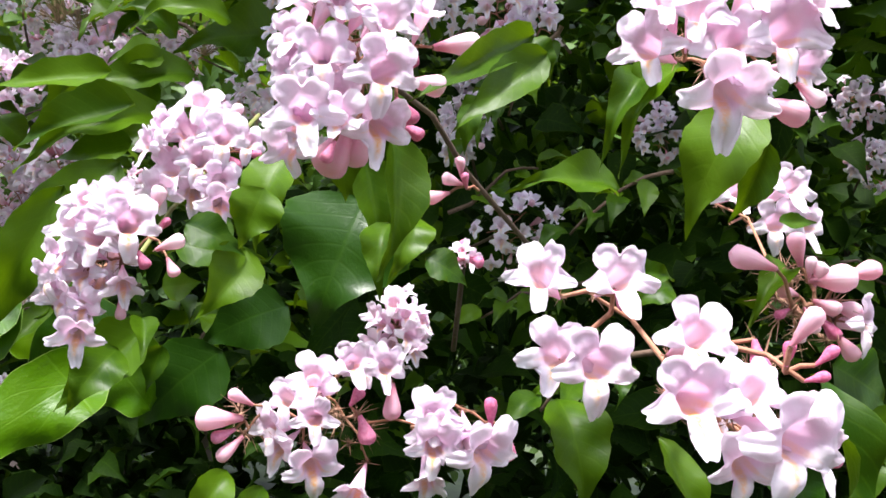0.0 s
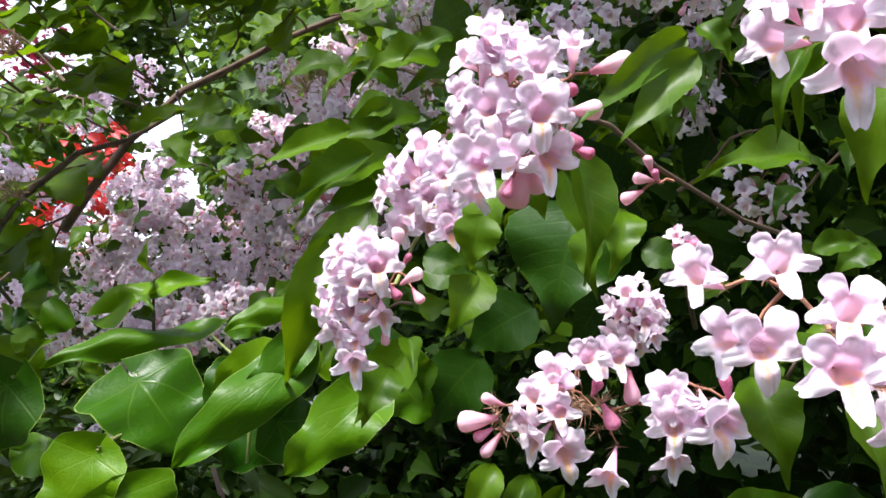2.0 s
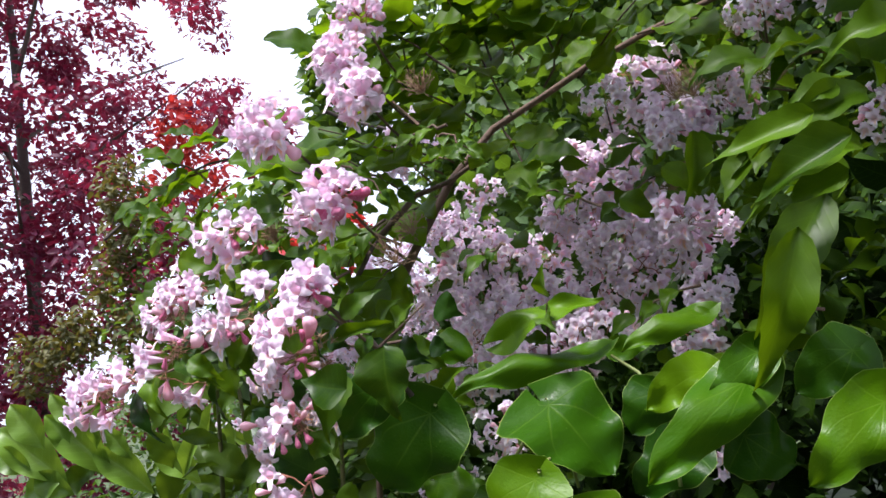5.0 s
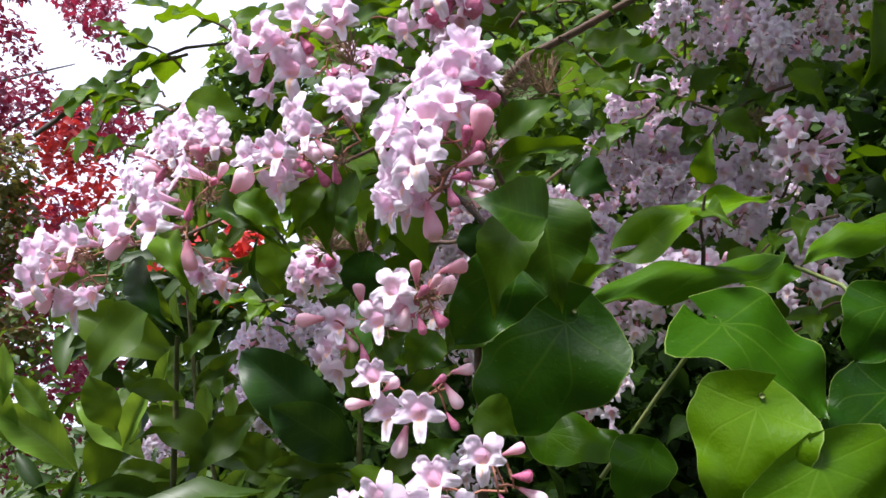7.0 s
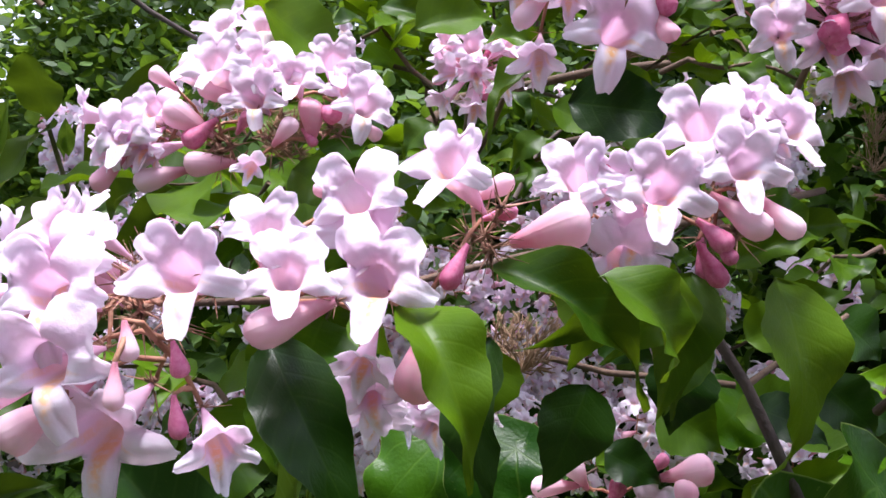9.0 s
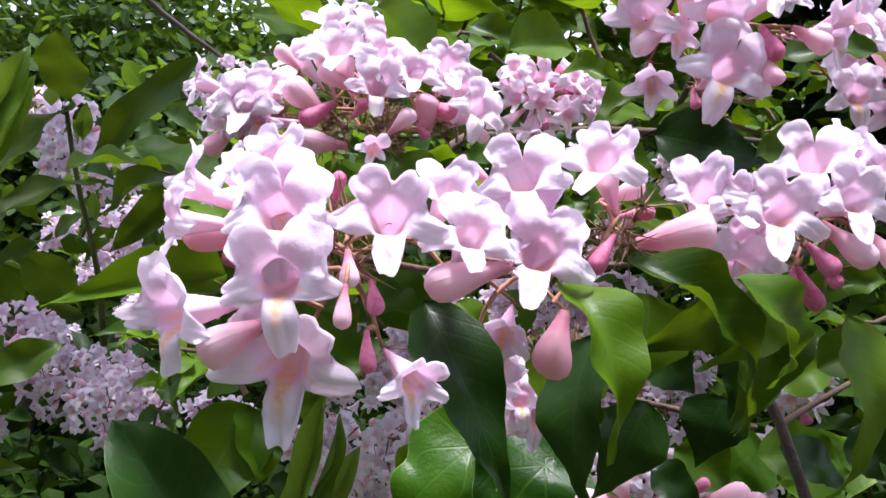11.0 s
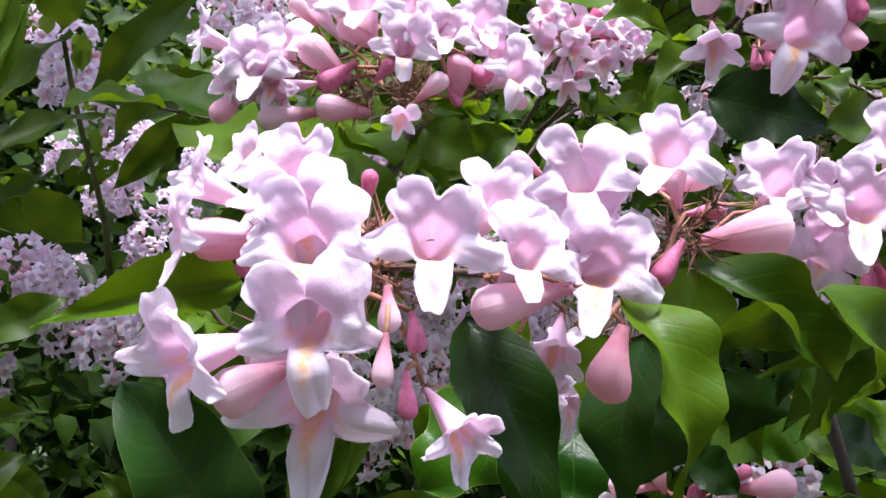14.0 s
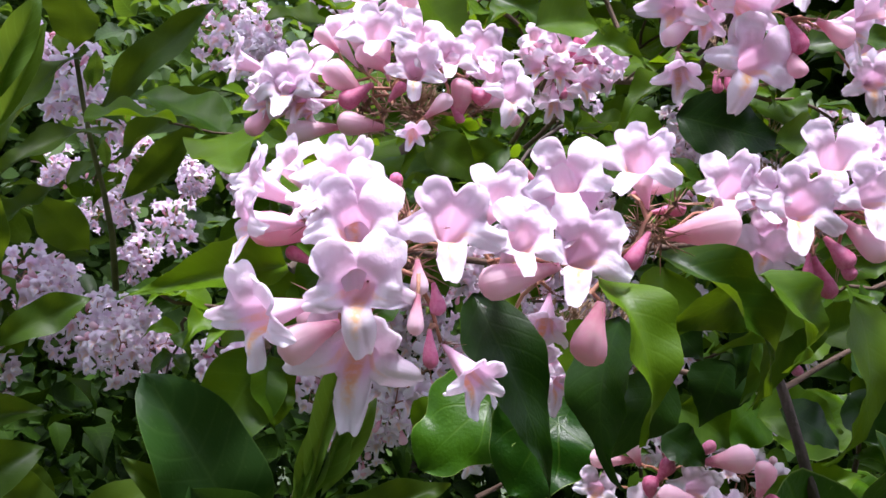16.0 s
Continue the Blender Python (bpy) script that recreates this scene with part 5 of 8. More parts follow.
ends.append(flower(tw, -0.0413, 0.1986, 1.5207, -0.51, -0.81, 0.38, 0.0123, 3, -5))
ends.append(flower(tw, -0.0264, 0.1990, 1.5233, 0.47, -0.77, 0.53, 0.0128, 0, 5))
ends.append(flower(tw, -0.0299, 0.1995, 1.4970, 0.25, -0.93, -0.15, 0.0134, 3, -8))
ends.append(bud(tw, -0.0072, 0.1976, 1.5010, 0.97, 0.23, -0.04, 0.0095, 2, False))
ends.append(bud(tw, -0.0283, 0.1957, 1.4825, -0.38, -0.27, -0.89, 0.0149, 2, False))
ends.append(bud(tw, -0.0244, 0.2025, 1.4857, -0.25, -0.23, -0.94, 0.0128, 2, False))
ends.append(bud(tw, -0.0290, 0.1902, 1.4809, -0.33, -0.24, -0.92, 0.0061, 1, True))
ends.append(bud(tw, -0.0003, 0.2101, 1.5157, 0.95, 0.18, 0.25, 0.0128, 1, False))
ends.append(bud(tw, -0.0120, 0.1962, 1.4932, 0.64, 0.09, -0.76, 0.0077, 2, True))
ends.append(bud(tw, -0.0104, 0.2078, 1.4912, 0.86, 0.17, -0.47, 0.0064, 2, True))
ends.append(bud(tw, -0.0130, 0.2055, 1.5084, 0.81, -0.07, 0.58, 0.0064, 2, True))
ends += thicken(tw, 9, 273)
stalks(tw, (-0.0273, 0.2157, 1.5109), ends)
leaf(tw, (0.0184, 0.2225, 1.5237), (-0.0091, 0.1863, 1.4961), (0.63, -0.65, 0.42), 0.0101, "beauty", 4)
leaf(tw, (-0.0343, 0.2357, 1.4939), (-0.0294, 0.2391, 1.4750), (0.39, -0.91, 0.13), 0.0129, "beauty", 1)
leaf(tw, (-0.0186, 0.2419, 1.4962), (-0.0160, 0.2351, 1.4538), (0.56, -0.80, 0.22), 0.0145, "beauty", 3)
leaf(tw, (-0.0611, 0.2538, 1.5448), (-0.0789, 0.2470, 1.5383), (0.29, -0.87, 0.40), 0.0082, "beauty", 0)
leaf(tw, (-0.0651, 0.2889, 1.4829), (-0.0716, 0.2878, 1.4608), (0.29, -0.95, 0.14), 0.0180, "beauty", 0)
stem(tw, [(-0.0273, 0.2157, 1.5109), (-0.0075, 0.2458, 1.5044), (0.0044, 0.2678, 1.4919), (0.0318, 0.3180, 1.4734), (0.0521, 0.3592, 1.4657)], 0.0008, 0.0011, BARK)
tw = thing("flowering_twig", (-0.1070, 0.3678, 1.5037), "beauty bush twig with a small pale flower cluster", "flowering twig", "flowering twigs")
ends = [flower(tw, -0.1051, 0.3349, 1.5208, 0.18, -0.87, 0.56, 0.0184, 1, -8)]
ends.append(flower(tw, -0.0933, 0.3299, 1.5067, 0.37, -0.93, 0.03, 0.0206, 1, -1))
ends.append(flower(tw, -0.0867, 0.3433, 1.5076, 0.56, -0.83, 0.12, 0.0157, 1, -7))
ends.append(flower(tw, -0.1089, 0.3343, 1.5083, -0.01, -0.99, 0.22, 0.0195, 1, 3))
ends.append(flower(tw, -0.1130, 0.3337, 1.4927, -0.15, -0.98, -0.01, 0.0195, 0, 12))
ends.append(flower(tw, -0.0932, 0.3312, 1.4890, 0.44, -0.86, -0.17, 0.0172, 1, -8))
ends.append(flower(tw, -0.1024, 0.3323, 1.4967, 0.28, -0.96, 0.04, 0.0183, 1, -9))
ends.append(flower(tw, -0.1173, 0.3307, 1.5104, -0.50, -0.83, 0.33, 0.0168, 1, -0))
ends.append(flower(tw, -0.1221, 0.3295, 1.5010, -0.68, -0.73, 0.05, 0.0168, 0, -2))
ends.append(flower(tw, -0.1165, 0.3330, 1.4831, -0.02, -0.85, -0.42, 0.0179, 2, -3))
ends.append(flower(tw, -0.1053, 0.3375, 1.4839, 0.27, -0.79, -0.45, 0.0168, 0, 2))
ends.append(flower(tw, -0.0905, 0.3276, 1.4790, 0.42, -0.83, -0.27, 0.0195, 0, -6))
ends.append(flower(tw, -0.1023, 0.3471, 1.5169, 0.38, -0.86, 0.44, 0.0167, 2, -12))
ends.append(bud(tw, -0.0917, 0.3405, 1.5193, 0.39, -0.10, 0.92, 0.0101, 1, False))
ends.append(bud(tw, -0.0901, 0.3426, 1.4986, 0.84, 0.14, -0.52, 0.0080, 1, True))
ends.append(bud(tw, -0.0834, 0.3449, 1.5033, 0.98, 0.17, 0.04, 0.0080, 1, True))
ends += thicken(tw, 3, 1070)
stalks(tw, (-0.1070, 0.3678, 1.5037), ends)
tw = thing("flowering_twig", (-0.1200, 0.3280, 1.4574), "drooping beauty bush twig with white-tipped flowers and pale buds", "flowering twig", "flowering twigs")
ends = [flower(tw, -0.1192, 0.2946, 1.4749, 0.18, -0.84, 0.61, 0.0183, 0, 5)]
ends.append(flower(tw, -0.1108, 0.2879, 1.4660, 0.47, -0.88, 0.13, 0.0211, 1, 1))
ends.append(flower(tw, -0.1285, 0.2910, 1.4728, -0.25, -0.88, 0.50, 0.0168, 0, 1))
ends.append(flower(tw, -0.1222, 0.2890, 1.4603, 0.08, -1.00, 0.06, 0.0195, 2, -10))
ends.append(flower(tw, -0.1318, 0.2904, 1.4629, -0.51, -0.85, 0.23, 0.0183, 2, 11))
ends.append(flower(tw, -0.1276, 0.2931, 1.4484, -0.05, -0.97, -0.12, 0.0183, 2, 11))
ends.append(flower(tw, -0.1340, 0.2903, 1.4519, -0.41, -0.89, -0.08, 0.0168, 1, -2))
ends.append(flower(tw, -0.1126, 0.2941, 1.4445, 0.35, -0.71, -0.51, 0.0156, 4, 8))
ends.append(flower(tw, -0.1332, 0.2916, 1.4387, -0.22, -0.89, -0.31, 0.0173, 2, -1))
ends.append(flower(tw, -0.1267, 0.2944, 1.4357, 0.18, -0.82, -0.44, 0.0159, 1, 2))
ends.append(flower(tw, -0.1256, 0.2901, 1.4258, 0.30, -0.84, -0.36, 0.0179, 0, 2))
ends.append(flower(tw, -0.1374, 0.2893, 1.4457, -0.57, -0.78, -0.16, 0.0149, 1, 11))
ends.append(flower(tw, -0.1214, 0.3059, 1.4559, 0.36, -0.92, -0.06, 0.0168, 0, -4))
ends.append(flower(tw, -0.1261, 0.3048, 1.4451, 0.23, -0.91, -0.25, 0.0152, 0, -3))
ends.append(bud(tw, -0.0904, 0.2749, 1.4605, 0.87, 0.01, 0.49, 0.0102, 1, False))
ends.append(bud(tw, -0.1054, 0.3000, 1.4775, 0.39, -0.10, 0.92, 0.0102, 2, False))
ends.append(bud(tw, -0.1086, 0.3004, 1.4535, 0.54, -0.14, -0.83, 0.0078, 2, True))
ends.append(bud(tw, -0.0930, 0.2853, 1.4517, 0.49, 0.04, -0.87, 0.0073, 2, False))
ends.append(bud(tw, -0.1030, 0.3017, 1.4680, 0.66, -0.01, 0.75, 0.0073, 0, True))
ends.append(bud(tw, -0.1144, 0.2994, 1.4350, 0.19, -0.05, -0.98, 0.0078, 1, False))
ends += thicken(tw, 3, 1200)
stalks(tw, (-0.1200, 0.3280, 1.4574), ends)
leaf(tw, (-0.0932, 0.2948, 1.4684), (-0.0710, 0.2990, 1.4594), (0.38, -0.86, 0.34), 0.0140, "beauty", 1)
leaf(tw, (-0.0731, 0.3034, 1.4618), (-0.0840, 0.2900, 1.4355), (0.48, -0.85, 0.23), 0.0197, "beauty", 3)
leaf(tw, (-0.1163, 0.3466, 1.4442), (-0.1019, 0.3522, 1.4483), (0.43, -0.82, 0.38), 0.0137, "beauty", 4)
leaf(tw, (-0.1294, 0.3640, 1.4296), (-0.1219, 0.3465, 1.4145), (0.33, -0.86, 0.39), 0.0112, "beauty", 3)
leaf(tw, (-0.1375, 0.3617, 1.4159), (-0.1513, 0.3473, 1.3877), (0.38, -0.86, 0.34), 0.0212, "beauty", 2)
stem(tw, [(-0.1200, 0.3280, 1.4574), (-0.1154, 0.3447, 1.4770), (-0.1058, 0.3684, 1.5022), (-0.0947, 0.3926, 1.5297)], 0.0009, 0.0011, GREEN_STEM)
tw = thing("flowering_twig", (-0.0324, 0.3242, 1.4001), "low twig of open flowers round brown spent sepals", "flowering twig", "flowering twigs")
ends = [flower(tw, -0.0292, 0.2968, 1.4243, 0.39, -0.91, 0.23, 0.0169, 0, 11)]
ends.append(flower(tw, -0.0177, 0.3015, 1.4236, 0.56, -0.83, 0.07, 0.0169, 3, -5))
ends.append(flower(tw, -0.0420, 0.2920, 1.4184, 0.09, -0.96, 0.36, 0.0179, 3, -3))
ends.append(flower(tw, -0.0500, 0.2893, 1.4104, -0.37, -0.90, 0.31, 0.0157, 1, 2))
ends.append(flower(tw, -0.0389, 0.2834, 1.4056, -0.03, -1.00, 0.02, 0.0160, 2, 6))
ends.append(flower(tw, -0.0541, 0.2884, 1.4003, -0.55, -0.82, -0.07, 0.0165, 2, -0))
ends.append(flower(tw, -0.0514, 0.2900, 1.3930, -0.37, -0.79, -0.39, 0.0152, 3, -12))
ends.append(flower(tw, -0.0383, 0.2848, 1.3892, 0.33, -0.87, -0.26, 0.0201, 1, 11))
ends.append(flower(tw, 0.0010, 0.2884, 1.4092, 0.09, -0.96, 0.36, 0.0195, 2, -0))
ends.append(flower(tw, 0.0023, 0.2842, 1.3998, 0.15, -0.96, -0.14, 0.0203, 2, -5))
ends.append(flower(tw, 0.0194, 0.2858, 1.3993, 0.50, -0.78, -0.28, 0.0259, 1, -1))
ends.append(flower(tw, 0.0009, 0.2900, 1.3866, 0.14, -0.76, -0.54, 0.0167, 4, -9))
ends.append(flower(tw, -0.0234, 0.2914, 1.3804, -0.12, -0.84, -0.53, 0.0173, 4, 3))
ends.append(flower(tw, 0.0109, 0.2928, 1.4035, 0.33, -0.68, -0.56, 0.0167, 4, -1))
ends.append(bud(tw, -0.0721, 0.2809, 1.4030, -0.86, -0.51, -0.03, 0.0162, 1, False))
ends.append(bud(tw, -0.0652, 0.2832, 1.4107, -0.72, -0.53, 0.45, 0.0100, 0, False))
ends.append(bud(tw, -0.0671, 0.2837, 1.3923, -0.59, -0.39, -0.71, 0.0114, 0, False))
ends.append(bud(tw, -0.0141, 0.3039, 1.4097, 0.08, -0.10, -0.99, 0.0135, 1, False))
ends.append(bud(tw, 0.0213, 0.2964, 1.4124, -0.07, -0.32, 0.95, 0.0115, 0, True))
ends.append(bud(tw, -0.0697, 0.2823, 1.3973, -0.77, -0.48, -0.42, 0.0087, 1, True))
ends.append(bud(tw, -0.0264, 0.2987, 1.4130, 0.52, -0.06, 0.85, 0.0079, 2, True))
ends.append(bud(tw, -0.0227, 0.3012, 1.3995, 0.39, -0.01, -0.92, 0.0109, 2, True))
ends.append(bud(tw, 0.0285, 0.3003, 1.3988, 0.19, -0.05, -0.98, 0.0123, 1, True))
ends += thicken(tw, 5, 324)
stalks(tw, (-0.0324, 0.3242, 1.4001), ends)
sepals(tw, -0.0310, 0.3137, 1.4030, 0.0137, 18, 249)
sepals(tw, -0.0645, 0.3005, 1.3981, 0.0091, 8, 957)
leaf(tw, (-0.0716, 0.3043, 1.3814), (-0.0839, 0.2905, 1.3535), (0.37, -0.84, 0.39), 0.0137, "beauty", 0)
leaf(tw, (-0.0593, 0.3097, 1.3756), (-0.0688, 0.2970, 1.3475), (0.28, -0.87, 0.40), 0.0114, "beauty", 2)
near_cluster(-0.0176, 0.3764, 1.4344, 0.28, -0.96, -0.06, 12, 0.0154, 0.0165, 3, 864, "cluster of pale pink bell flowers with rosy buds")
near_cluster(0.0075, 0.3195, 1.4659, -0.01, -0.98, 0.17, 2, 0.0056, 0.0113, 3, 158, "cluster of pale pink bell flowers with rosy buds")
tw = thing("flowering_twig", (0.0093, 0.2755, 1.4871), "beauty bush twig end with tight dusky buds", "flowering twig", "flowering twigs")
ends = [bud(tw, 0.0026, 0.2615, 1.4931, -0.07, -0.32, 0.95, 0.0061, 2, False)]
ends.append(bud(tw, -0.0003, 0.2607, 1.4876, -0.83, -0.53, 0.18, 0.0080, 1, False))
ends.append(bud(tw, -0.0045, 0.2595, 1.4817, -0.80, -0.47, -0.37, 0.0086, 1, False))
ends.append(bud(tw, 0.0042, 0.2625, 1.4886, -0.28, -0.44, 0.85, 0.0057, 1, True))
stalks(tw, (0.0093, 0.2755, 1.4871), ends)
tw = thing("flowering_twig", (-0.4706, 0.3253, 1.4669), "leaning head of pale flowers with long rosy buds", "flowering twig", "flowering twigs")
ends = [flower(tw, -0.4743, 0.2964, 1.4790, 0.37, -0.84, 0.49, 0.0192, 3, 0)]
ends.append(flower(tw, -0.4862, 0.2930, 1.4777, -0.23, -0.95, 0.32, 0.0192, 0, -12))
ends.append(flower(tw, -0.4909, 0.2924, 1.4719, -0.60, -0.80, 0.06, 0.0174, 1, -5))
ends.append(flower(tw, -0.4755, 0.2877, 1.4614, 0.09, -0.99, 0.19, 0.0220, 1, 1))
ends.append(flower(tw, -0.4860, 0.2958, 1.4564, -0.24, -0.95, -0.08, 0.0211, 2, 3))
ends.append(flower(tw, -0.4922, 0.2951, 1.4473, -0.42, -0.76, -0.40, 0.0174, 0, -1))
ends.append(flower(tw, -0.4667, 0.2981, 1.4830, 0.45, -0.74, 0.59, 0.0174, 2, 4))
ends.append(flower(tw, -0.4957, 0.3032, 1.4578, -0.61, -0.78, -0.04, 0.0161, 1, -11))
ends.append(flower(tw, -0.4838, 0.3080, 1.4480, -0.10, -0.81, -0.48, 0.0152, 2, 1))
ends.append(flower(tw, -0.4983, 0.3039, 1.4467, -0.56, -0.63, -0.43, 0.0133, 0, 9))
ends.append(bud(tw, -0.4549, 0.3028, 1.4735, 0.51, -0.12, 0.85, 0.0163, 2, False))
ends.append(bud(tw, -0.4597, 0.3030, 1.4604, 0.98, 0.05, 0.21, 0.0112, 0, False))
ends.append(bud(tw, -0.4569, 0.3050, 1.4511, 0.98, 0.12, -0.18, 0.0094, 0, False))
ends.append(bud(tw, -0.4778, 0.3005, 1.4381, 0.17, 0.01, -0.99, 0.0152, 1, False))
ends.append(bud(tw, -0.4644, 0.3024, 1.4546, 1.00, 0.00, -0.07, 0.0081, 1, True))
ends.append(bud(tw, -0.4694, 0.3020, 1.4464, 0.25, -0.02, -0.97, 0.0081, 2, True))
ends.append(bud(tw, -0.4604, 0.3047, 1.4455, 0.73, 0.10, -0.68, 0.0090, 2, False))
ends.append(bud(tw, -0.4607, 0.3015, 1.4698, 0.54, -0.17, 0.82, 0.0081, 2, True))
ends.append(bud(tw, -0.4576, 0.3032, 1.4643, 0.88, -0.02, 0.48, 0.0072, 2, True))
ends += thicken(tw, 4, 404)
stalks(tw, (-0.4706, 0.3253, 1.4669), ends)
sepals(tw, -0.4665, 0.3171, 1.4580, 0.0134, 16, 976)
tw = thing("flowering_twig", (-0.4999, 0.3442, 1.4151), "beauty bush twig with a few open flowers and coral buds", "flowering twig", "flowering twigs")
ends = [flower(tw, -0.5148, 0.3198, 1.4072, 0.06, -0.95, -0.21, 0.0168, 3, 9)]
ends.append(flower(tw, -0.5073, 0.3205, 1.4188, 0.19, -0.96, 0.29, 0.0177, 3, -1))
ends.append(flower(tw, -0.5047, 0.3224, 1.4102, 0.35, -0.88, -0.22, 0.0132, 1, 10))
ends.append(bud(tw, -0.4973, 0.3226, 1.4256, 0.11, -0.25, 0.96, 0.0103, 1, False))
ends.append(bud(tw, -0.4901, 0.3254, 1.4200, 0.77, -0.04, 0.64, 0.0089, 0, False))
ends.append(bud(tw, -0.5044, 0.3229, 1.4068, -0.38, -0.20, -0.90, 0.0123, 1, False))
ends.append(bud(tw, -0.4980, 0.3253, 1.4026, 0.18, 0.01, -0.98, 0.0089, 0, True))
ends.append(bud(tw, -0.4903, 0.3274, 1.4043, 0.54, 0.08, -0.84, 0.0089, 2, True))
ends.append(bud(tw, -0.4812, 0.3274, 1.4250, 0.98, 0.10, 0.16, 0.0119, 1, False))
ends.append(bud(tw, -0.4951, 0.3244, 1.4167, 0.88, -0.20, 0.43, 0.0071, 2, True))
stalks(tw, (-0.4999, 0.3442, 1.4151), ends)
sepals(tw, -0.4981, 0.3343, 1.4140, 0.0102, 10, 293)
tw = thing("flowering_twig", (-0.5490, 0.3773, 1.4124), "small beauty bush twig with three open flowers and pink buds", "flowering twig", "flowering twigs")
ends = [flower(tw, -0.5550, 0.3547, 1.4106, 0.28, -0.95, -0.02, 0.0171, 3, 10)]
ends.append(flower(tw, -0.5615, 0.3542, 1.3999, -0.24, -0.95, -0.08, 0.0157, 1, -8))
ends.append(flower(tw, -0.5589, 0.3565, 1.3880, 0.08, -0.72, -0.59, 0.0157, 3, 11))
ends.append(flower(tw, -0.5658, 0.3535, 1.3955, -0.39, -0.85, -0.26, 0.0134, 1, -2))
ends.append(bud(tw, -0.5433, 0.3565, 1.4242, 0.11, -0.25, 0.96, 0.0101, 2, False))
ends.append(bud(tw, -0.5689, 0.3503, 1.4139, -0.96, -0.29, 0.04, 0.0155, 0, False))
ends.append(bud(tw, -0.5505, 0.3573, 1.4006, 0.49, -0.01, -0.87, 0.0110, 0, False))
ends.append(bud(tw, -0.5401, 0.3584, 1.4168, 0.64, -0.12, 0.76, 0.0082, 2, True))
ends.append(bud(tw, -0.5387, 0.3602, 1.4058, 0.80, 0.10, -0.60, 0.0082, 0, True))
ends.append(bud(tw, -0.5454, 0.3596, 1.3947, 0.21, -0.00, -0.98, 0.0091, 1, True))
stalks(tw, (-0.5490, 0.3773, 1.4124), ends)
sepals(tw, -0.5450, 0.3681, 1.4114, 0.0094, 8, 839)
tw = thing("flowering_twig", (-0.4996, 0.3491, 1.3772), "beauty bush twig with starry open flowers and drooping buds", "flowering twig", "flowering twigs")
ends = [flower(tw, -0.5171, 0.3167, 1.3845, 0.29, -0.96, 0.13, 0.0157, 0, 7)]
ends.append(flower(tw, -0.5129, 0.3198, 1.3700, -0.02, -0.99, -0.00, 0.0185, 0, -4))
ends.append(flower(tw, -0.4968, 0.3141, 1.3692, 0.37, -0.92, -0.02, 0.0186, 0, -2))
ends.append(bud(tw, -0.5253, 0.3156, 1.3743, -0.96, -0.29, 0.04, 0.0113, 0, False))
ends.append(bud(tw, -0.5098, 0.3224, 1.3567, -0.32, -0.14, -0.94, 0.0132, 1, False))
ends.append(bud(tw, -0.5095, 0.3194, 1.3809, 0.90, -0.05, 0.43, 0.0082, 2, False))
ends.append(bud(tw, -0.4816, 0.3272, 1.3840, 0.99, 0.12, 0.10, 0.0093, 1, False))
ends.append(bud(tw, -0.4887, 0.3277, 1.3636, 0.48, 0.09, -0.87, 0.0082, 0, True))
ends.append(bud(tw, -0.4912, 0.3248, 1.3811, 0.88, -0.02, 0.48, 0.0070, 0, True))
ends.append(bud(tw, -0.4871, 0.3270, 1.3732, 0.48, 0.09, -0.87, 0.0117, 0, False))
stalks(tw, (-0.4996, 0.3491, 1.3772), ends)
tw = thing("flowering_twig", (-0.4629, 0.3121, 1.3393), "low beauty bush twig with bright open flowers", "flowering twig", "flowering twigs")
ends = [flower(tw, -0.4597, 0.2849, 1.3547, 0.29, -0.96, 0.08, 0.0153, 1, -7)]
ends.append(flower(tw, -0.4763, 0.2808, 1.3485, 0.19, -0.96, 0.29, 0.0168, 0, 5))
ends.append(flower(tw, -0.4944, 0.2762, 1.3429, -0.41, -0.91, 0.03, 0.0187, 1, 12))
ends.append(flower(tw, -0.4816, 0.2699, 1.3391, 0.26, -0.91, -0.22, 0.0194, 3, -8))
ends.append(flower(tw, -0.4710, 0.2838, 1.3368, 0.37, -0.90, -0.12, 0.0153, 1, -2))
ends.append(bud(tw, -0.4488, 0.2879, 1.3562, 0.96, 0.06, 0.29, 0.0087, 0, False))
ends.append(bud(tw, -0.4445, 0.2912, 1.3405, 0.86, 0.14, -0.49, 0.0103, 0, False))
ends.append(bud(tw, -0.4471, 0.2895, 1.3473, 0.99, 0.11, -0.06, 0.0072, 2, True))
ends.append(bud(tw, -0.4539, 0.2887, 1.3380, 0.54, 0.08, -0.84, 0.0080, 0, True))
stalks(tw, (-0.4629, 0.3121, 1.3393), ends)
near_cluster(-0.5451, 0.3321, 1.3222, 0.19, -0.98, 0.09, 6, 0.0123, 0.0164, 6, 44, "cluster of pale pink bell flowers with rosy buds")
near_cluster(-0.6008, 0.4053, 1.4441, -0.05, -0.92, -0.39, 7, 0.0123, 0.0191, 4, 568, "cluster of pale pink bell flowers with rosy buds")
near_cluster(-0.5434, 0.3769, 1.6285, -0.05, -0.98, 0.18, 13, 0.0262, 0.0245, 7, 110, "cluster of pale pink bell flowers with rosy buds")
near_cluster(-0.5334, 0.4693, 1.7015, -0.05, -0.98, 0.18, 12, 0.0270, 0.0256, 6, 676, "cluster of pale pink bell flowers with rosy buds")
near_cluster(-0.5059, 0.4450, 1.6574, 0.16, -0.99, -0.05, 9, 0.0209, 0.0241, 6, 388, "cluster of pale pink bell flowers with rosy buds")
near_cluster(-0.4922, 0.3823, 1.5660, 0.07, -0.98, 0.16, 12, 0.0229, 0.0233, 8, 763, "cluster of pale pink bell flowers with rosy buds")
near_cluster(-0.4708, 0.3215, 1.4971, 0.07, -0.96, 0.27, 8, 0.0166, 0.0221, 8, 73, "cluster of pale pink bell flowers with rosy buds")
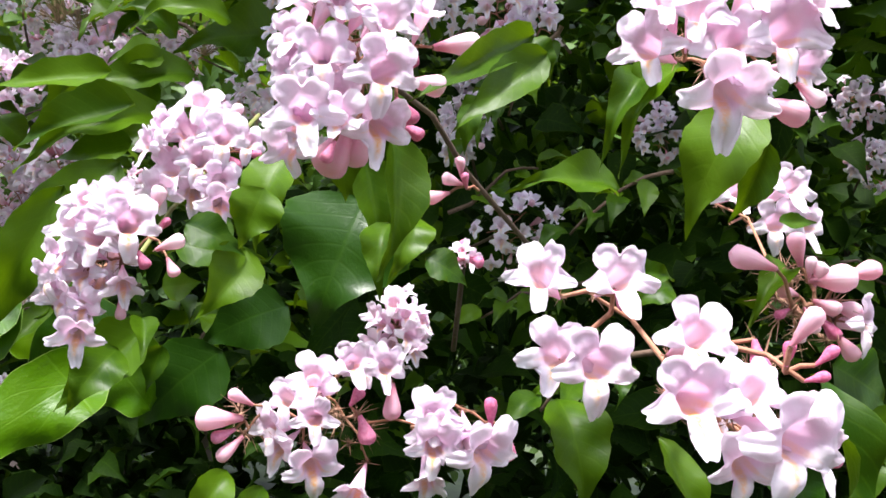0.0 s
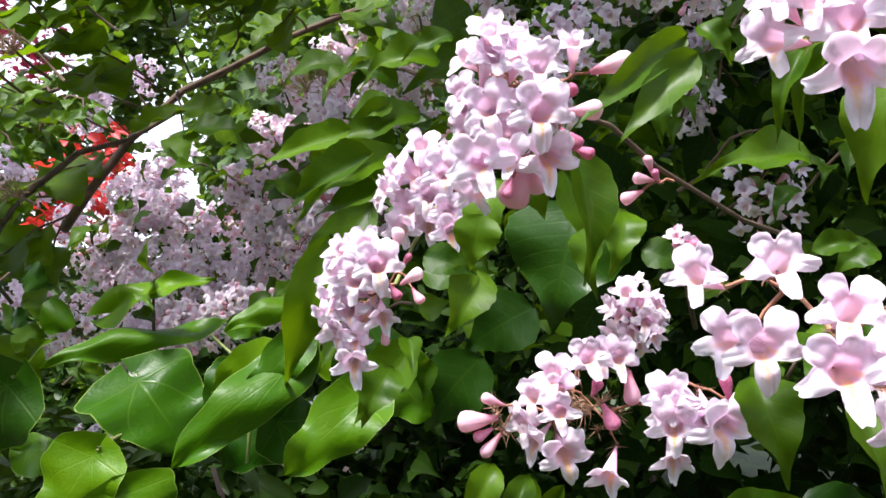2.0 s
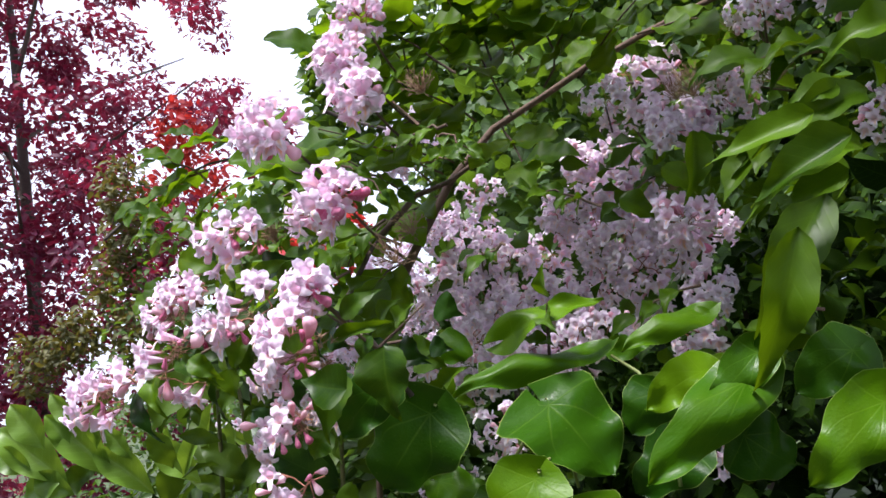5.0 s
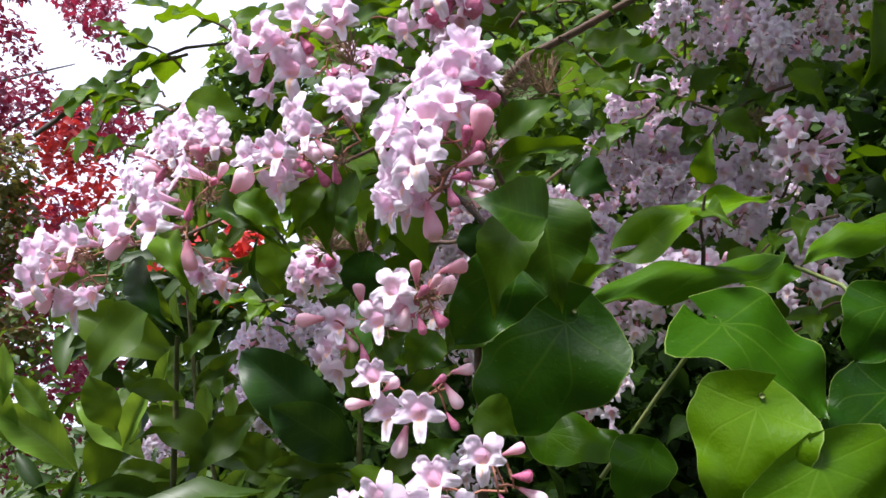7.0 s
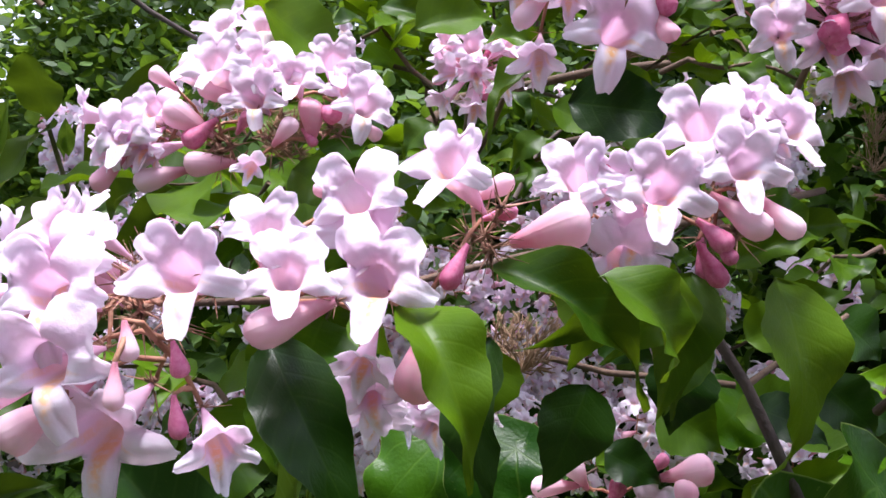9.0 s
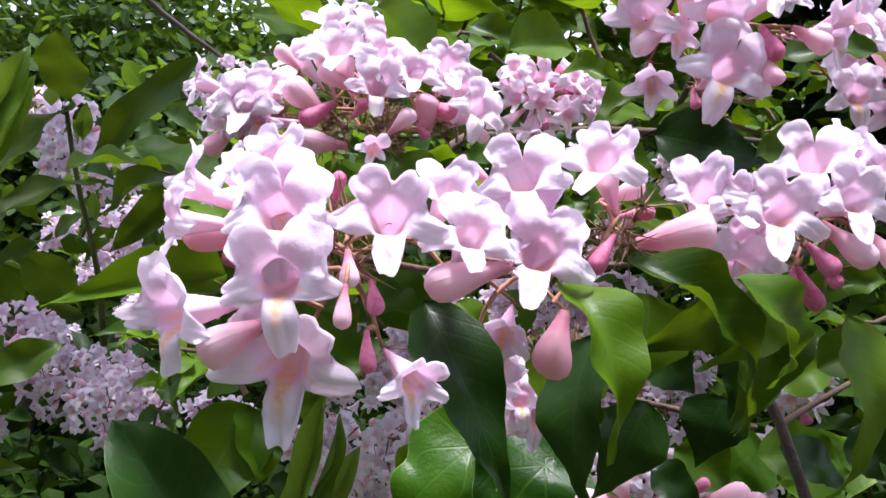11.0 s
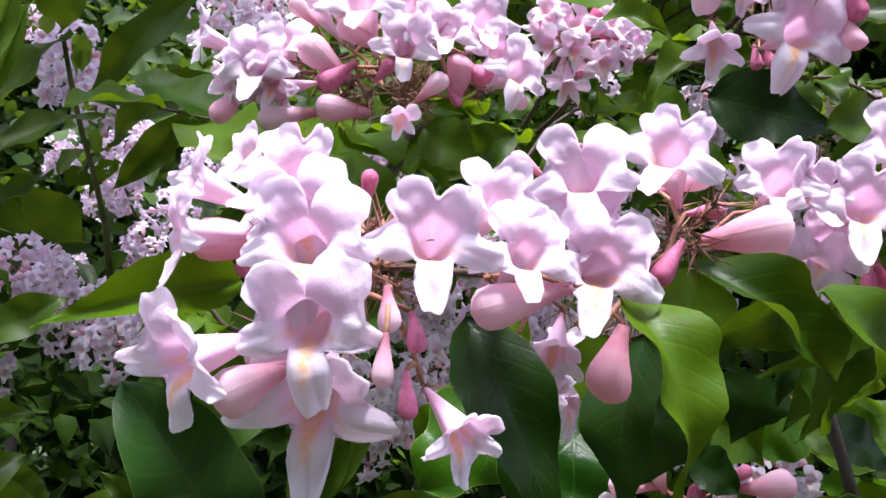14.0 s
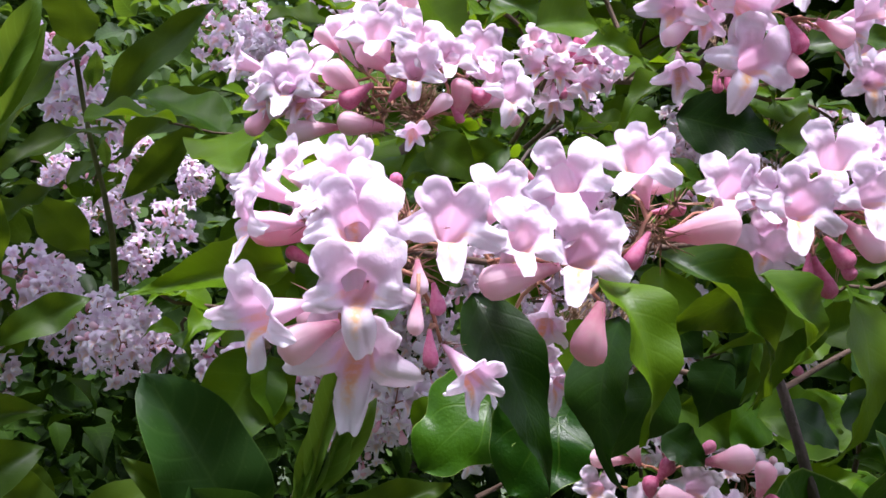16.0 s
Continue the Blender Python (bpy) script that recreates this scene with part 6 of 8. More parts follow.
near_cluster(-0.3454, 0.7284, 1.5364, 0.38, -0.93, -0.06, 10, 0.0304, 0.0259, 4, 584, "cluster of pale pink bell flowers with rosy buds")
near_cluster(-0.3548, 0.8665, 1.6548, 0.47, -0.88, -0.07, 8, 0.0273, 0.0284, 3, 589, "cluster of pale pink bell flowers with rosy buds")
near_cluster(-0.4704, 0.8742, 1.6010, 0.45, -0.88, -0.17, 8, 0.0261, 0.0278, 2, 121, "cluster of pale pink bell flowers with rosy buds")
near_cluster(-0.5500, 0.5200, 1.7600, 0.30, -0.95, 0.05, 11, 0.0240, 0.0220, 6, 352, "cluster of pale pink bell flowers with rosy buds")

# ---- leaves round the near twigs ----
tw = thing("leafy_twig", (-0.1655, 0.4345, 1.5470), "beauty bush twig with drooping yellow-green pointed leaves", "leafy twig", "")
leaf(tw, (-0.1756, 0.4122, 1.5492), (-0.2373, 0.4006, 1.5342), (0.26, -0.86, 0.45), 0.0195, "beauty", 4)
leaf(tw, (-0.1590, 0.4053, 1.5317), (-0.2148, 0.3948, 1.5065), (0.02, -0.89, 0.45), 0.0240, "beauty", 3)
leaf(tw, (-0.1659, 0.4243, 1.5161), (-0.2069, 0.4167, 1.5026), (0.00, -0.89, 0.45), 0.0192, "beauty", 4)
leaf(tw, (-0.1959, 0.4188, 1.4904), (-0.2363, 0.4217, 1.3957), (0.55, -0.78, 0.30), 0.0270, "beauty", 1)
leaf(tw, (-0.1501, 0.4271, 1.5738), (-0.1816, 0.4211, 1.5867), (0.16, -0.88, 0.45), 0.0160, "beauty", 2)
leaf(tw, (-0.1215, 0.4223, 1.5838), (-0.1709, 0.4130, 1.5743), (0.34, -0.83, 0.45), 0.0220, "beauty", 2)
leaf(tw, (-0.1651, 0.4548, 1.5681), (-0.1953, 0.4492, 1.5647), (0.33, -0.83, 0.45), 0.0205, "beauty", 1)
leaf(tw, (-0.1652, 0.4549, 1.5510), (-0.1819, 0.4518, 1.5442), (0.24, -0.86, 0.45), 0.0205, "beauty", 1)
tw = thing("leafy_twig", (-0.0762, 0.3601, 1.4626), "beauty bush twig with large hanging leaves, some shade-dark in colour", "leafy twig", "")
leaf(tw, (-0.0356, 0.3473, 1.4894), (-0.0507, 0.3345, 1.4318), (0.09, -0.99, 0.10), 0.0536, "beauty_shade", 0)
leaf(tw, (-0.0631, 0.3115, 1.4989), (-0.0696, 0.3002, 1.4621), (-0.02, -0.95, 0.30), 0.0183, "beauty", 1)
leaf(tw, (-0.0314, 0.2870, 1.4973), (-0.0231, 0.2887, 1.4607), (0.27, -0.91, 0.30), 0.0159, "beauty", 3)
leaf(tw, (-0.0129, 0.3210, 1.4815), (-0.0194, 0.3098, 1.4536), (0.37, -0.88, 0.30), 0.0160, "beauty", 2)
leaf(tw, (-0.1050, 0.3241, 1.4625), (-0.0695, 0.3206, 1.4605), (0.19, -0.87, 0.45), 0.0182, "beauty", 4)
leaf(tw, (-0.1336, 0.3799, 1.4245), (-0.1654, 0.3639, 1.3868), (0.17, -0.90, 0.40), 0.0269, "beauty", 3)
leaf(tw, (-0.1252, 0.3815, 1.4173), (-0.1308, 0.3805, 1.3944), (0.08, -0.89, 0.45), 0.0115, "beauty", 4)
leaf(tw, (-0.1063, 0.4156, 1.4150), (-0.1464, 0.4184, 1.3703), (0.18, -0.98, 0.10), 0.0373, "beauty_shade", 1)
leaf(tw, (-0.0785, 0.4310, 1.4393), (-0.1217, 0.4229, 1.4142), (0.18, -0.98, 0.10), 0.0345, "beauty_shade", 4)
tw = thing("leafy_twig", (0.0250, 0.2773, 1.4874), "beauty bush twig with mid-green leaves behind the blossom", "leafy twig", "")
leaf(tw, (0.0522, 0.2570, 1.4893), (0.0181, 0.2404, 1.4858), (0.16, -0.85, 0.50), 0.0142, "beauty", 0)
leaf(tw, (0.0214, 0.2104, 1.5153), (-0.0002, 0.1962, 1.4912), (0.45, -0.74, 0.50), 0.0113, "beauty", 4)
leaf(tw, (0.0207, 0.2864, 1.5433), (0.0327, 0.2888, 1.5290), (0.21, -0.87, 0.45), 0.0102, "beauty", 2)
leaf(tw, (0.0061, 0.3143, 1.5256), (0.0039, 0.3140, 1.5053), (-0.01, -0.89, 0.45), 0.0090, "beauty", 1)
leaf(tw, (0.0536, 0.2317, 1.5197), (0.0398, 0.2241, 1.4902), (-0.23, -0.93, 0.30), 0.0097, "beauty", 2)
leaf(tw, (0.0649, 0.2340, 1.4591), (0.0520, 0.2316, 1.4509), (0.07, -0.89, 0.45), 0.0098, "beauty", 2)
leaf(tw, (0.0178, 0.2051, 1.3908), (0.0422, 0.2096, 1.3949), (0.16, -0.85, 0.50), 0.0098, "beauty", 0)
leaf(tw, (-0.0197, 0.2791, 1.4737), (-0.0199, 0.2690, 1.4472), (-0.12, -0.97, 0.20), 0.0121, "beauty", 2)
leaf(tw, (-0.0072, 0.3120, 1.4648), (0.0105, 0.3154, 1.4558), (0.17, -0.88, 0.45), 0.0135, "beauty", 1)
tw = thing("leafy_twig", (0.0209, 0.3177, 1.3750), "low beauty bush twig, most leaves coloured dark for shade", "leafy twig", "")
leaf(tw, (0.0390, 0.2294, 1.3886), (0.0696, 0.2352, 1.3755), (0.29, -0.85, 0.45), 0.0164, "beauty_shade", 2)
leaf(tw, (0.0793, 0.2370, 1.3952), (0.0873, 0.2386, 1.3755), (0.15, -0.88, 0.45), 0.0180, "beauty_shade", 3)
leaf(tw, (0.1002, 0.2409, 1.4165), (0.1144, 0.2436, 1.3919), (0.04, -0.89, 0.45), 0.0197, "beauty_shade", 0)
leaf(tw, (0.0025, 0.2633, 1.3708), (-0.0200, 0.2591, 1.3632), (0.23, -0.87, 0.45), 0.0172, "beauty_shade", 0)
leaf(tw, (0.0606, 0.2131, 1.3967), (0.0724, 0.2154, 1.3847), (0.19, -0.87, 0.45), 0.0120, "beauty_shade", 0)
leaf(tw, (-0.0785, 0.3294, 1.3728), (-0.0882, 0.3277, 1.3384), (0.00, -0.89, 0.45), 0.0123, "beauty", 0)
leaf(tw, (-0.0640, 0.3322, 1.3704), (-0.0689, 0.3314, 1.3433), (0.17, -0.88, 0.45), 0.0111, "beauty", 3)
leaf(tw, (-0.0495, 0.3349, 1.3654), (-0.0689, 0.3314, 1.3310), (0.06, -0.89, 0.45), 0.0098, "beauty", 3)
tw = thing("leafy_twig", (-0.1820, 0.4858, 1.5664), "beauty bush twig with broad bright leaves", "leafy twig", "")
leaf(tw, (-0.1839, 0.4563, 1.5097), (-0.2357, 0.4345, 1.4231), (0.38, -0.88, 0.27), 0.0300, "beauty", 1)
leaf(tw, (-0.1524, 0.4690, 1.5661), (-0.2136, 0.4331, 1.5405), (0.55, -0.74, 0.40), 0.0232, "beauty", 0)
leaf(tw, (-0.1605, 0.4558, 1.5360), (-0.2248, 0.4196, 1.4981), (0.46, -0.79, 0.41), 0.0251, "beauty", 2)
leaf(tw, (-0.1737, 0.4837, 1.5328), (-0.2042, 0.4668, 1.5121), (0.55, -0.76, 0.35), 0.0213, "beauty", 2)
leaf(tw, (-0.1224, 0.5762, 1.6238), (-0.1889, 0.5366, 1.6008), (0.55, -0.76, 0.34), 0.0416, "beauty", 0)
leaf(tw, (-0.1461, 0.5794, 1.6657), (-0.1772, 0.5621, 1.6455), (0.42, -0.83, 0.36), 0.0369, "beauty", 4)
leaf(tw, (-0.1426, 0.5844, 1.6446), (-0.1256, 0.5984, 1.6214), (0.39, -0.85, 0.37), 0.0328, "beauty", 3)
leaf(tw, (-0.1253, 0.4893, 1.5442), (-0.1467, 0.4770, 1.5335), (0.40, -0.84, 0.37), 0.0205, "beauty", 1)
leaf(tw, (-0.2938, 0.6130, 1.5990), (-0.3078, 0.6121, 1.5383), (0.69, -0.65, 0.32), 0.0239, "beauty", 3)
leaf(tw, (-0.3512, 0.6970, 1.5894), (-0.3239, 0.7187, 1.5579), (0.61, -0.72, 0.34), 0.0273, "beauty", 1)
leaf(tw, (-0.4059, 0.7237, 1.5736), (-0.3761, 0.7466, 1.5458), (0.63, -0.70, 0.33), 0.0290, "beauty", 0)
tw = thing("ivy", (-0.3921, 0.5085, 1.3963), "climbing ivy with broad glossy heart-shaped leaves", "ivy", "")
leaf(tw, (-0.4659, 0.4384, 1.4096), (-0.5095, 0.4221, 1.3528), (0.48, -0.84, 0.24), 0.0722, "ivy_shade", 0)
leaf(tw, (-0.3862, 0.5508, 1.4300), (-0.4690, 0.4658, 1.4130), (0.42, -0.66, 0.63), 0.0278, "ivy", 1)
leaf(tw, (-0.4085, 0.4947, 1.4007), (-0.3553, 0.4916, 1.3449), (0.32, -0.42, 0.85), 0.0897, "ivy_shade", 2)
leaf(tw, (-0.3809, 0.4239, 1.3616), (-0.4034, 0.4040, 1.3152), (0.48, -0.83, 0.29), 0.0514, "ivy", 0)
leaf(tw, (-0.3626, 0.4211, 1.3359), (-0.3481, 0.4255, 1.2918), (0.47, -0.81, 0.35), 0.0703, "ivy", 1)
leaf(tw, (-0.3187, 0.5654, 1.3555), (-0.3624, 0.5380, 1.3217), (0.47, -0.81, 0.35), 0.0476, "ivy_shade", 0)
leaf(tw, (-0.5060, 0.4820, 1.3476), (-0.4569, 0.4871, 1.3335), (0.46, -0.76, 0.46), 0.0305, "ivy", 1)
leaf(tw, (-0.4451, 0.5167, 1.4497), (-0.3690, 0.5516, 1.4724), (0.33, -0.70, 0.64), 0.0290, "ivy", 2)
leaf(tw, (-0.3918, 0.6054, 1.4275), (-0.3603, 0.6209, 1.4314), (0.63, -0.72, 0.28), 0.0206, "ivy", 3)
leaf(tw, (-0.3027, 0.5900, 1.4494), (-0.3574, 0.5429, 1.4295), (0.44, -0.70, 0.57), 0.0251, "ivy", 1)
leaf(tw, (-0.4446, 0.4819, 1.3340), (-0.4599, 0.4677, 1.3070), (0.59, -0.76, 0.28), 0.0334, "ivy_shade", 1)
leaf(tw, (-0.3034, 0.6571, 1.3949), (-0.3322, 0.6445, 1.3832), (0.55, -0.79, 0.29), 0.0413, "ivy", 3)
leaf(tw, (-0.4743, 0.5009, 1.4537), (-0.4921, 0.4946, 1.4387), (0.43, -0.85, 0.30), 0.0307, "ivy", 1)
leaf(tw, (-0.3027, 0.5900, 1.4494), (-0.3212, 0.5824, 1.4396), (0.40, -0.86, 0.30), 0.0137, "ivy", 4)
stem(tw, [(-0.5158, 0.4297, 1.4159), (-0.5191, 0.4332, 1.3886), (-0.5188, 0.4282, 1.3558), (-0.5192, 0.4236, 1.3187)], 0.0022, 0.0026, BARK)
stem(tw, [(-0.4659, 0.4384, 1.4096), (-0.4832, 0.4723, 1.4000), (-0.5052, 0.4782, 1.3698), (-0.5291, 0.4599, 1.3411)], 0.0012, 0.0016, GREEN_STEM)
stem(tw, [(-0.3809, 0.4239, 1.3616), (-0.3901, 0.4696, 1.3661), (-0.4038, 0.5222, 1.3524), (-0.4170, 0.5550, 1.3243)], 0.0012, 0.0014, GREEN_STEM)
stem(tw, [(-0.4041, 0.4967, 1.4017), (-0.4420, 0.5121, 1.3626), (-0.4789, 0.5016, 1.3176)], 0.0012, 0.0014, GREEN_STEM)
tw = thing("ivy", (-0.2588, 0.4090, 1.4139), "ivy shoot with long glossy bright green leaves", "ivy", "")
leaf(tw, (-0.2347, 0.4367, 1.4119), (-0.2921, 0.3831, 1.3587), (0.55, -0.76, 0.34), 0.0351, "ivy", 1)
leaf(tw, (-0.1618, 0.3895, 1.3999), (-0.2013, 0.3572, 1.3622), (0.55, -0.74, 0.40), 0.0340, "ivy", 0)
leaf(tw, (-0.2294, 0.4382, 1.4267), (-0.2623, 0.4214, 1.3936), (0.62, -0.71, 0.33), 0.0256, "ivy_shade", 3)
leaf(tw, (-0.1830, 0.4691, 1.4182), (-0.2185, 0.4492, 1.3958), (0.56, -0.78, 0.29), 0.0375, "ivy_shade", 2)
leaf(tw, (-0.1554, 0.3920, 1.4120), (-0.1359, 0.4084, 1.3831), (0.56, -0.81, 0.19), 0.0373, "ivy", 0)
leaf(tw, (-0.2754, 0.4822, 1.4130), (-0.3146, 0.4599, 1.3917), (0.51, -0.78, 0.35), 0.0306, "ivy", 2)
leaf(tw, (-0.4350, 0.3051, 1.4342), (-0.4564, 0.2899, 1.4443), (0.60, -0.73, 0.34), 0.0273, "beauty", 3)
leaf(tw, (-0.4760, 0.3986, 1.4326), (-0.5097, 0.3817, 1.3962), (0.69, -0.64, 0.32), 0.0369, "ivy_shade", 2)
leaf(tw, (-0.3180, 0.5042, 1.4013), (-0.3402, 0.4939, 1.3714), (0.56, -0.76, 0.34), 0.0369, "ivy_shade", 4)
leaf(tw, (-0.2501, 0.4311, 1.3797), (-0.2252, 0.4504, 1.3554), (0.56, -0.81, 0.19), 0.0410, "ivy_shade", 4)
stem(tw, [(-0.3622, 0.5322, 1.4267), (-0.3398, 0.5245, 1.4127), (-0.3152, 0.5094, 1.3761), (-0.3114, 0.4933, 1.3355)], 0.0012, 0.0015, GREEN_STEM)
tw = thing("leafy_twig", (-0.5218, 0.3355, 1.4759), "beauty bush twig with leaves under the flower heads", "leafy twig", "")
leaf(tw, (-0.4636, 0.3421, 1.4786), (-0.4362, 0.3533, 1.4939), (0.37, -0.88, 0.31), 0.0147, "beauty", 1)
leaf(tw, (-0.4667, 0.3319, 1.4638), (-0.4229, 0.3530, 1.4716), (0.44, -0.85, 0.30), 0.0091, "beauty", 0)
leaf(tw, (-0.4481, 0.3228, 1.4419), (-0.4620, 0.3118, 1.4021), (0.20, -0.97, 0.17), 0.0222, "beauty", 1)
leaf(tw, (-0.5439, 0.3853, 1.5742), (-0.5687, 0.3741, 1.5657), (0.31, -0.90, 0.31), 0.0184, "beauty", 1)
leaf(tw, (-0.5515, 0.3579, 1.5178), (-0.5261, 0.3689, 1.5284), (0.37, -0.88, 0.31), 0.0129, "beauty", 0)
leaf(tw, (-0.5525, 0.3380, 1.4998), (-0.5239, 0.3502, 1.5126), (0.47, -0.83, 0.29), 0.0131, "beauty", 3)
leaf(tw, (-0.5469, 0.3666, 1.4844), (-0.5829, 0.3539, 1.4535), (0.63, -0.77, -0.08), 0.0215, "beauty", 1)
leaf(tw, (-0.5755, 0.3097, 1.4658), (-0.5566, 0.3227, 1.4488), (0.53, -0.80, 0.29), 0.0143, "beauty", 2)
leaf(tw, (-0.6212, 0.4054, 1.5593), (-0.5914, 0.4181, 1.5729), (0.29, -0.90, 0.32), 0.0205, "beauty", 3)
leaf(tw, (-0.6651, 0.3841, 1.5524), (-0.6336, 0.4026, 1.5402), (0.41, -0.86, 0.30), 0.0239, "beauty", 4)
leaf(tw, (-0.5147, 0.3757, 1.4031), (-0.5303, 0.3715, 1.3831), (0.62, -0.73, 0.28), 0.0191, "beauty", 2)
leaf(tw, (-0.5516, 0.3809, 1.3960), (-0.5346, 0.3878, 1.4056), (0.47, -0.83, 0.29), 0.0172, "beauty", 0)
tw = thing("leafy_twig", (-0.5188, 0.3776, 1.4385), "beauty bush twig with broad mid-green leaves", "leafy twig", "")
leaf(tw, (-0.4562, 0.3728, 1.4570), (-0.4544, 0.3746, 1.4050), (0.19, -0.96, 0.19), 0.0380, "beauty", 0)
leaf(tw, (-0.5219, 0.3611, 1.4793), (-0.5132, 0.3698, 1.4305), (0.47, -0.88, -0.03), 0.0267, "beauty", 1)
leaf(tw, (-0.5432, 0.3715, 1.5128), (-0.5139, 0.3783, 1.5275), (0.16, -0.92, 0.34), 0.0135, "beauty", 1)
leaf(tw, (-0.5521, 0.3421, 1.4755), (-0.5668, 0.3408, 1.4514), (0.47, -0.88, 0.08), 0.0135, "beauty", 2)
leaf(tw, (-0.5969, 0.3629, 1.4564), (-0.5963, 0.3661, 1.4319), (0.11, -0.93, 0.35), 0.0221, "beauty", 3)
leaf(tw, (-0.5597, 0.4120, 1.4872), (-0.5620, 0.4154, 1.4547), (0.26, -0.91, -0.32), 0.0273, "beauty", 3)
leaf(tw, (-0.5230, 0.3792, 1.4998), (-0.4996, 0.3865, 1.4964), (0.15, -0.93, 0.35), 0.0147, "beauty", 2)
leaf(tw, (-0.4694, 0.3783, 1.4657), (-0.4798, 0.3778, 1.4453), (0.13, -0.93, 0.35), 0.0139, "beauty", 1)
leaf(tw, (-0.4964, 0.3983, 1.4107), (-0.5213, 0.3933, 1.3922), (0.38, -0.86, 0.34), 0.0270, "beauty", 1)
leaf(tw, (-0.4847, 0.3440, 1.3686), (-0.4699, 0.3500, 1.3558), (0.10, -0.93, 0.35), 0.0184, "beauty", 0)
leaf(tw, (-0.5360, 0.3640, 1.3404), (-0.5504, 0.3622, 1.3208), (0.22, -0.91, 0.34), 0.0293, "beauty", 2)
leaf(tw, (-0.5227, 0.3674, 1.3443), (-0.5047, 0.3714, 1.3548), (0.21, -0.92, 0.34), 0.0135, "beauty", 0)
leaf(tw, (-0.4878, 0.4621, 1.4238), (-0.4732, 0.4698, 1.3976), (0.35, -0.87, 0.34), 0.0315, "beauty", 3)
tw = thing("leafy_twig", (-0.5453, 0.3840, 1.4732), "beauty bush twig with curling leaves, many coloured dark for shade", "leafy twig", "")
leaf(tw, (-0.5602, 0.3988, 1.4507), (-0.5703, 0.4056, 1.4175), (0.21, -0.94, -0.28), 0.0229, "beauty_shade", 1)
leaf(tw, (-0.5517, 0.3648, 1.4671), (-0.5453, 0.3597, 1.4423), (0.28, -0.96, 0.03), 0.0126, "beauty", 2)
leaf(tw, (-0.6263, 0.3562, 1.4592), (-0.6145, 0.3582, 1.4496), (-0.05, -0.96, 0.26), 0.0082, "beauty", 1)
leaf(tw, (-0.5300, 0.3930, 1.4791), (-0.5338, 0.3990, 1.4498), (-0.19, -0.95, 0.25), 0.0164, "beauty_shade", 2)
leaf(tw, (-0.4614, 0.4528, 1.4861), (-0.4420, 0.4558, 1.4717), (-0.12, -0.96, 0.25), 0.0225, "beauty_shade", 1)
leaf(tw, (-0.4968, 0.4397, 1.4504), (-0.4670, 0.4419, 1.4399), (-0.05, -0.90, 0.42), 0.0172, "beauty_shade", 1)
leaf(tw, (-0.4644, 0.4391, 1.4533), (-0.4447, 0.4403, 1.4476), (-0.23, -0.94, 0.25), 0.0153, "beauty_shade", 0)
leaf(tw, (-0.5514, 0.4129, 1.4317), (-0.5317, 0.4146, 1.4234), (-0.01, -0.96, 0.26), 0.0137, "beauty_shade", 0)
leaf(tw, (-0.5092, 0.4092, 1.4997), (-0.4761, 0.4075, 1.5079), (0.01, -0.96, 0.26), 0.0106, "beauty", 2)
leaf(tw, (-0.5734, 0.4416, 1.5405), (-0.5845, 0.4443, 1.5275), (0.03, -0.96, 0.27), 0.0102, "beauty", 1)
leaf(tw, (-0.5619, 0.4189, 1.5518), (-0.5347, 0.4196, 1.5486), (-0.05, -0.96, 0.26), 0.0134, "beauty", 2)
tw = thing("leafy_twig", (-0.5267, 0.4552, 1.4806), "beauty bush twig with leaves and a few hidden blossoms", "leafy twig", "")
leaf(tw, (-0.6300, 0.4286, 1.5043), (-0.6197, 0.4240, 1.5229), (-0.34, -0.91, 0.23), 0.0164, "beauty", 3)
leaf(tw, (-0.5499, 0.4279, 1.4736), (-0.5324, 0.4290, 1.4607), (-0.13, -0.99, 0.00), 0.0184, "beauty_shade", 1)
leaf(tw, (-0.5154, 0.4471, 1.4651), (-0.5202, 0.4530, 1.4377), (-0.07, -0.96, 0.28), 0.0240, "beauty_shade", 1)
leaf(tw, (-0.4973, 0.4440, 1.4732), (-0.4738, 0.4392, 1.4869), (-0.11, -0.96, 0.27), 0.0175, "beauty", 0)
leaf(tw, (-0.4944, 0.4225, 1.4769), (-0.4727, 0.4181, 1.4896), (-0.12, -0.96, 0.27), 0.0164, "beauty", 3)
leaf(tw, (-0.4950, 0.4592, 1.4471), (-0.4590, 0.4555, 1.4500), (-0.20, -0.89, 0.42), 0.0225, "beauty", 2)
leaf(tw, (-0.4799, 0.4248, 1.4593), (-0.4595, 0.4263, 1.4430), (-0.36, -0.90, 0.22), 0.0184, "beauty_shade", 0)
leaf(tw, (-0.5146, 0.4916, 1.4471), (-0.4864, 0.4919, 1.4332), (-0.15, -0.98, 0.10), 0.0270, "beauty", 3)
leaf(tw, (-0.4749, 0.4630, 1.4195), (-0.4463, 0.4575, 1.4346), (-0.07, -0.96, 0.28), 0.0158, "beauty", 3)
leaf(tw, (-0.6139, 0.4499, 1.5447), (-0.6245, 0.4535, 1.5311), (-0.30, -0.92, 0.23), 0.0135, "beauty", 0)
leaf(tw, (-0.5668, 0.4726, 1.5647), (-0.5397, 0.4721, 1.5556), (-0.16, -0.95, 0.26), 0.0172, "beauty", 4)
tw = thing("ivy", (-0.5927, 0.5021, 1.4275), "low ivy with wide leaves coloured dark for shade", "ivy", "")
leaf(tw, (-0.5958, 0.4804, 1.4351), (-0.6218, 0.4793, 1.4003), (-0.18, -0.93, 0.31), 0.0389, "ivy_shade", 0)
leaf(tw, (-0.5694, 0.4686, 1.4316), (-0.5866, 0.4666, 1.3975), (-0.18, -0.93, 0.31), 0.0421, "ivy_shade", 2)
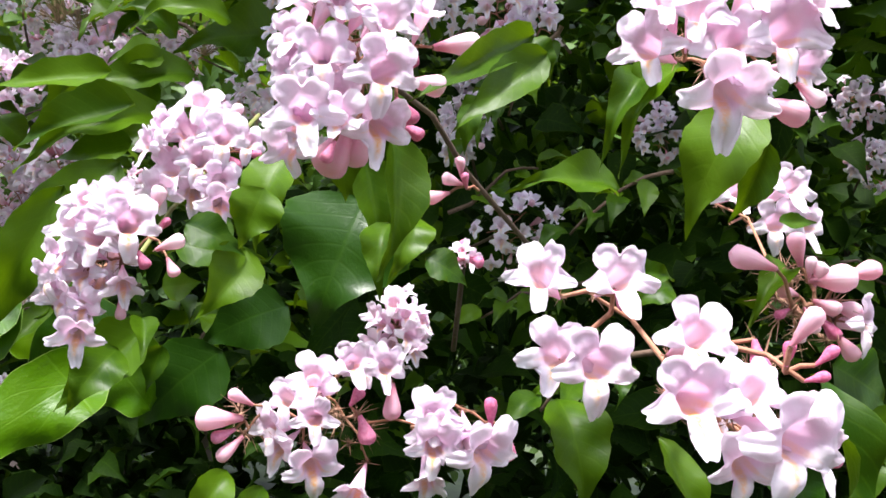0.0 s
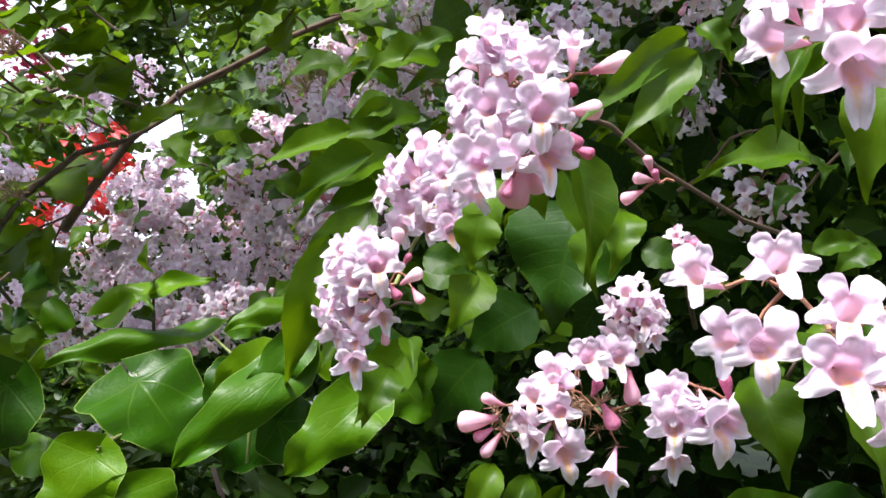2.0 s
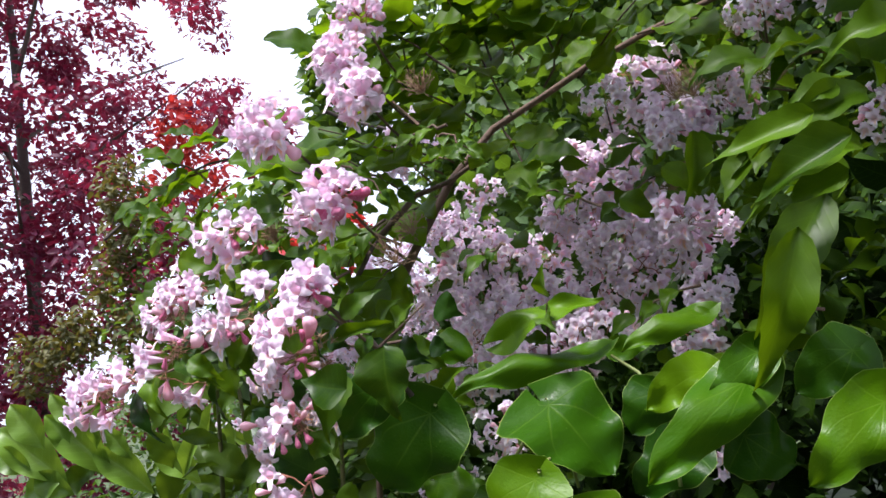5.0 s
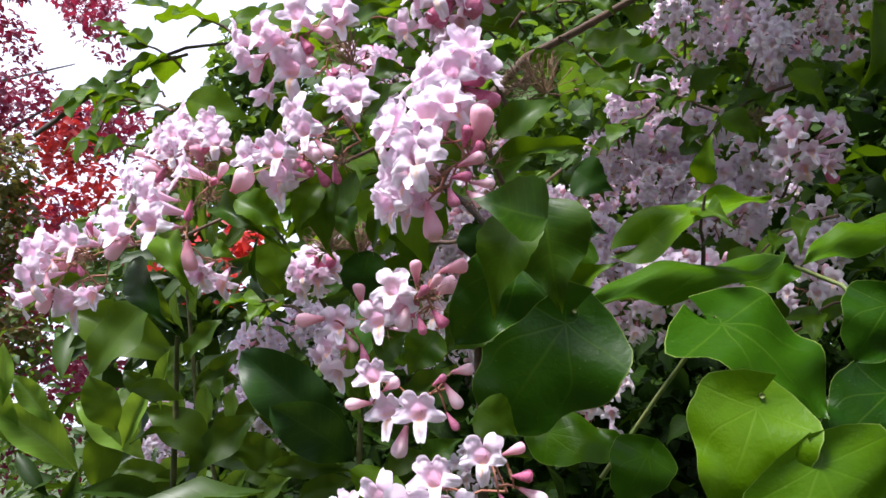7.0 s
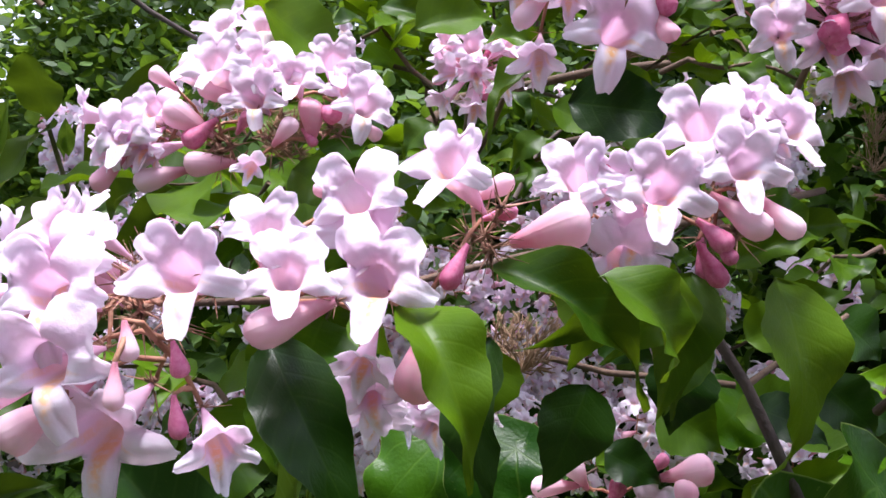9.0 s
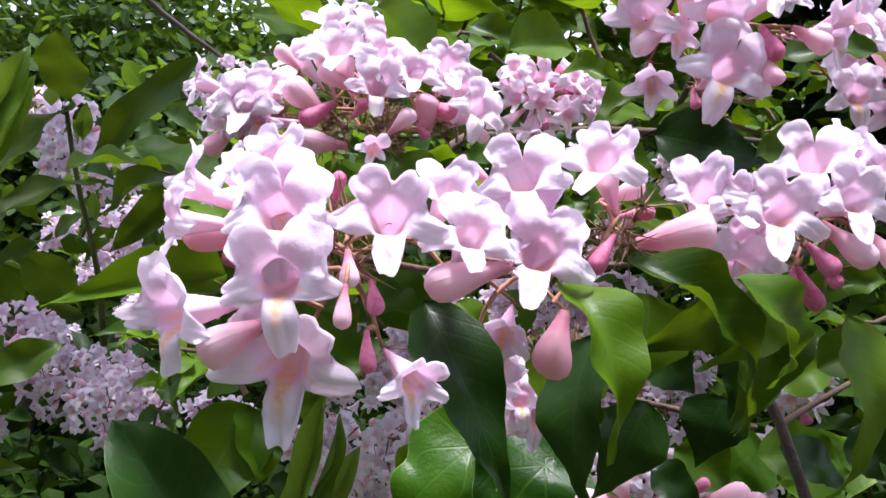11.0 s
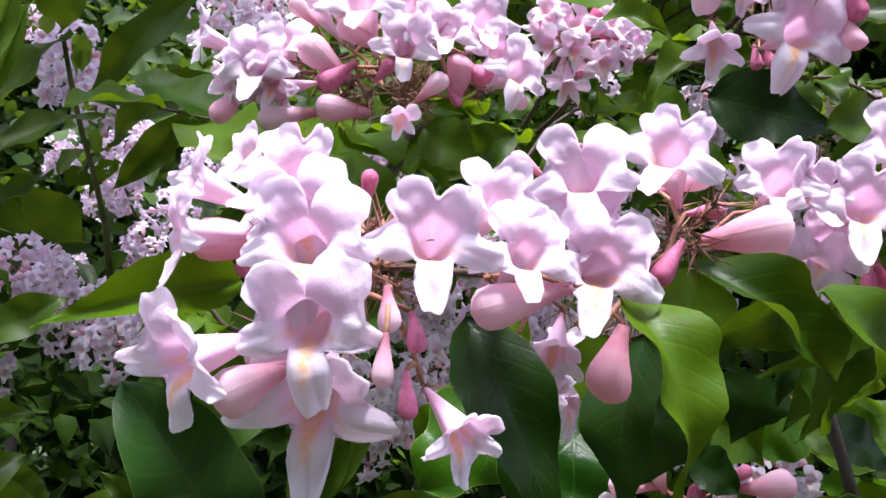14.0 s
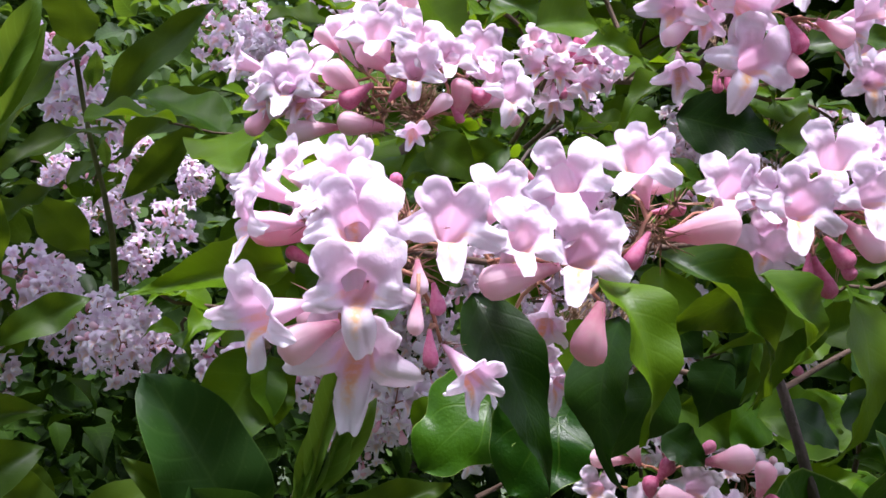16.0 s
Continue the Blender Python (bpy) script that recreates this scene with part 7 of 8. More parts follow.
leaf(tw, (-0.6208, 0.5482, 1.4134), (-0.5979, 0.5421, 1.4346), (-0.15, -0.95, 0.26), 0.0191, "beauty", 0)

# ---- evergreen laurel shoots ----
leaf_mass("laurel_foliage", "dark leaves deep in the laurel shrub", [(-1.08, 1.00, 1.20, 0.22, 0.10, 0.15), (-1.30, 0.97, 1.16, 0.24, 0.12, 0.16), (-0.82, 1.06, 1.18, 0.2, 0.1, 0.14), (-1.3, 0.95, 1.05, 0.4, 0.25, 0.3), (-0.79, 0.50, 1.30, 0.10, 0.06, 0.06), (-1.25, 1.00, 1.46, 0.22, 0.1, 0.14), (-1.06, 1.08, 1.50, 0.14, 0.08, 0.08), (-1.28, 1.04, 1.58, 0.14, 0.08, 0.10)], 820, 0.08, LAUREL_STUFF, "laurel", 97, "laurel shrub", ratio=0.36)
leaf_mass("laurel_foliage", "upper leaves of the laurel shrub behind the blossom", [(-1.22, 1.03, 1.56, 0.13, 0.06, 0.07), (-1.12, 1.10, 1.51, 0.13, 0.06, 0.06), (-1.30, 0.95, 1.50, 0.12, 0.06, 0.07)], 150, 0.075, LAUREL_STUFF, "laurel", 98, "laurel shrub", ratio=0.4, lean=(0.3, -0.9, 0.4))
tw = thing("laurel_shoot", (-0.8502, 0.7742, 1.5031), "laurel shoot with long olive-green leaves and pale new tips", "laurel shrub", "laurel shoots")
leaf(tw, (-0.8899, 0.7218, 1.6217), (-0.9168, 0.7010, 1.5321), (-0.30, -0.90, 0.35), 0.0336, "laurel", 0)
leaf(tw, (-0.8740, 0.7409, 1.5790), (-0.8003, 0.6977, 1.6710), (0.20, -0.92, 0.30), 0.0358, "laurel", 1)
leaf(tw, (-0.8588, 0.7524, 1.5525), (-0.7774, 0.7046, 1.6113), (0.10, -0.90, 0.45), 0.0331, "laurel", 0)
leaf(tw, (-0.8485, 0.7606, 1.5267), (-0.8068, 0.7466, 1.5925), (0.30, -0.93, 0.10), 0.0308, "laurel", 2)
leaf(tw, (-0.8611, 0.7467, 1.5738), (-0.9062, 0.6875, 1.5102), (-0.10, -0.80, 0.60), 0.0245, "laurel", 1)
leaf(tw, (-0.8847, 0.7478, 1.5298), (-0.9078, 0.7124, 1.4835), (-0.10, -0.85, 0.50), 0.0217, "laurel", 2)
leaf(tw, (-0.8950, 0.7208, 1.6185), (-0.8953, 0.6740, 1.6501), (0.00, -1.00, 0.10), 0.0455, "laurel", 2)
leaf(tw, (-0.8676, 0.7915, 1.4889), (-0.9045, 0.7534, 1.5152), (-0.30, -0.90, 0.20), 0.0423, "laurel", 0)
leaf(tw, (-0.9168, 0.6748, 1.5486), (-0.8993, 0.6572, 1.6295), (0.40, -0.90, 0.10), 0.0266, "fresh", 0)
leaf(tw, (-0.9144, 0.6895, 1.5389), (-0.8978, 0.6742, 1.6175), (0.30, -0.95, 0.10), 0.0229, "fresh", 1)
leaf(tw, (-0.8764, 0.7245, 1.5948), (-0.8749, 0.7065, 1.6176), (0.30, -0.95, 0.00), 0.0141, "fresh", 0)
leaf(tw, (-0.8787, 0.7245, 1.5920), (-0.8750, 0.7175, 1.6182), (-0.50, -0.85, 0.00), 0.0098, "fresh", 1)
leaf(tw, (-0.9063, 0.7282, 1.6166), (-0.9096, 0.7226, 1.6284), (0.20, -0.97, 0.00), 0.0135, "fresh", 1)
leaf(tw, (-0.8604, 0.7533, 1.5458), (-0.8669, 0.7466, 1.5661), (0.20, -0.97, 0.00), 0.0111, "fresh", 0)
leaf(tw, (-0.8725, 0.7589, 1.5509), (-0.8897, 0.7673, 1.5312), (-0.20, -0.90, 0.30), 0.0193, "laurel", 1)
leaf(tw, (-0.9287, 0.7456, 1.6025), (-0.9457, 0.7312, 1.6225), (-0.40, -0.90, 0.10), 0.0255, "laurel", 2)
stem(tw, [(-0.8941, 0.7217, 1.6170), (-0.8844, 0.7346, 1.5878), (-0.8734, 0.7458, 1.5598), (-0.8613, 0.7609, 1.5323), (-0.8502, 0.7742, 1.5031), (-0.8438, 0.8006, 1.4648)], 0.0016, 0.0026, LAUREL_STEM)
stem(tw, [(-0.8588, 0.7524, 1.5525), (-0.8672, 0.7561, 1.5470), (-0.8698, 0.7629, 1.5351)], 0.0012, 0.0014, LAUREL_STEM)
tw = thing("laurel_shoot", (-0.9316, 0.6959, 1.1985), "laurel shoot with upright pale new leaves over dark ones", "laurel shrub", "laurel shoots")
leaf(tw, (-0.9325, 0.6677, 1.4197), (-1.0302, 0.6097, 1.4842), (0.32, -0.89, 0.34), 0.0648, "laurel", 3)
leaf(tw, (-0.9898, 0.6619, 1.3315), (-1.0416, 0.7007, 1.4024), (0.42, -0.85, 0.33), 0.0357, "laurel", 1)
leaf(tw, (-0.9335, 0.6750, 1.3594), (-0.9769, 0.6601, 1.3762), (0.17, -0.92, 0.34), 0.0212, "laurel", 4)
leaf(tw, (-0.9207, 0.6801, 1.3488), (-0.8339, 0.7023, 1.3754), (0.09, -0.93, 0.35), 0.0278, "laurel", 0)
leaf(tw, (-0.9171, 0.6850, 1.3185), (-0.8307, 0.7104, 1.3190), (0.30, -0.89, 0.34), 0.0293, "laurel", 1)
leaf(tw, (-1.0059, 0.6641, 1.2769), (-0.9365, 0.6794, 1.3178), (0.28, -0.90, 0.34), 0.0328, "laurel", 2)
leaf(tw, (-0.9620, 0.6639, 1.3807), (-0.9933, 0.6501, 1.4171), (0.31, -0.89, 0.34), 0.0253, "laurel", 3)
leaf(tw, (-0.9267, 0.6719, 1.3993), (-0.8784, 0.6864, 1.3973), (0.24, -0.91, 0.34), 0.0303, "laurel", 0)
leaf(tw, (-0.9481, 0.6776, 1.3047), (-1.0147, 0.6557, 1.3225), (0.33, -0.88, 0.34), 0.0278, "laurel", 2)
leaf(tw, (-0.9001, 0.6926, 1.2977), (-0.9559, 0.6804, 1.2648), (0.37, -0.87, 0.34), 0.0404, "laurel", 3)
leaf(tw, (-0.9282, 0.6741, 1.3793), (-0.8762, 0.6833, 1.4274), (0.44, -0.84, 0.33), 0.0303, "laurel", 2)
leaf(tw, (-0.9190, 0.6692, 1.4392), (-0.9606, 0.6618, 1.4007), (0.21, -0.92, 0.34), 0.0303, "laurel", 1)
leaf(tw, (-0.9190, 0.6575, 1.4486), (-0.9224, 0.6515, 1.4884), (-0.17, -0.98, 0.11), 0.0149, "fresh", 1)
leaf(tw, (-0.9329, 0.6609, 1.3896), (-0.9355, 0.6563, 1.4195), (-0.23, -0.97, 0.12), 0.0149, "fresh", 2)
leaf(tw, (-0.8954, 0.6733, 1.3782), (-0.8865, 0.6729, 1.4026), (-0.02, -0.99, 0.10), 0.0179, "fresh", 2)
leaf(tw, (-0.9064, 0.6600, 1.4580), (-0.8978, 0.6576, 1.4973), (-0.23, -0.97, 0.12), 0.0149, "fresh", 0)
leaf(tw, (-0.9310, 0.6664, 1.3499), (-0.9307, 0.6603, 1.3995), (0.21, -0.97, 0.08), 0.0189, "fresh", 0)
leaf(tw, (-0.9082, 0.6726, 1.3539), (-0.9050, 0.6680, 1.3984), (0.38, -0.92, 0.08), 0.0224, "fresh", 3)
leaf(tw, (-0.8815, 0.6807, 1.3528), (-0.8767, 0.6771, 1.3923), (-0.02, -1.00, 0.10), 0.0224, "fresh", 2)
leaf(tw, (-0.9200, 0.6798, 1.2701), (-0.9126, 0.6757, 1.3194), (-0.26, -0.96, 0.12), 0.0169, "fresh", 3)
leaf(tw, (-1.0212, 0.6388, 1.3586), (-1.0207, 0.6339, 1.3982), (0.51, -0.86, 0.07), 0.0130, "fresh", 4)
leaf(tw, (-0.9145, 0.6551, 1.4781), (-0.9076, 0.6534, 1.5076), (-0.28, -0.95, 0.12), 0.0120, "fresh", 0)
stem(tw, [(-0.9160, 0.6580, 1.5345), (-0.9202, 0.6676, 1.4493), (-0.9237, 0.6760, 1.3741), (-0.9267, 0.6846, 1.2988), (-0.9316, 0.6959, 1.1985)], 0.0018, 0.0028, LAUREL_STEM)
leaf(tw, (-0.8747, 0.4975, 1.4047), (-0.8238, 0.5198, 1.4626), (0.25, -0.9, 0.35), 0.0526, "laurel", 0)
leaf(tw, (-0.8590, 0.5116, 1.3620), (-0.8659, 0.4918, 1.4076), (0.25, -0.9, 0.35), 0.0382, "laurel", 1)
leaf(tw, (-0.8211, 0.5376, 1.4422), (-0.8374, 0.5040, 1.4860), (0.25, -0.9, 0.35), 0.0210, "laurel", 2)
leaf(tw, (-0.8195, 0.5418, 1.4106), (-0.7836, 0.5504, 1.4431), (0.25, -0.9, 0.35), 0.0229, "laurel", 3)
leaf(tw, (-0.8190, 0.5431, 1.3826), (-0.8455, 0.5101, 1.3953), (0.25, -0.9, 0.35), 0.0220, "laurel", 4)
tw = thing("laurel_shoot", (-0.6844, 0.5700, 1.2751), "laurel shoot with a pale upright bud tip", "laurel shrub", "laurel shoots")
leaf(tw, (-0.6782, 0.5642, 1.3357), (-0.7431, 0.5194, 1.4138), (0.29, -0.93, 0.23), 0.0471, "blunt", 0)
leaf(tw, (-0.6788, 0.5652, 1.3263), (-0.7450, 0.5288, 1.3768), (0.29, -0.91, 0.29), 0.0284, "laurel", 0)
leaf(tw, (-0.6805, 0.5645, 1.3282), (-0.7102, 0.5081, 1.3726), (0.29, -0.94, 0.18), 0.0387, "blunt", 3)
leaf(tw, (-0.6619, 0.5662, 1.3579), (-0.5937, 0.5717, 1.3900), (0.27, -0.82, 0.50), 0.0235, "laurel", 2)
leaf(tw, (-0.6829, 0.5647, 1.3207), (-0.7448, 0.5457, 1.3271), (0.43, -0.84, 0.33), 0.0229, "laurel", 0)
leaf(tw, (-0.6798, 0.5666, 1.3130), (-0.7245, 0.5546, 1.3034), (0.34, -0.88, 0.34), 0.0268, "laurel", 3)
leaf(tw, (-0.6649, 0.5706, 1.3162), (-0.6272, 0.5800, 1.3298), (0.38, -0.86, 0.34), 0.0229, "laurel", 4)
leaf(tw, (-0.6767, 0.5685, 1.3053), (-0.6972, 0.5662, 1.2757), (0.31, -0.89, 0.34), 0.0344, "laurel", 1)
leaf(tw, (-0.6652, 0.5710, 1.3124), (-0.6221, 0.5853, 1.2992), (0.26, -0.90, 0.34), 0.0268, "laurel", 2)
leaf(tw, (-0.6855, 0.5620, 1.3360), (-0.7243, 0.5480, 1.3566), (0.40, -0.85, 0.34), 0.0229, "laurel", 0)
leaf(tw, (-0.6661, 0.5659, 1.3505), (-0.6191, 0.5810, 1.3409), (0.34, -0.88, 0.34), 0.0191, "laurel", 2)
leaf(tw, (-0.6626, 0.5540, 1.3697), (-0.6616, 0.5444, 1.4480), (-0.11, -0.99, 0.11), 0.0158, "fresh", 4)
leaf(tw, (-0.6569, 0.5552, 1.3732), (-0.6406, 0.5535, 1.4248), (0.00, -1.00, 0.10), 0.0165, "fresh", 0)
leaf(tw, (-0.6629, 0.5544, 1.3659), (-0.6523, 0.5486, 1.4365), (0.48, -0.87, 0.07), 0.0113, "fresh", 0)
leaf(tw, (-0.6665, 0.5533, 1.3661), (-0.6691, 0.5478, 1.4035), (0.03, -0.99, 0.09), 0.0105, "fresh", 0)
leaf(tw, (-0.6657, 0.5554, 1.3511), (-0.6612, 0.5520, 1.3883), (-0.25, -0.96, 0.12), 0.0135, "fresh", 0)
stem(tw, [(-0.6641, 0.5598, 1.4036), (-0.6694, 0.5630, 1.3658), (-0.6774, 0.5663, 1.3205), (-0.6844, 0.5700, 1.2751)], 0.0018, 0.0028, LAUREL_STEM)
tw = thing("laurel_shoot", (-0.8737, 0.5826, 1.2761), "laurel top with yellow-green young leaves", "laurel shrub", "laurel shoots")
leaf(tw, (-1.0091, 0.4851, 1.3548), (-1.0630, 0.4407, 1.4281), (0.55, -0.74, 0.40), 0.0584, "fresh", 4)
leaf(tw, (-0.9651, 0.5133, 1.3549), (-1.0180, 0.4687, 1.4346), (0.55, -0.74, 0.40), 0.0519, "fresh", 3)
leaf(tw, (-0.9307, 0.5387, 1.3302), (-0.9813, 0.4982, 1.3900), (0.55, -0.74, 0.40), 0.0454, "fresh", 1)
leaf(tw, (-0.8857, 0.5668, 1.3368), (-0.9266, 0.5336, 1.3886), (0.70, -0.61, 0.37), 0.0454, "fresh", 2)
leaf(tw, (-0.8374, 0.5988, 1.3297), (-0.8794, 0.5657, 1.3751), (0.70, -0.64, 0.32), 0.0454, "laurel", 1)
leaf(tw, (-0.7858, 0.6346, 1.3091), (-0.8288, 0.6018, 1.3481), (0.66, -0.68, 0.33), 0.0389, "laurel", 2)
leaf(tw, (-1.0327, 0.4712, 1.3451), (-0.9791, 0.5023, 1.3700), (0.53, -0.77, 0.35), 0.0389, "laurel", 2)
leaf(tw, (-0.8609, 0.5849, 1.3200), (-0.8042, 0.6154, 1.3642), (0.47, -0.81, 0.36), 0.0389, "laurel", 0)
leaf(tw, (-0.8955, 0.5551, 1.3775), (-0.9221, 0.5462, 1.3159), (0.69, -0.64, 0.32), 0.0389, "laurel", 1)
leaf(tw, (-0.7452, 0.6545, 1.3556), (-0.7858, 0.6346, 1.3091), (0.38, -0.85, 0.37), 0.0389, "laurel", 4)
leaf(tw, (-0.9666, 0.4957, 1.3900), (-0.9610, 0.4925, 1.4410), (0.67, -0.74, 0.07), 0.0231, "fresh", 3)
leaf(tw, (-0.8631, 0.5643, 1.3749), (-0.8521, 0.5646, 1.4251), (0.18, -0.97, 0.15), 0.0167, "fresh", 1)
leaf(tw, (-0.9932, 0.4781, 1.3939), (-1.0082, 0.4630, 1.4349), (0.94, -0.35, 0.04), 0.0321, "fresh", 3)
leaf(tw, (-1.0440, 0.4514, 1.3494), (-1.0037, 0.4755, 1.3630), (0.31, -0.94, 0.13), 0.0385, "fresh", 4)
leaf(tw, (-0.8792, 0.5250, 1.5911), (-0.8697, 0.5287, 1.6091), (0.66, -0.75, 0.07), 0.0141, "fresh", 3)
leaf(tw, (-1.0144, 0.4641, 1.3970), (-1.0380, 0.4416, 1.4522), (0.68, -0.73, 0.07), 0.0449, "fresh", 1)
leaf(tw, (-0.9731, 0.4880, 1.4169), (-0.9987, 0.4658, 1.4595), (0.15, -0.98, 0.15), 0.0321, "fresh", 3)
leaf(tw, (-0.9368, 0.5172, 1.3727), (-0.9571, 0.4985, 1.4145), (0.79, -0.61, 0.06), 0.0257, "fresh", 0)
leaf(tw, (-1.0292, 0.4577, 1.3732), (-1.0622, 0.4324, 1.4039), (0.49, -0.87, 0.10), 0.0385, "fresh", 1)
leaf(tw, (-0.9962, 0.4831, 1.3425), (-1.0292, 0.4577, 1.3732), (0.49, -0.87, 0.10), 0.0385, "fresh", 4)
leaf(tw, (-0.8922, 0.5493, 1.3467), (-0.8669, 0.5583, 1.4014), (0.38, -0.92, 0.11), 0.0257, "fresh", 3)
stem(tw, [(-0.8527, 0.5746, 1.4367), (-0.8606, 0.5781, 1.3724), (-0.8737, 0.5826, 1.2761)], 0.0018, 0.0028, LAUREL_STEM)
tw = thing("laurel_shoot", (-0.9655, 0.7649, 1.2995), "low laurel shoot with bright yellow-green young leaves", "laurel shrub", "")
leaf(tw, (-0.9621, 0.7265, 1.3539), (-1.0020, 0.6921, 1.3814), (0.39, -0.86, 0.32), 0.0223, "fresh", 4)
leaf(tw, (-1.0296, 0.6998, 1.2851), (-0.9568, 0.7119, 1.3205), (0.20, -0.85, 0.48), 0.0315, "fresh", 0)
leaf(tw, (-0.9557, 0.7204, 1.2648), (-1.0157, 0.7034, 1.2829), (0.06, -0.95, 0.32), 0.0268, "fresh", 3)
leaf(tw, (-0.9369, 0.7234, 1.2744), (-0.9027, 0.7263, 1.3103), (0.29, -0.90, 0.32), 0.0268, "fresh", 1)
leaf(tw, (-0.9021, 0.7324, 1.2702), (-0.8597, 0.7383, 1.2981), (0.20, -0.85, 0.48), 0.0287, "fresh", 0)
leaf(tw, (-0.8824, 0.7568, 1.2771), (-0.9459, 0.7341, 1.3288), (0.20, -0.85, 0.48), 0.0305, "laurel", 0)
leaf(tw, (-1.0184, 0.7060, 1.4018), (-1.0215, 0.6940, 1.3372), (0.21, -0.90, 0.37), 0.0291, "blunt", 4)
leaf(tw, (-0.8246, 0.7451, 1.3090), (-0.8658, 0.7312, 1.3368), (0.11, -0.94, 0.32), 0.0287, "laurel", 2)
stem(tw, [(-0.9711, 0.7349, 1.4232), (-0.9750, 0.7443, 1.3531), (-0.9712, 0.7526, 1.3032), (-0.9673, 0.7609, 1.2533)], 0.0018, 0.0026, LAUREL_STEM)

# ---- the arching branch with round leaves ----
tw = thing("branch", (-0.6766, 0.7317, 1.5554), "arching brown branch of a shrub with smooth bark", "branch", "")
stem(tw, [(-0.6725, 0.7123, 1.5412), (-0.6569, 0.7401, 1.5870), (-0.6453, 0.7987, 1.6525), (-0.6047, 0.8520, 1.7167), (-0.5499, 0.8833, 1.7459), (-0.4804, 0.9001, 1.7757), (-0.4110, 0.9291, 1.8029), (-0.3563, 0.9499, 1.8209), (-0.2659, 0.9580, 1.8368)], 0.0055, 0.0036, BARK)
stem(tw, [(-0.6571, 0.6460, 1.5743), (-0.6357, 0.7011, 1.6233), (-0.6399, 0.7903, 1.6507), (-0.5920, 0.8394, 1.6933)], 0.0035, 0.0030, BARK)
stem(tw, [(-0.7008, 0.6061, 1.4839), (-0.6548, 0.6258, 1.5578), (-0.6571, 0.6460, 1.5743)], 0.0030, 0.0025, DARK_STEM)
leafy_twig((-0.5423, 0.7850, 1.7063), (-0.5783, 0.7003, 1.8773), 9, 0.0631, "round", 0.70, 0.0014, 283, "twig with smooth rounded green leaves", BARK)
leafy_twig((-0.6149, 0.7924, 1.6854), (-0.6563, 0.6910, 1.8381), 9, 0.0655, "round", 0.70, 0.0014, 528, "twig with smooth rounded green leaves", BARK)
leafy_twig((-0.5023, 0.8032, 1.7304), (-0.4006, 0.7224, 1.8153), 8, 0.0603, "round", 0.70, 0.0014, 247, "twig with smooth rounded green leaves", BARK)
leafy_twig((-0.6189, 0.7403, 1.6490), (-0.6539, 0.5678, 1.6855), 9, 0.0600, "round", 0.70, 0.0014, 833, "twig with smooth rounded green leaves", BARK)
leafy_twig((-0.6555, 0.7917, 1.6394), (-0.6871, 0.6309, 1.5628), 8, 0.0639, "round", 0.70, 0.0014, 870, "twig with smooth rounded green leaves", BARK)
leafy_twig((-0.4548, 0.7979, 1.7338), (-0.3281, 0.7800, 1.8140), 8, 0.0596, "round", 0.70, 0.0014, 357, "twig with smooth rounded green leaves", BARK)
leafy_twig((-0.6545, 0.7028, 1.5586), (-0.6606, 0.5606, 1.4768), 7, 0.0585, "round", 0.70, 0.0014, 501, "twig with smooth rounded green leaves", BARK)
leafy_twig((-0.6752, 0.7185, 1.5552), (-0.7170, 0.6928, 1.4201), 8, 0.0636, "round", 0.70, 0.0014, 406, "twig with smooth rounded green leaves", BARK)
leafy_twig((-0.5417, 0.7527, 1.6877), (-0.4776, 0.6758, 1.6077), 4, 0.0587, "round", 0.70, 0.0014, 921, "twig with smooth rounded green leaves", BARK)
leafy_twig((-0.4479, 0.8988, 1.7810), (-0.4317, 0.7656, 1.7864), 5, 0.0637, "round", 0.70, 0.0014, 773, "twig with smooth rounded green leaves", BARK)
leafy_twig((-0.5735, 0.7572, 1.7028), (-0.6046, 0.6100, 1.7383), 8, 0.0604, "round", 0.70, 0.0014, 883, "twig with smooth rounded green leaves", BARK)
leafy_twig((-0.6741, 0.7337, 1.5828), (-0.7957, 0.6424, 1.5591), 7, 0.0646, "round", 0.70, 0.0014, 203, "twig with smooth rounded green leaves", BARK)
leafy_twig((-0.5473, 0.7706, 1.7748), (-0.5782, 0.7330, 1.8945), 6, 0.0640, "round", 0.70, 0.0014, 524, "twig with smooth rounded green leaves", BARK)
leafy_twig((-0.4108, 0.8839, 1.7884), (-0.2795, 0.8603, 1.7626), 6, 0.0625, "round", 0.70, 0.0014, 832, "twig with smooth rounded green leaves", BARK)
leafy_twig((-0.4900, 0.8037, 1.8145), (-0.4932, 0.7388, 1.8593), 5, 0.0626, "round", 0.70, 0.0014, 27, "twig with smooth rounded green leaves", BARK)
leafy_twig((-0.6690, 0.7192, 1.7844), (-0.6554, 0.6333, 1.8030), 5, 0.0631, "round", 0.70, 0.0014, 513, "twig with smooth rounded green leaves", BARK)
leafy_twig((-0.6330, 0.7320, 1.7416), (-0.5878, 0.6237, 1.8247), 7, 0.0613, "round", 0.70, 0.0014, 408, "twig with smooth rounded green leaves", BARK)
leafy_twig((-0.5811, 0.7587, 1.7678), (-0.5633, 0.6256, 1.7920), 7, 0.0607, "round", 0.70, 0.0014, 593, "twig with smooth rounded green leaves", BARK)
leafy_twig((-0.5434, 0.8369, 1.7878), (-0.5247, 0.7198, 1.8240), 7, 0.0642, "round", 0.70, 0.0014, 686, "twig with smooth rounded green leaves", BARK)
leafy_twig((-0.4722, 0.7828, 1.7626), (-0.4878, 0.7409, 1.8044), 6, 0.0613, "round", 0.70, 0.0014, 426, "twig with smooth rounded green leaves", BARK)
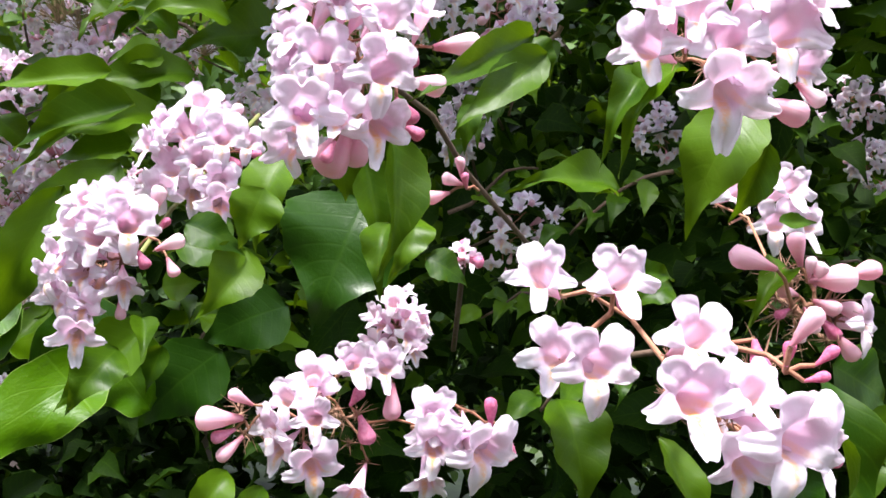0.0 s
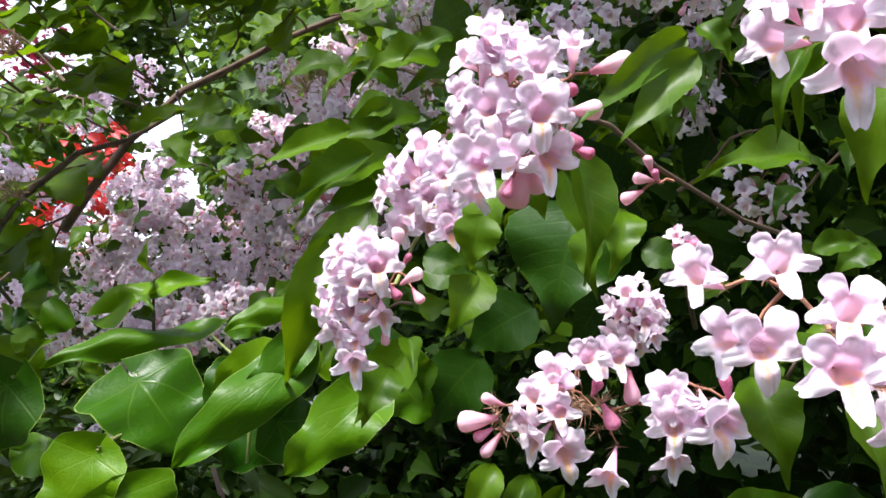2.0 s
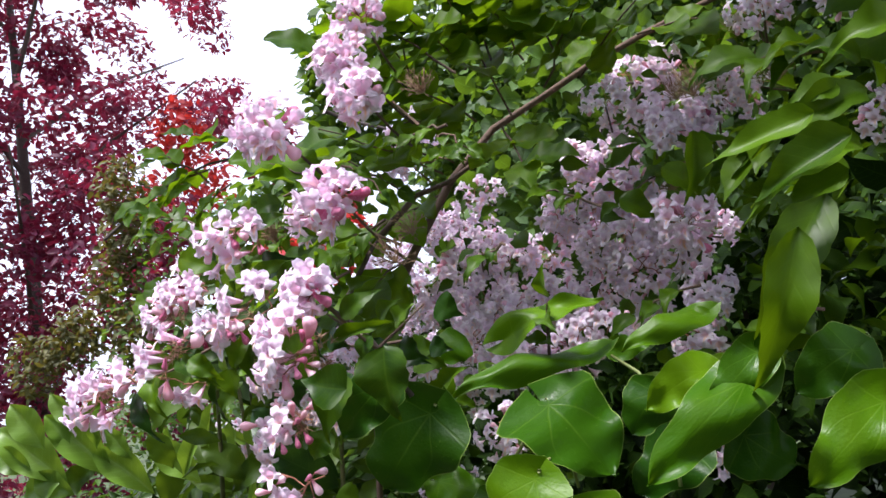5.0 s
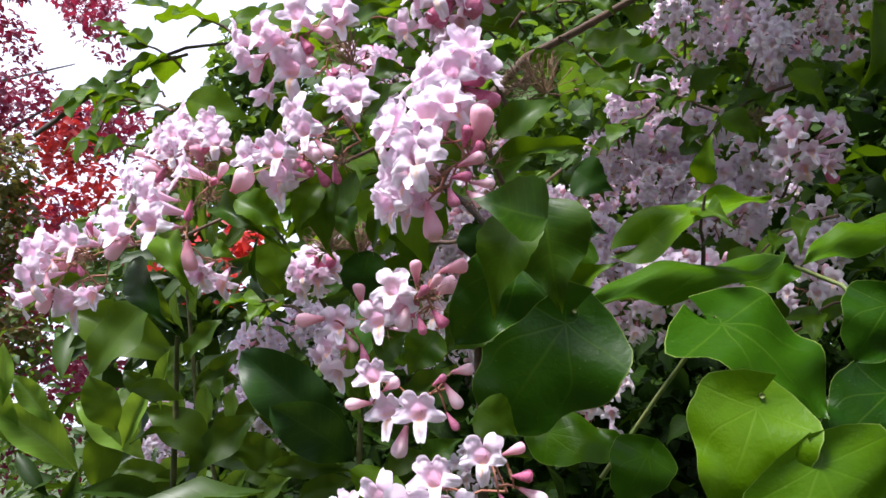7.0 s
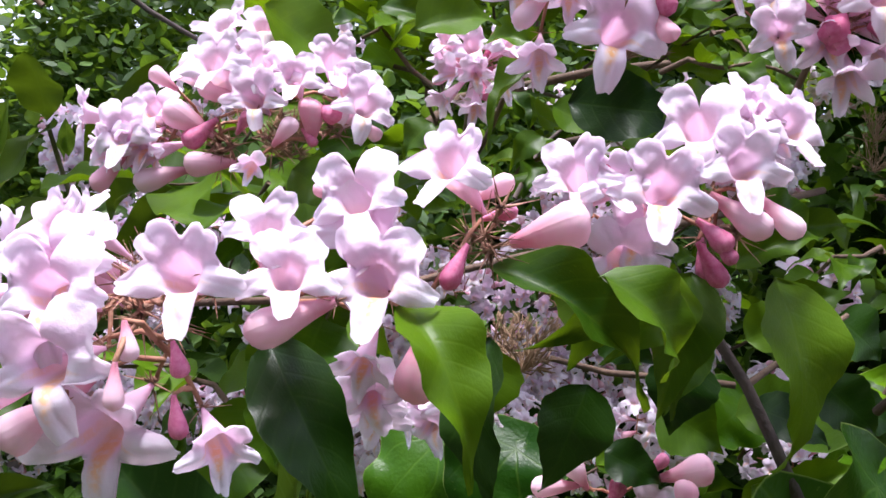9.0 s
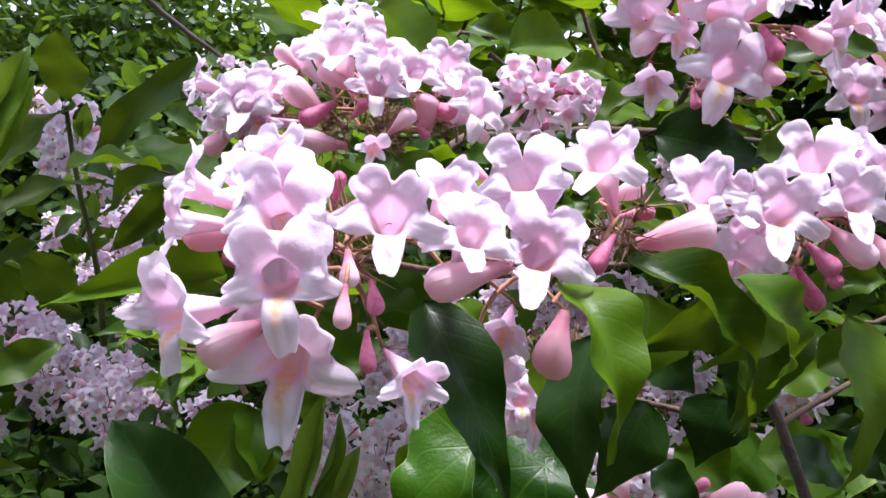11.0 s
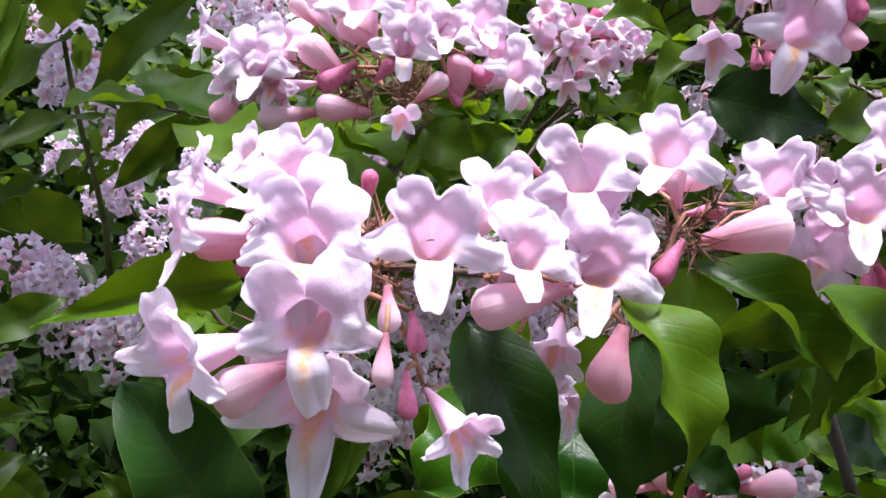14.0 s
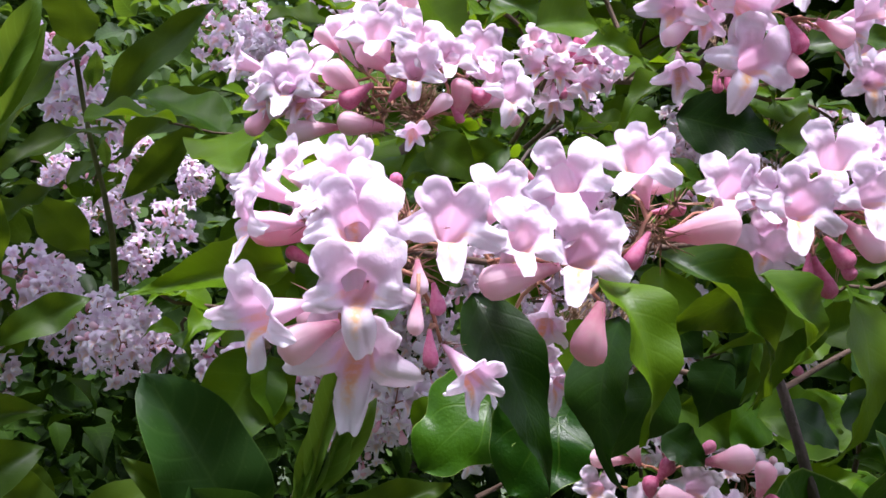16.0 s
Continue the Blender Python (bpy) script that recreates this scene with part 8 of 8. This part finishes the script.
leafy_twig((-0.5988, 0.7459, 1.7004), (-0.5973, 0.6415, 1.6917), 5, 0.0611, "round", 0.70, 0.0014, 695, "twig with smooth rounded green leaves", BARK)
leafy_twig((-0.7102, 0.7275, 1.6667), (-0.7331, 0.6729, 1.6873), 5, 0.0656, "round", 0.70, 0.0014, 293, "twig with smooth rounded green leaves", BARK)
leafy_twig((-0.5434, 0.5905, 1.6690), (-0.6310, 0.5490, 1.7538), 7, 0.0546, "round", 0.70, 0.0014, 79, "twig with smooth rounded green leaves", BARK)
leafy_twig((-0.5304, 0.6459, 1.7241), (-0.6182, 0.6040, 1.8138), 7, 0.0580, "round", 0.70, 0.0014, 27, "twig with smooth rounded green leaves", BARK)
leafy_twig((-0.6162, 0.5656, 1.6045), (-0.6921, 0.5313, 1.6554), 6, 0.0546, "round", 0.70, 0.0014, 89, "twig with smooth rounded green leaves", BARK)
leafy_twig((-0.5810, 0.5835, 1.5519), (-0.6592, 0.5498, 1.5811), 6, 0.0546, "round", 0.70, 0.0014, 792, "twig with smooth rounded green leaves", BARK)
leafy_twig((-0.6443, 0.5629, 1.4810), (-0.7052, 0.5348, 1.5305), 6, 0.0546, "round", 0.70, 0.0014, 364, "twig with smooth rounded green leaves", BARK)
leafy_twig((-0.8395, 0.5849, 1.6887), (-0.9378, 0.5461, 1.6572), 8, 0.0410, "round", 0.70, 0.0014, 625, "twig with smooth rounded green leaves", BARK)
leafy_twig((-0.7950, 0.6021, 1.7049), (-0.8476, 0.5742, 1.7304), 5, 0.0410, "round", 0.70, 0.0014, 594, "twig with smooth rounded green leaves", BARK)
leafy_twig((-0.8417, 0.5865, 1.6736), (-0.8921, 0.5569, 1.7142), 6, 0.0410, "round", 0.70, 0.0014, 883, "twig with smooth rounded green leaves", BARK)
leafy_twig((-0.9832, 0.6754, 1.7385), (-1.0346, 0.6676, 1.6808), 5, 0.0437, "round", 0.70, 0.0014, 777, "twig with smooth rounded green leaves", BARK)
leafy_twig((-0.9281, 0.6961, 1.7036), (-0.9779, 0.6860, 1.6676), 5, 0.0437, "round", 0.70, 0.0014, 963, "twig with smooth rounded green leaves", BARK)
leafy_twig((-1.1329, 0.7511, 1.6218), (-1.1717, 0.7456, 1.5745), 4, 0.0491, "round", 0.70, 0.0014, 731, "twig with smooth rounded green leaves", BARK)
leafy_twig((-0.9594, 0.6867, 1.7049), (-0.9952, 0.6746, 1.7173), 4, 0.0437, "round", 0.70, 0.0014, 423, "twig with smooth rounded green leaves", BARK)
leafy_twig((0.0539, 0.4417, 1.6052), (0.0277, 0.4447, 1.5536), 7, 0.0215, "beauty", 0.50, 0.0014, 314, "beauty bush twig with small pointed leaves", BARK)
leafy_twig((0.1222, 0.4463, 1.5313), (0.0643, 0.4486, 1.4892), 7, 0.0215, "beauty", 0.50, 0.0014, 991, "beauty bush twig with small pointed leaves", BARK)
leafy_twig((0.2083, 0.4987, 1.4956), (0.2669, 0.4996, 1.4837), 6, 0.0273, "beauty", 0.50, 0.0014, 951, "beauty bush twig with small pointed leaves", BARK)
leafy_twig((0.0022, 0.4979, 1.5010), (0.0508, 0.4961, 1.5327), 7, 0.0205, "beauty", 0.50, 0.0014, 14, "beauty bush twig with small pointed leaves", BARK)
leafy_twig((0.0283, 0.4925, 1.5923), (0.0054, 0.4954, 1.5423), 7, 0.0205, "beauty", 0.50, 0.0014, 281, "beauty bush twig with small pointed leaves", BARK)
leafy_twig((0.0909, 0.5001, 1.4679), (0.0247, 0.5015, 1.4415), 7, 0.0239, "beauty", 0.50, 0.0014, 951, "beauty bush twig with small pointed leaves", BARK)
leafy_twig((-0.2172, 0.6010, 1.4422), (-0.2925, 0.6026, 1.4108), 6, 0.0328, "beauty", 0.50, 0.0014, 733, "beauty bush twig with small pointed leaves", BARK)
leafy_twig((-0.1226, 0.5010, 1.4419), (-0.1579, 0.5048, 1.3772), 7, 0.0307, "beauty", 0.50, 0.0014, 240, "beauty bush twig with small pointed leaves", BARK)
leafy_twig((-0.1605, 0.4917, 1.5958), (-0.2127, 0.4911, 1.6048), 7, 0.0410, "beauty", 0.50, 0.0014, 73, "beauty bush twig with small pointed leaves", BARK)
leafy_twig((-0.1929, 0.5425, 1.5826), (-0.2466, 0.5443, 1.5515), 6, 0.0413, "beauty", 0.50, 0.0014, 38, "beauty bush twig with small pointed leaves", BARK)
leafy_twig((0.0900, 0.3517, 1.4362), (0.0420, 0.3331, 1.4106), 5, 0.0255, "beauty", 0.50, 0.0014, 771, "beauty bush twig with small pointed leaves", BARK)
leafy_twig((0.1750, 0.3526, 1.4247), (0.1926, 0.3549, 1.3880), 5, 0.0263, "beauty", 0.50, 0.0014, 90, "beauty bush twig with small pointed leaves", BARK)
leafy_twig((-0.4030, 0.6588, 1.5611), (-0.4604, 0.6390, 1.5838), 7, 0.0287, "beauty", 0.50, 0.0014, 686, "beauty bush twig with small pointed leaves", BARK)
leafy_twig((-0.3492, 0.7743, 1.6038), (-0.4205, 0.7577, 1.5687), 7, 0.0287, "beauty", 0.50, 0.0014, 984, "beauty bush twig with small pointed leaves", BARK)
leafy_twig((-0.3305, 0.6908, 1.4766), (-0.3914, 0.6762, 1.4506), 5, 0.0328, "beauty", 0.50, 0.0014, 979, "beauty bush twig with small pointed leaves", BARK)
leafy_twig((-0.3083, 0.7052, 1.4146), (-0.3759, 0.6880, 1.3929), 5, 0.0369, "beauty", 0.50, 0.0014, 307, "beauty bush twig with small pointed leaves", BARK)
leafy_twig((-0.5451, 0.5112, 1.5668), (-0.5867, 0.5030, 1.5346), 6, 0.0273, "beauty", 0.50, 0.0014, 918, "beauty bush twig with small pointed leaves", BARK)
leafy_twig((-0.6557, 0.5282, 1.5897), (-0.7015, 0.5192, 1.5542), 7, 0.0300, "beauty", 0.50, 0.0014, 359, "beauty bush twig with small pointed leaves", BARK)
leafy_twig((-0.8119, 0.5316, 1.6145), (-0.8617, 0.5146, 1.6328), 7, 0.0369, "beauty", 0.50, 0.0014, 704, "beauty bush twig with small pointed leaves", BARK)
leafy_twig((-0.8990, 0.6112, 1.6120), (-0.9620, 0.5905, 1.6289), 6, 0.0334, "beauty", 0.50, 0.0014, 820, "beauty bush twig with small pointed leaves", BARK)
leafy_twig((-0.6955, 0.5357, 1.4382), (-0.7452, 0.5198, 1.4477), 6, 0.0263, "beauty", 0.50, 0.0014, 858, "beauty bush twig with small pointed leaves", BARK)
leafy_twig((-0.6107, 0.4798, 1.6033), (-0.6457, 0.4819, 1.5932), 5, 0.0263, "beauty", 0.50, 0.0014, 954, "beauty bush twig with small pointed leaves", BARK)
leafy_twig((-0.4444, 0.4763, 1.6206), (-0.4919, 0.4772, 1.6163), 5, 0.0287, "beauty", 0.50, 0.0014, 756, "beauty bush twig with small pointed leaves", BARK)
leafy_twig((-0.4188, 0.4965, 1.5218), (-0.4482, 0.4995, 1.5074), 5, 0.0263, "beauty", 0.50, 0.0014, 620, "beauty bush twig with small pointed leaves", BARK)
leafy_twig((-0.4883, 0.5254, 1.6301), (-0.4592, 0.5292, 1.6112), 5, 0.0246, "beauty", 0.50, 0.0014, 625, "beauty bush twig with small pointed leaves", BARK)
leafy_twig((-0.6441, 0.6251, 1.6417), (-0.6002, 0.6311, 1.6120), 6, 0.0273, "beauty", 0.50, 0.0014, 575, "beauty bush twig with small pointed leaves", BARK)
leafy_twig((-0.6157, 0.5537, 1.6410), (-0.5736, 0.5594, 1.5942), 6, 0.0246, "beauty", 0.50, 0.0014, 213, "beauty bush twig with small pointed leaves", BARK)
leafy_twig((-0.5116, 0.5212, 1.6055), (-0.4552, 0.4972, 1.5990), 6, 0.0252, "beauty", 0.50, 0.0014, 494, "beauty bush twig with small pointed leaves", BARK)
leafy_twig((-0.7120, 0.6288, 1.5619), (-0.7478, 0.6935, 1.5091), 6, 0.0287, "beauty", 0.50, 0.0014, 529, "beauty bush twig with small pointed leaves", BARK)
leafy_twig((-0.7790, 0.7582, 1.4545), (-0.7870, 0.7699, 1.3992), 6, 0.0328, "beauty", 0.50, 0.0014, 94, "beauty bush twig with small pointed leaves", BARK)
leafy_twig((-0.4146, 0.5287, 1.4234), (-0.4022, 0.5173, 1.4754), 5, 0.0300, "beauty", 0.50, 0.0014, 917, "beauty bush twig with small pointed leaves", BARK)
leafy_twig((-0.5720, 0.6010, 1.3844), (-0.5088, 0.5881, 1.4223), 6, 0.0276, "beauty", 0.50, 0.0014, 123, "beauty bush twig with small pointed leaves", BARK)
tw = thing("twig", (-0.5033, 0.4273, 1.4565), "dark bare twig of the shrub", "twig", "")
stem(tw, [(-0.5340, 0.4127, 1.4918), (-0.5153, 0.4252, 1.4725), (-0.5033, 0.4273, 1.4565), (-0.4927, 0.4301, 1.4381), (-0.4818, 0.4332, 1.4177)], 0.0016, 0.0022, DARK_STEM)
stem(tw, [(-0.5033, 0.4273, 1.4565), (-0.4866, 0.4337, 1.4685), (-0.4643, 0.4389, 1.4845)], 0.0012, 0.0009, BARK)
tw = thing("twig", (-0.5416, 0.4606, 1.4600), "thin reddish twig behind the blossom", "twig", "")
stem(tw, [(-0.5628, 0.4619, 1.4624), (-0.5413, 0.4608, 1.4589), (-0.5117, 0.4683, 1.4597), (-0.4926, 0.4669, 1.4590)], 0.0011, 0.0014, BARK)
tw = thing("branch", (-0.9156, 0.9985, 1.8295), "dark thin branch against the green trees", "branch", "")
stem(tw, [(-0.9926, 0.9925, 1.8703), (-0.9499, 0.9967, 1.8446), (-0.9084, 0.9993, 1.8247), (-0.8742, 1.0011, 1.8096), (-0.8382, 1.0210, 1.8039)], 0.0035, 0.0022, DARK_STEM)
tw = thing("branch", (-0.8541, 0.5790, 1.6850), "dark thin twig crossing the sky", "branch", "")
stem(tw, [(-0.9745, 0.5343, 1.6300), (-0.9232, 0.5520, 1.6609), (-0.8776, 0.5685, 1.6847), (-0.8384, 0.5841, 1.6963), (-0.8020, 0.6107, 1.7016)], 0.0022, 0.0014, DARK_STEM)
tw = thing("branch", (-0.4989, 1.0084, 1.7298), "thin dark stem among the far blossom", "branch", "")
stem(tw, [(-0.5354, 1.0019, 1.6719), (-0.5113, 1.0026, 1.7309), (-0.4741, 1.0123, 1.7717), (-0.4253, 1.0357, 1.7636), (-0.3983, 1.0727, 1.7477)], 0.0026, 0.0018, DARK_STEM)

# ---- dry seed heads ----
seed_head(-0.4218, 0.4063, 1.6356, 0.0139, 244)
seed_head(-0.4580, 0.3983, 1.5210, 0.0172, 350)
seed_head(-0.2556, 0.8060, 1.6806, 0.0290, 998)
seed_head(-0.2986, 0.8867, 1.7652, 0.0292, 804)
seed_head(-0.3214, 0.6813, 1.6538, 0.0191, 557)
seed_head(-0.4914, 0.4737, 1.5512, 0.0154, 433)
seed_head(-0.5558, 0.3832, 1.5525, 0.0123, 402)
seed_head(-0.5803, 0.3888, 1.4570, 0.0123, 992)
seed_head(-0.3788, 0.8197, 1.5908, 0.0143, 3)
seed_head(-0.5841, 0.4289, 1.4620, 0.0115, 687)
seed_head(-0.2691, 0.5368, 1.6163, 0.0184, 399)
seed_head(-0.6545, 0.3901, 1.5129, 0.0080, 387)

# ---- flower clusters of the shrub behind ----
far_cluster(-0.4743, 0.8049, 1.5322, 34, 20, 0.89)
far_cluster(-0.4756, 0.8573, 1.5813, 31, -3, 1.08)
far_cluster(-0.5095, 0.8349, 1.5862, 38, 5, 0.88)
far_cluster(-0.5992, 0.8427, 1.5445, 20, 20, 1.03)
far_cluster(-0.5300, 0.7742, 1.4944, 14, -8, 0.90)
far_cluster(-0.5610, 0.7572, 1.4728, 57, -12, 1.01)
far_cluster(-0.5160, 0.7852, 1.4793, 45, -10, 1.01)
far_cluster(-0.6510, 0.8651, 1.5751, 36, 17, 0.87)
far_cluster(-0.6795, 0.8493, 1.5565, 49, -1, 1.07)
far_cluster(-0.7093, 0.8336, 1.5305, 36, 21, 0.96)
far_cluster(-0.7316, 0.8219, 1.5110, 20, 7, 0.93)
far_cluster(-0.6930, 0.8464, 1.5130, 11, -19, 1.09)
far_cluster(-0.7261, 0.8729, 1.6033, 38, 7, 0.88)
far_cluster(-0.6664, 0.9060, 1.6421, 9, 7, 0.90)
far_cluster(-0.5095, 0.8866, 1.6472, 37, 13, 1.01)
far_cluster(-0.4715, 0.9098, 1.6561, 20, 18, 0.87)
far_cluster(-0.4429, 0.8753, 1.6041, 8, 18, 1.09)
far_cluster(-0.5974, 0.7366, 1.4519, 62, -10, 1.01)
far_cluster(-0.5329, 0.7214, 1.4284, 53, 1, 1.02)
far_cluster(-0.5603, 0.7049, 1.4200, 10, -13, 0.88)
far_cluster(-0.6264, 0.6611, 1.4296, 12, 8, 0.87)
far_cluster(-0.3937, 0.8904, 1.7279, 50, 8, 1.08)
far_cluster(-0.4353, 0.8693, 1.6857, -0, -3, 0.87)
far_cluster(-0.2708, 0.8460, 1.7562, 4, 4, 0.87)
far_cluster(-0.3905, 0.8212, 1.5449, -8, 7, 0.94)
far_cluster(-0.4194, 0.8089, 1.4984, 20, 23, 1.02)
far_cluster(-0.4400, 0.8259, 1.5403, -9, 14, 1.09)
far_cluster(-0.3499, 0.7741, 1.4658, 3, -15, 1.03)
far_cluster(-0.9927, 1.2438, 1.6767, 46, -3, 0.98)
far_cluster(-1.2026, 1.3340, 1.8272, 38, 16, 0.92)
far_cluster(-0.8564, 1.1000, 1.8267, 0, 18, 0.87)
far_cluster(-0.7398, 0.8961, 1.7728, -25, -1, 0.93)
far_cluster(-0.8126, 1.0841, 1.6309, -21, -8, 0.97)
far_cluster(-0.8885, 1.1409, 1.6346, 11, 24, 0.82)
far_cluster(-0.9636, 1.1546, 1.5984, 9, 22, 0.94)
far_cluster(-0.9855, 1.1614, 1.5732, 8, 16, 0.82)
far_cluster(-1.0204, 1.1389, 1.4441, 39, -4, 0.80)
far_cluster(-1.0005, 1.1797, 1.4877, 1, 1, 0.80)
far_cluster(-0.9064, 1.0793, 1.4380, 16, -18, 0.90)
far_cluster(-0.8563, 1.0248, 1.4330, 46, -0, 0.85)
far_cluster(-0.9337, 1.1658, 1.5291, -14, -7, 0.92)
far_cluster(-0.6565, 0.9097, 1.4119, 0, -18, 0.97)
far_cluster(-0.6809, 0.9087, 1.4274, 21, -0, 0.90)
far_cluster(-0.6102, 0.8525, 1.4222, 24, 9, 0.95)
far_cluster(-0.7721, 0.9669, 1.4310, -25, -19, 0.96)
far_cluster(-0.4345, 0.7309, 1.4438, 2, 21, 1.02)
far_cluster(-0.4933, 0.7392, 1.4274, 19, 14, 0.89)
far_cluster(-0.9273, 1.2550, 1.5921, -11, 15, 1.02)
far_cluster(-1.1290, 1.3624, 1.6530, 54, 25, 0.91)
far_cluster(-0.6041, 0.8489, 1.4379, -10, -8, 0.85)
far_cluster(-0.6375, 0.7566, 1.4015, -17, 10, 0.92)
far_cluster(0.2688, 0.8416, 1.6607, -39, 1, 0.73)
far_cluster(0.2580, 0.8398, 1.6171, -23, 20, 0.72)
far_cluster(0.0075, 0.7417, 1.6016, -19, -19, 0.92)
far_cluster(0.0544, 0.6491, 1.5059, 30, 7, 0.91)
far_cluster(0.2792, 0.7927, 1.6629, -35, 21, 0.73)
far_cluster(0.0166, 0.7941, 1.6608, -32, -12, 0.93)
far_cluster(0.3613, 0.7397, 1.6613, -42, 14, 0.81)
far_cluster(0.3765, 0.7430, 1.6062, -8, -13, 0.79)
far_cluster(0.0218, 0.4904, 1.6259, 31, 12, 0.83)
far_cluster(0.0425, 0.4906, 1.6243, -32, 9, 0.72)
far_cluster(0.1728, 0.6922, 1.6085, -23, 1, 0.79)
far_cluster(-0.3572, 0.8652, 1.6551, -15, 6, 0.92)
far_cluster(-0.3278, 0.8747, 1.6845, 17, -14, 0.85)
far_cluster(-0.2982, 0.8896, 1.6866, -36, 15, 0.90)
far_cluster(-0.4731, 1.0091, 1.7843, 9, 7, 0.88)
far_cluster(-0.3564, 0.7387, 1.4220, -28, 3, 0.96)
far_cluster(-0.5092, 0.6143, 1.3628, 10, -4, 0.81)
far_cluster(-1.0624, 0.7850, 1.3671, 41, 9, 0.86)
far_cluster(-0.9766, 0.8220, 1.4051, 31, 4, 0.98)
far_cluster(-0.3870, 0.8005, 1.3139, 36, 23, 0.94)
far_cluster(-0.9164, 0.8882, 1.4571, 15, -13, 1.00)
far_cluster(-0.8463, 0.8602, 1.4267, -4, 0, 0.99)
far_cluster(-0.9922, 0.8679, 1.4409, 35, -3, 0.95)
far_cluster(-0.9773, 0.8789, 1.3887, 18, 5, 0.98)
far_cluster(-0.9463, 0.8882, 1.3874, 5, -4, 0.97)
far_cluster(-1.0226, 0.8686, 1.3647, 39, -11, 0.90)
far_cluster(-0.9930, 0.8799, 1.3442, 2, -16, 0.89)
far_cluster(-1.1314, 0.8417, 1.3240, 16, 24, 0.87)
far_cluster(-0.6711, 0.7393, 1.2959, 2, 15, 0.85)
far_cluster(-0.6942, 0.8865, 1.5733, 39, 8, 0.85)
far_cluster(-0.6656, 0.8966, 1.5599, 23, -9, 0.88)
far_cluster(-0.7172, 0.8788, 1.5803, 44, -0, 0.85)
far_cluster(-0.3952, 0.8744, 1.5351, -35, 13, 0.83)
far_cluster(-0.4558, 0.7103, 1.4461, -33, -18, 0.91)
far_cluster(-0.6230, 0.8116, 1.5010, 39, -18, 0.90)
far_cluster(-0.6507, 0.8060, 1.4804, -12, 12, 0.92)
far_cluster(-0.9767, 0.9374, 1.6586, 22, 1, 1.10)
far_cluster(-0.9398, 0.9360, 1.6356, 2, 15, 1.00)
far_cluster(-0.9316, 1.0030, 1.5840, -16, -14, 0.95)
far_cluster(-0.8234, 1.0610, 1.6470, -18, 15, 0.97)
far_cluster(-0.8700, 1.0086, 1.7764, -11, 11, 1.02)
far_cluster(-0.8123, 0.9336, 1.7350, -9, -10, 0.97)
far_cluster(-0.9471, 0.9642, 1.4618, -11, 15, 0.96)
far_cluster(-0.8997, 1.1066, 1.4460, -20, 3, 0.91)
far_cluster(-0.8639, 1.0567, 1.4258, 8, 13, 1.07)
far_cluster(-0.6716, 0.8363, 1.4714, -6, 13, 0.80)
far_cluster(-0.6397, 0.7485, 1.4068, 11, 5, 0.75)
far_cluster(-0.4828, 0.8145, 1.4939, -3, -9, 0.72)
far_cluster(-0.4878, 0.9537, 1.5659, 20, 11, 0.98)
far_cluster(-0.4273, 0.9115, 1.5122, 36, -5, 1.03)
far_cluster(-0.3965, 0.9916, 1.5518, 30, 14, 1.01)
far_cluster(-0.5118, 0.9310, 1.5023, 53, 14, 0.96)
far_cluster(-0.4560, 0.9084, 1.4602, 22, 11, 0.94)
far_cluster(-0.5702, 0.8974, 1.5479, 32, 0, 0.93)
far_cluster(-0.5446, 0.8820, 1.4788, 37, 16, 0.95)
far_cluster(-0.5377, 0.9434, 1.5816, 43, 13, 0.95)
far_cluster(-0.1030, 0.5400, 1.5960, 16, 10, 0.77)
far_cluster(-0.1230, 0.5610, 1.5790, 32, 10, 0.79)
far_cluster(-0.0900, 0.5270, 1.5630, -13, 1, 0.79)
far_cluster(-0.1530, 0.5780, 1.5700, 17, 16, 0.66)
far_cluster(-0.0700, 0.5500, 1.6200, 8, -6, 0.73)
far_cluster(-0.2390, 0.7210, 1.7230, 13, -14, 0.84)
far_cluster(-0.1640, 0.6910, 1.7010, -1, 17, 0.95)
far_cluster(-0.0360, 0.6080, 1.6670, -7, 12, 0.83)
far_cluster(-0.4240, 0.7730, 1.6910, 15, -10, 0.80)
far_cluster(-0.3600, 0.7560, 1.6440, 28, -7, 0.84)
far_cluster(-0.9670, 0.8490, 1.4530, 34, 15, 0.86)
far_cluster(-0.9520, 0.9140, 1.4720, 33, 3, 0.94)
far_cluster(-0.8920, 0.8920, 1.4330, -4, 17, 0.94)
far_cluster(-0.8750, 0.9540, 1.4560, 33, 16, 0.86)
far_cluster(-1.0650, 0.7820, 1.3500, 3, -9, 0.83)
far_cluster(-0.9910, 0.8370, 1.3500, -11, -4, 0.92)
far_cluster(-0.7290, 0.8410, 1.5050, -14, 8, 0.87)
far_cluster(-0.6370, 0.8520, 1.5650, 0, 13, 0.90)
far_cluster(-0.5350, 0.8590, 1.5840, 0, 1, 0.94)
far_cluster(-0.6050, 0.8200, 1.4890, -12, 19, 0.80)
for d in DOMES:
    for o in (*d.children_recursive, d):
        bpy.data.objects.remove(o)
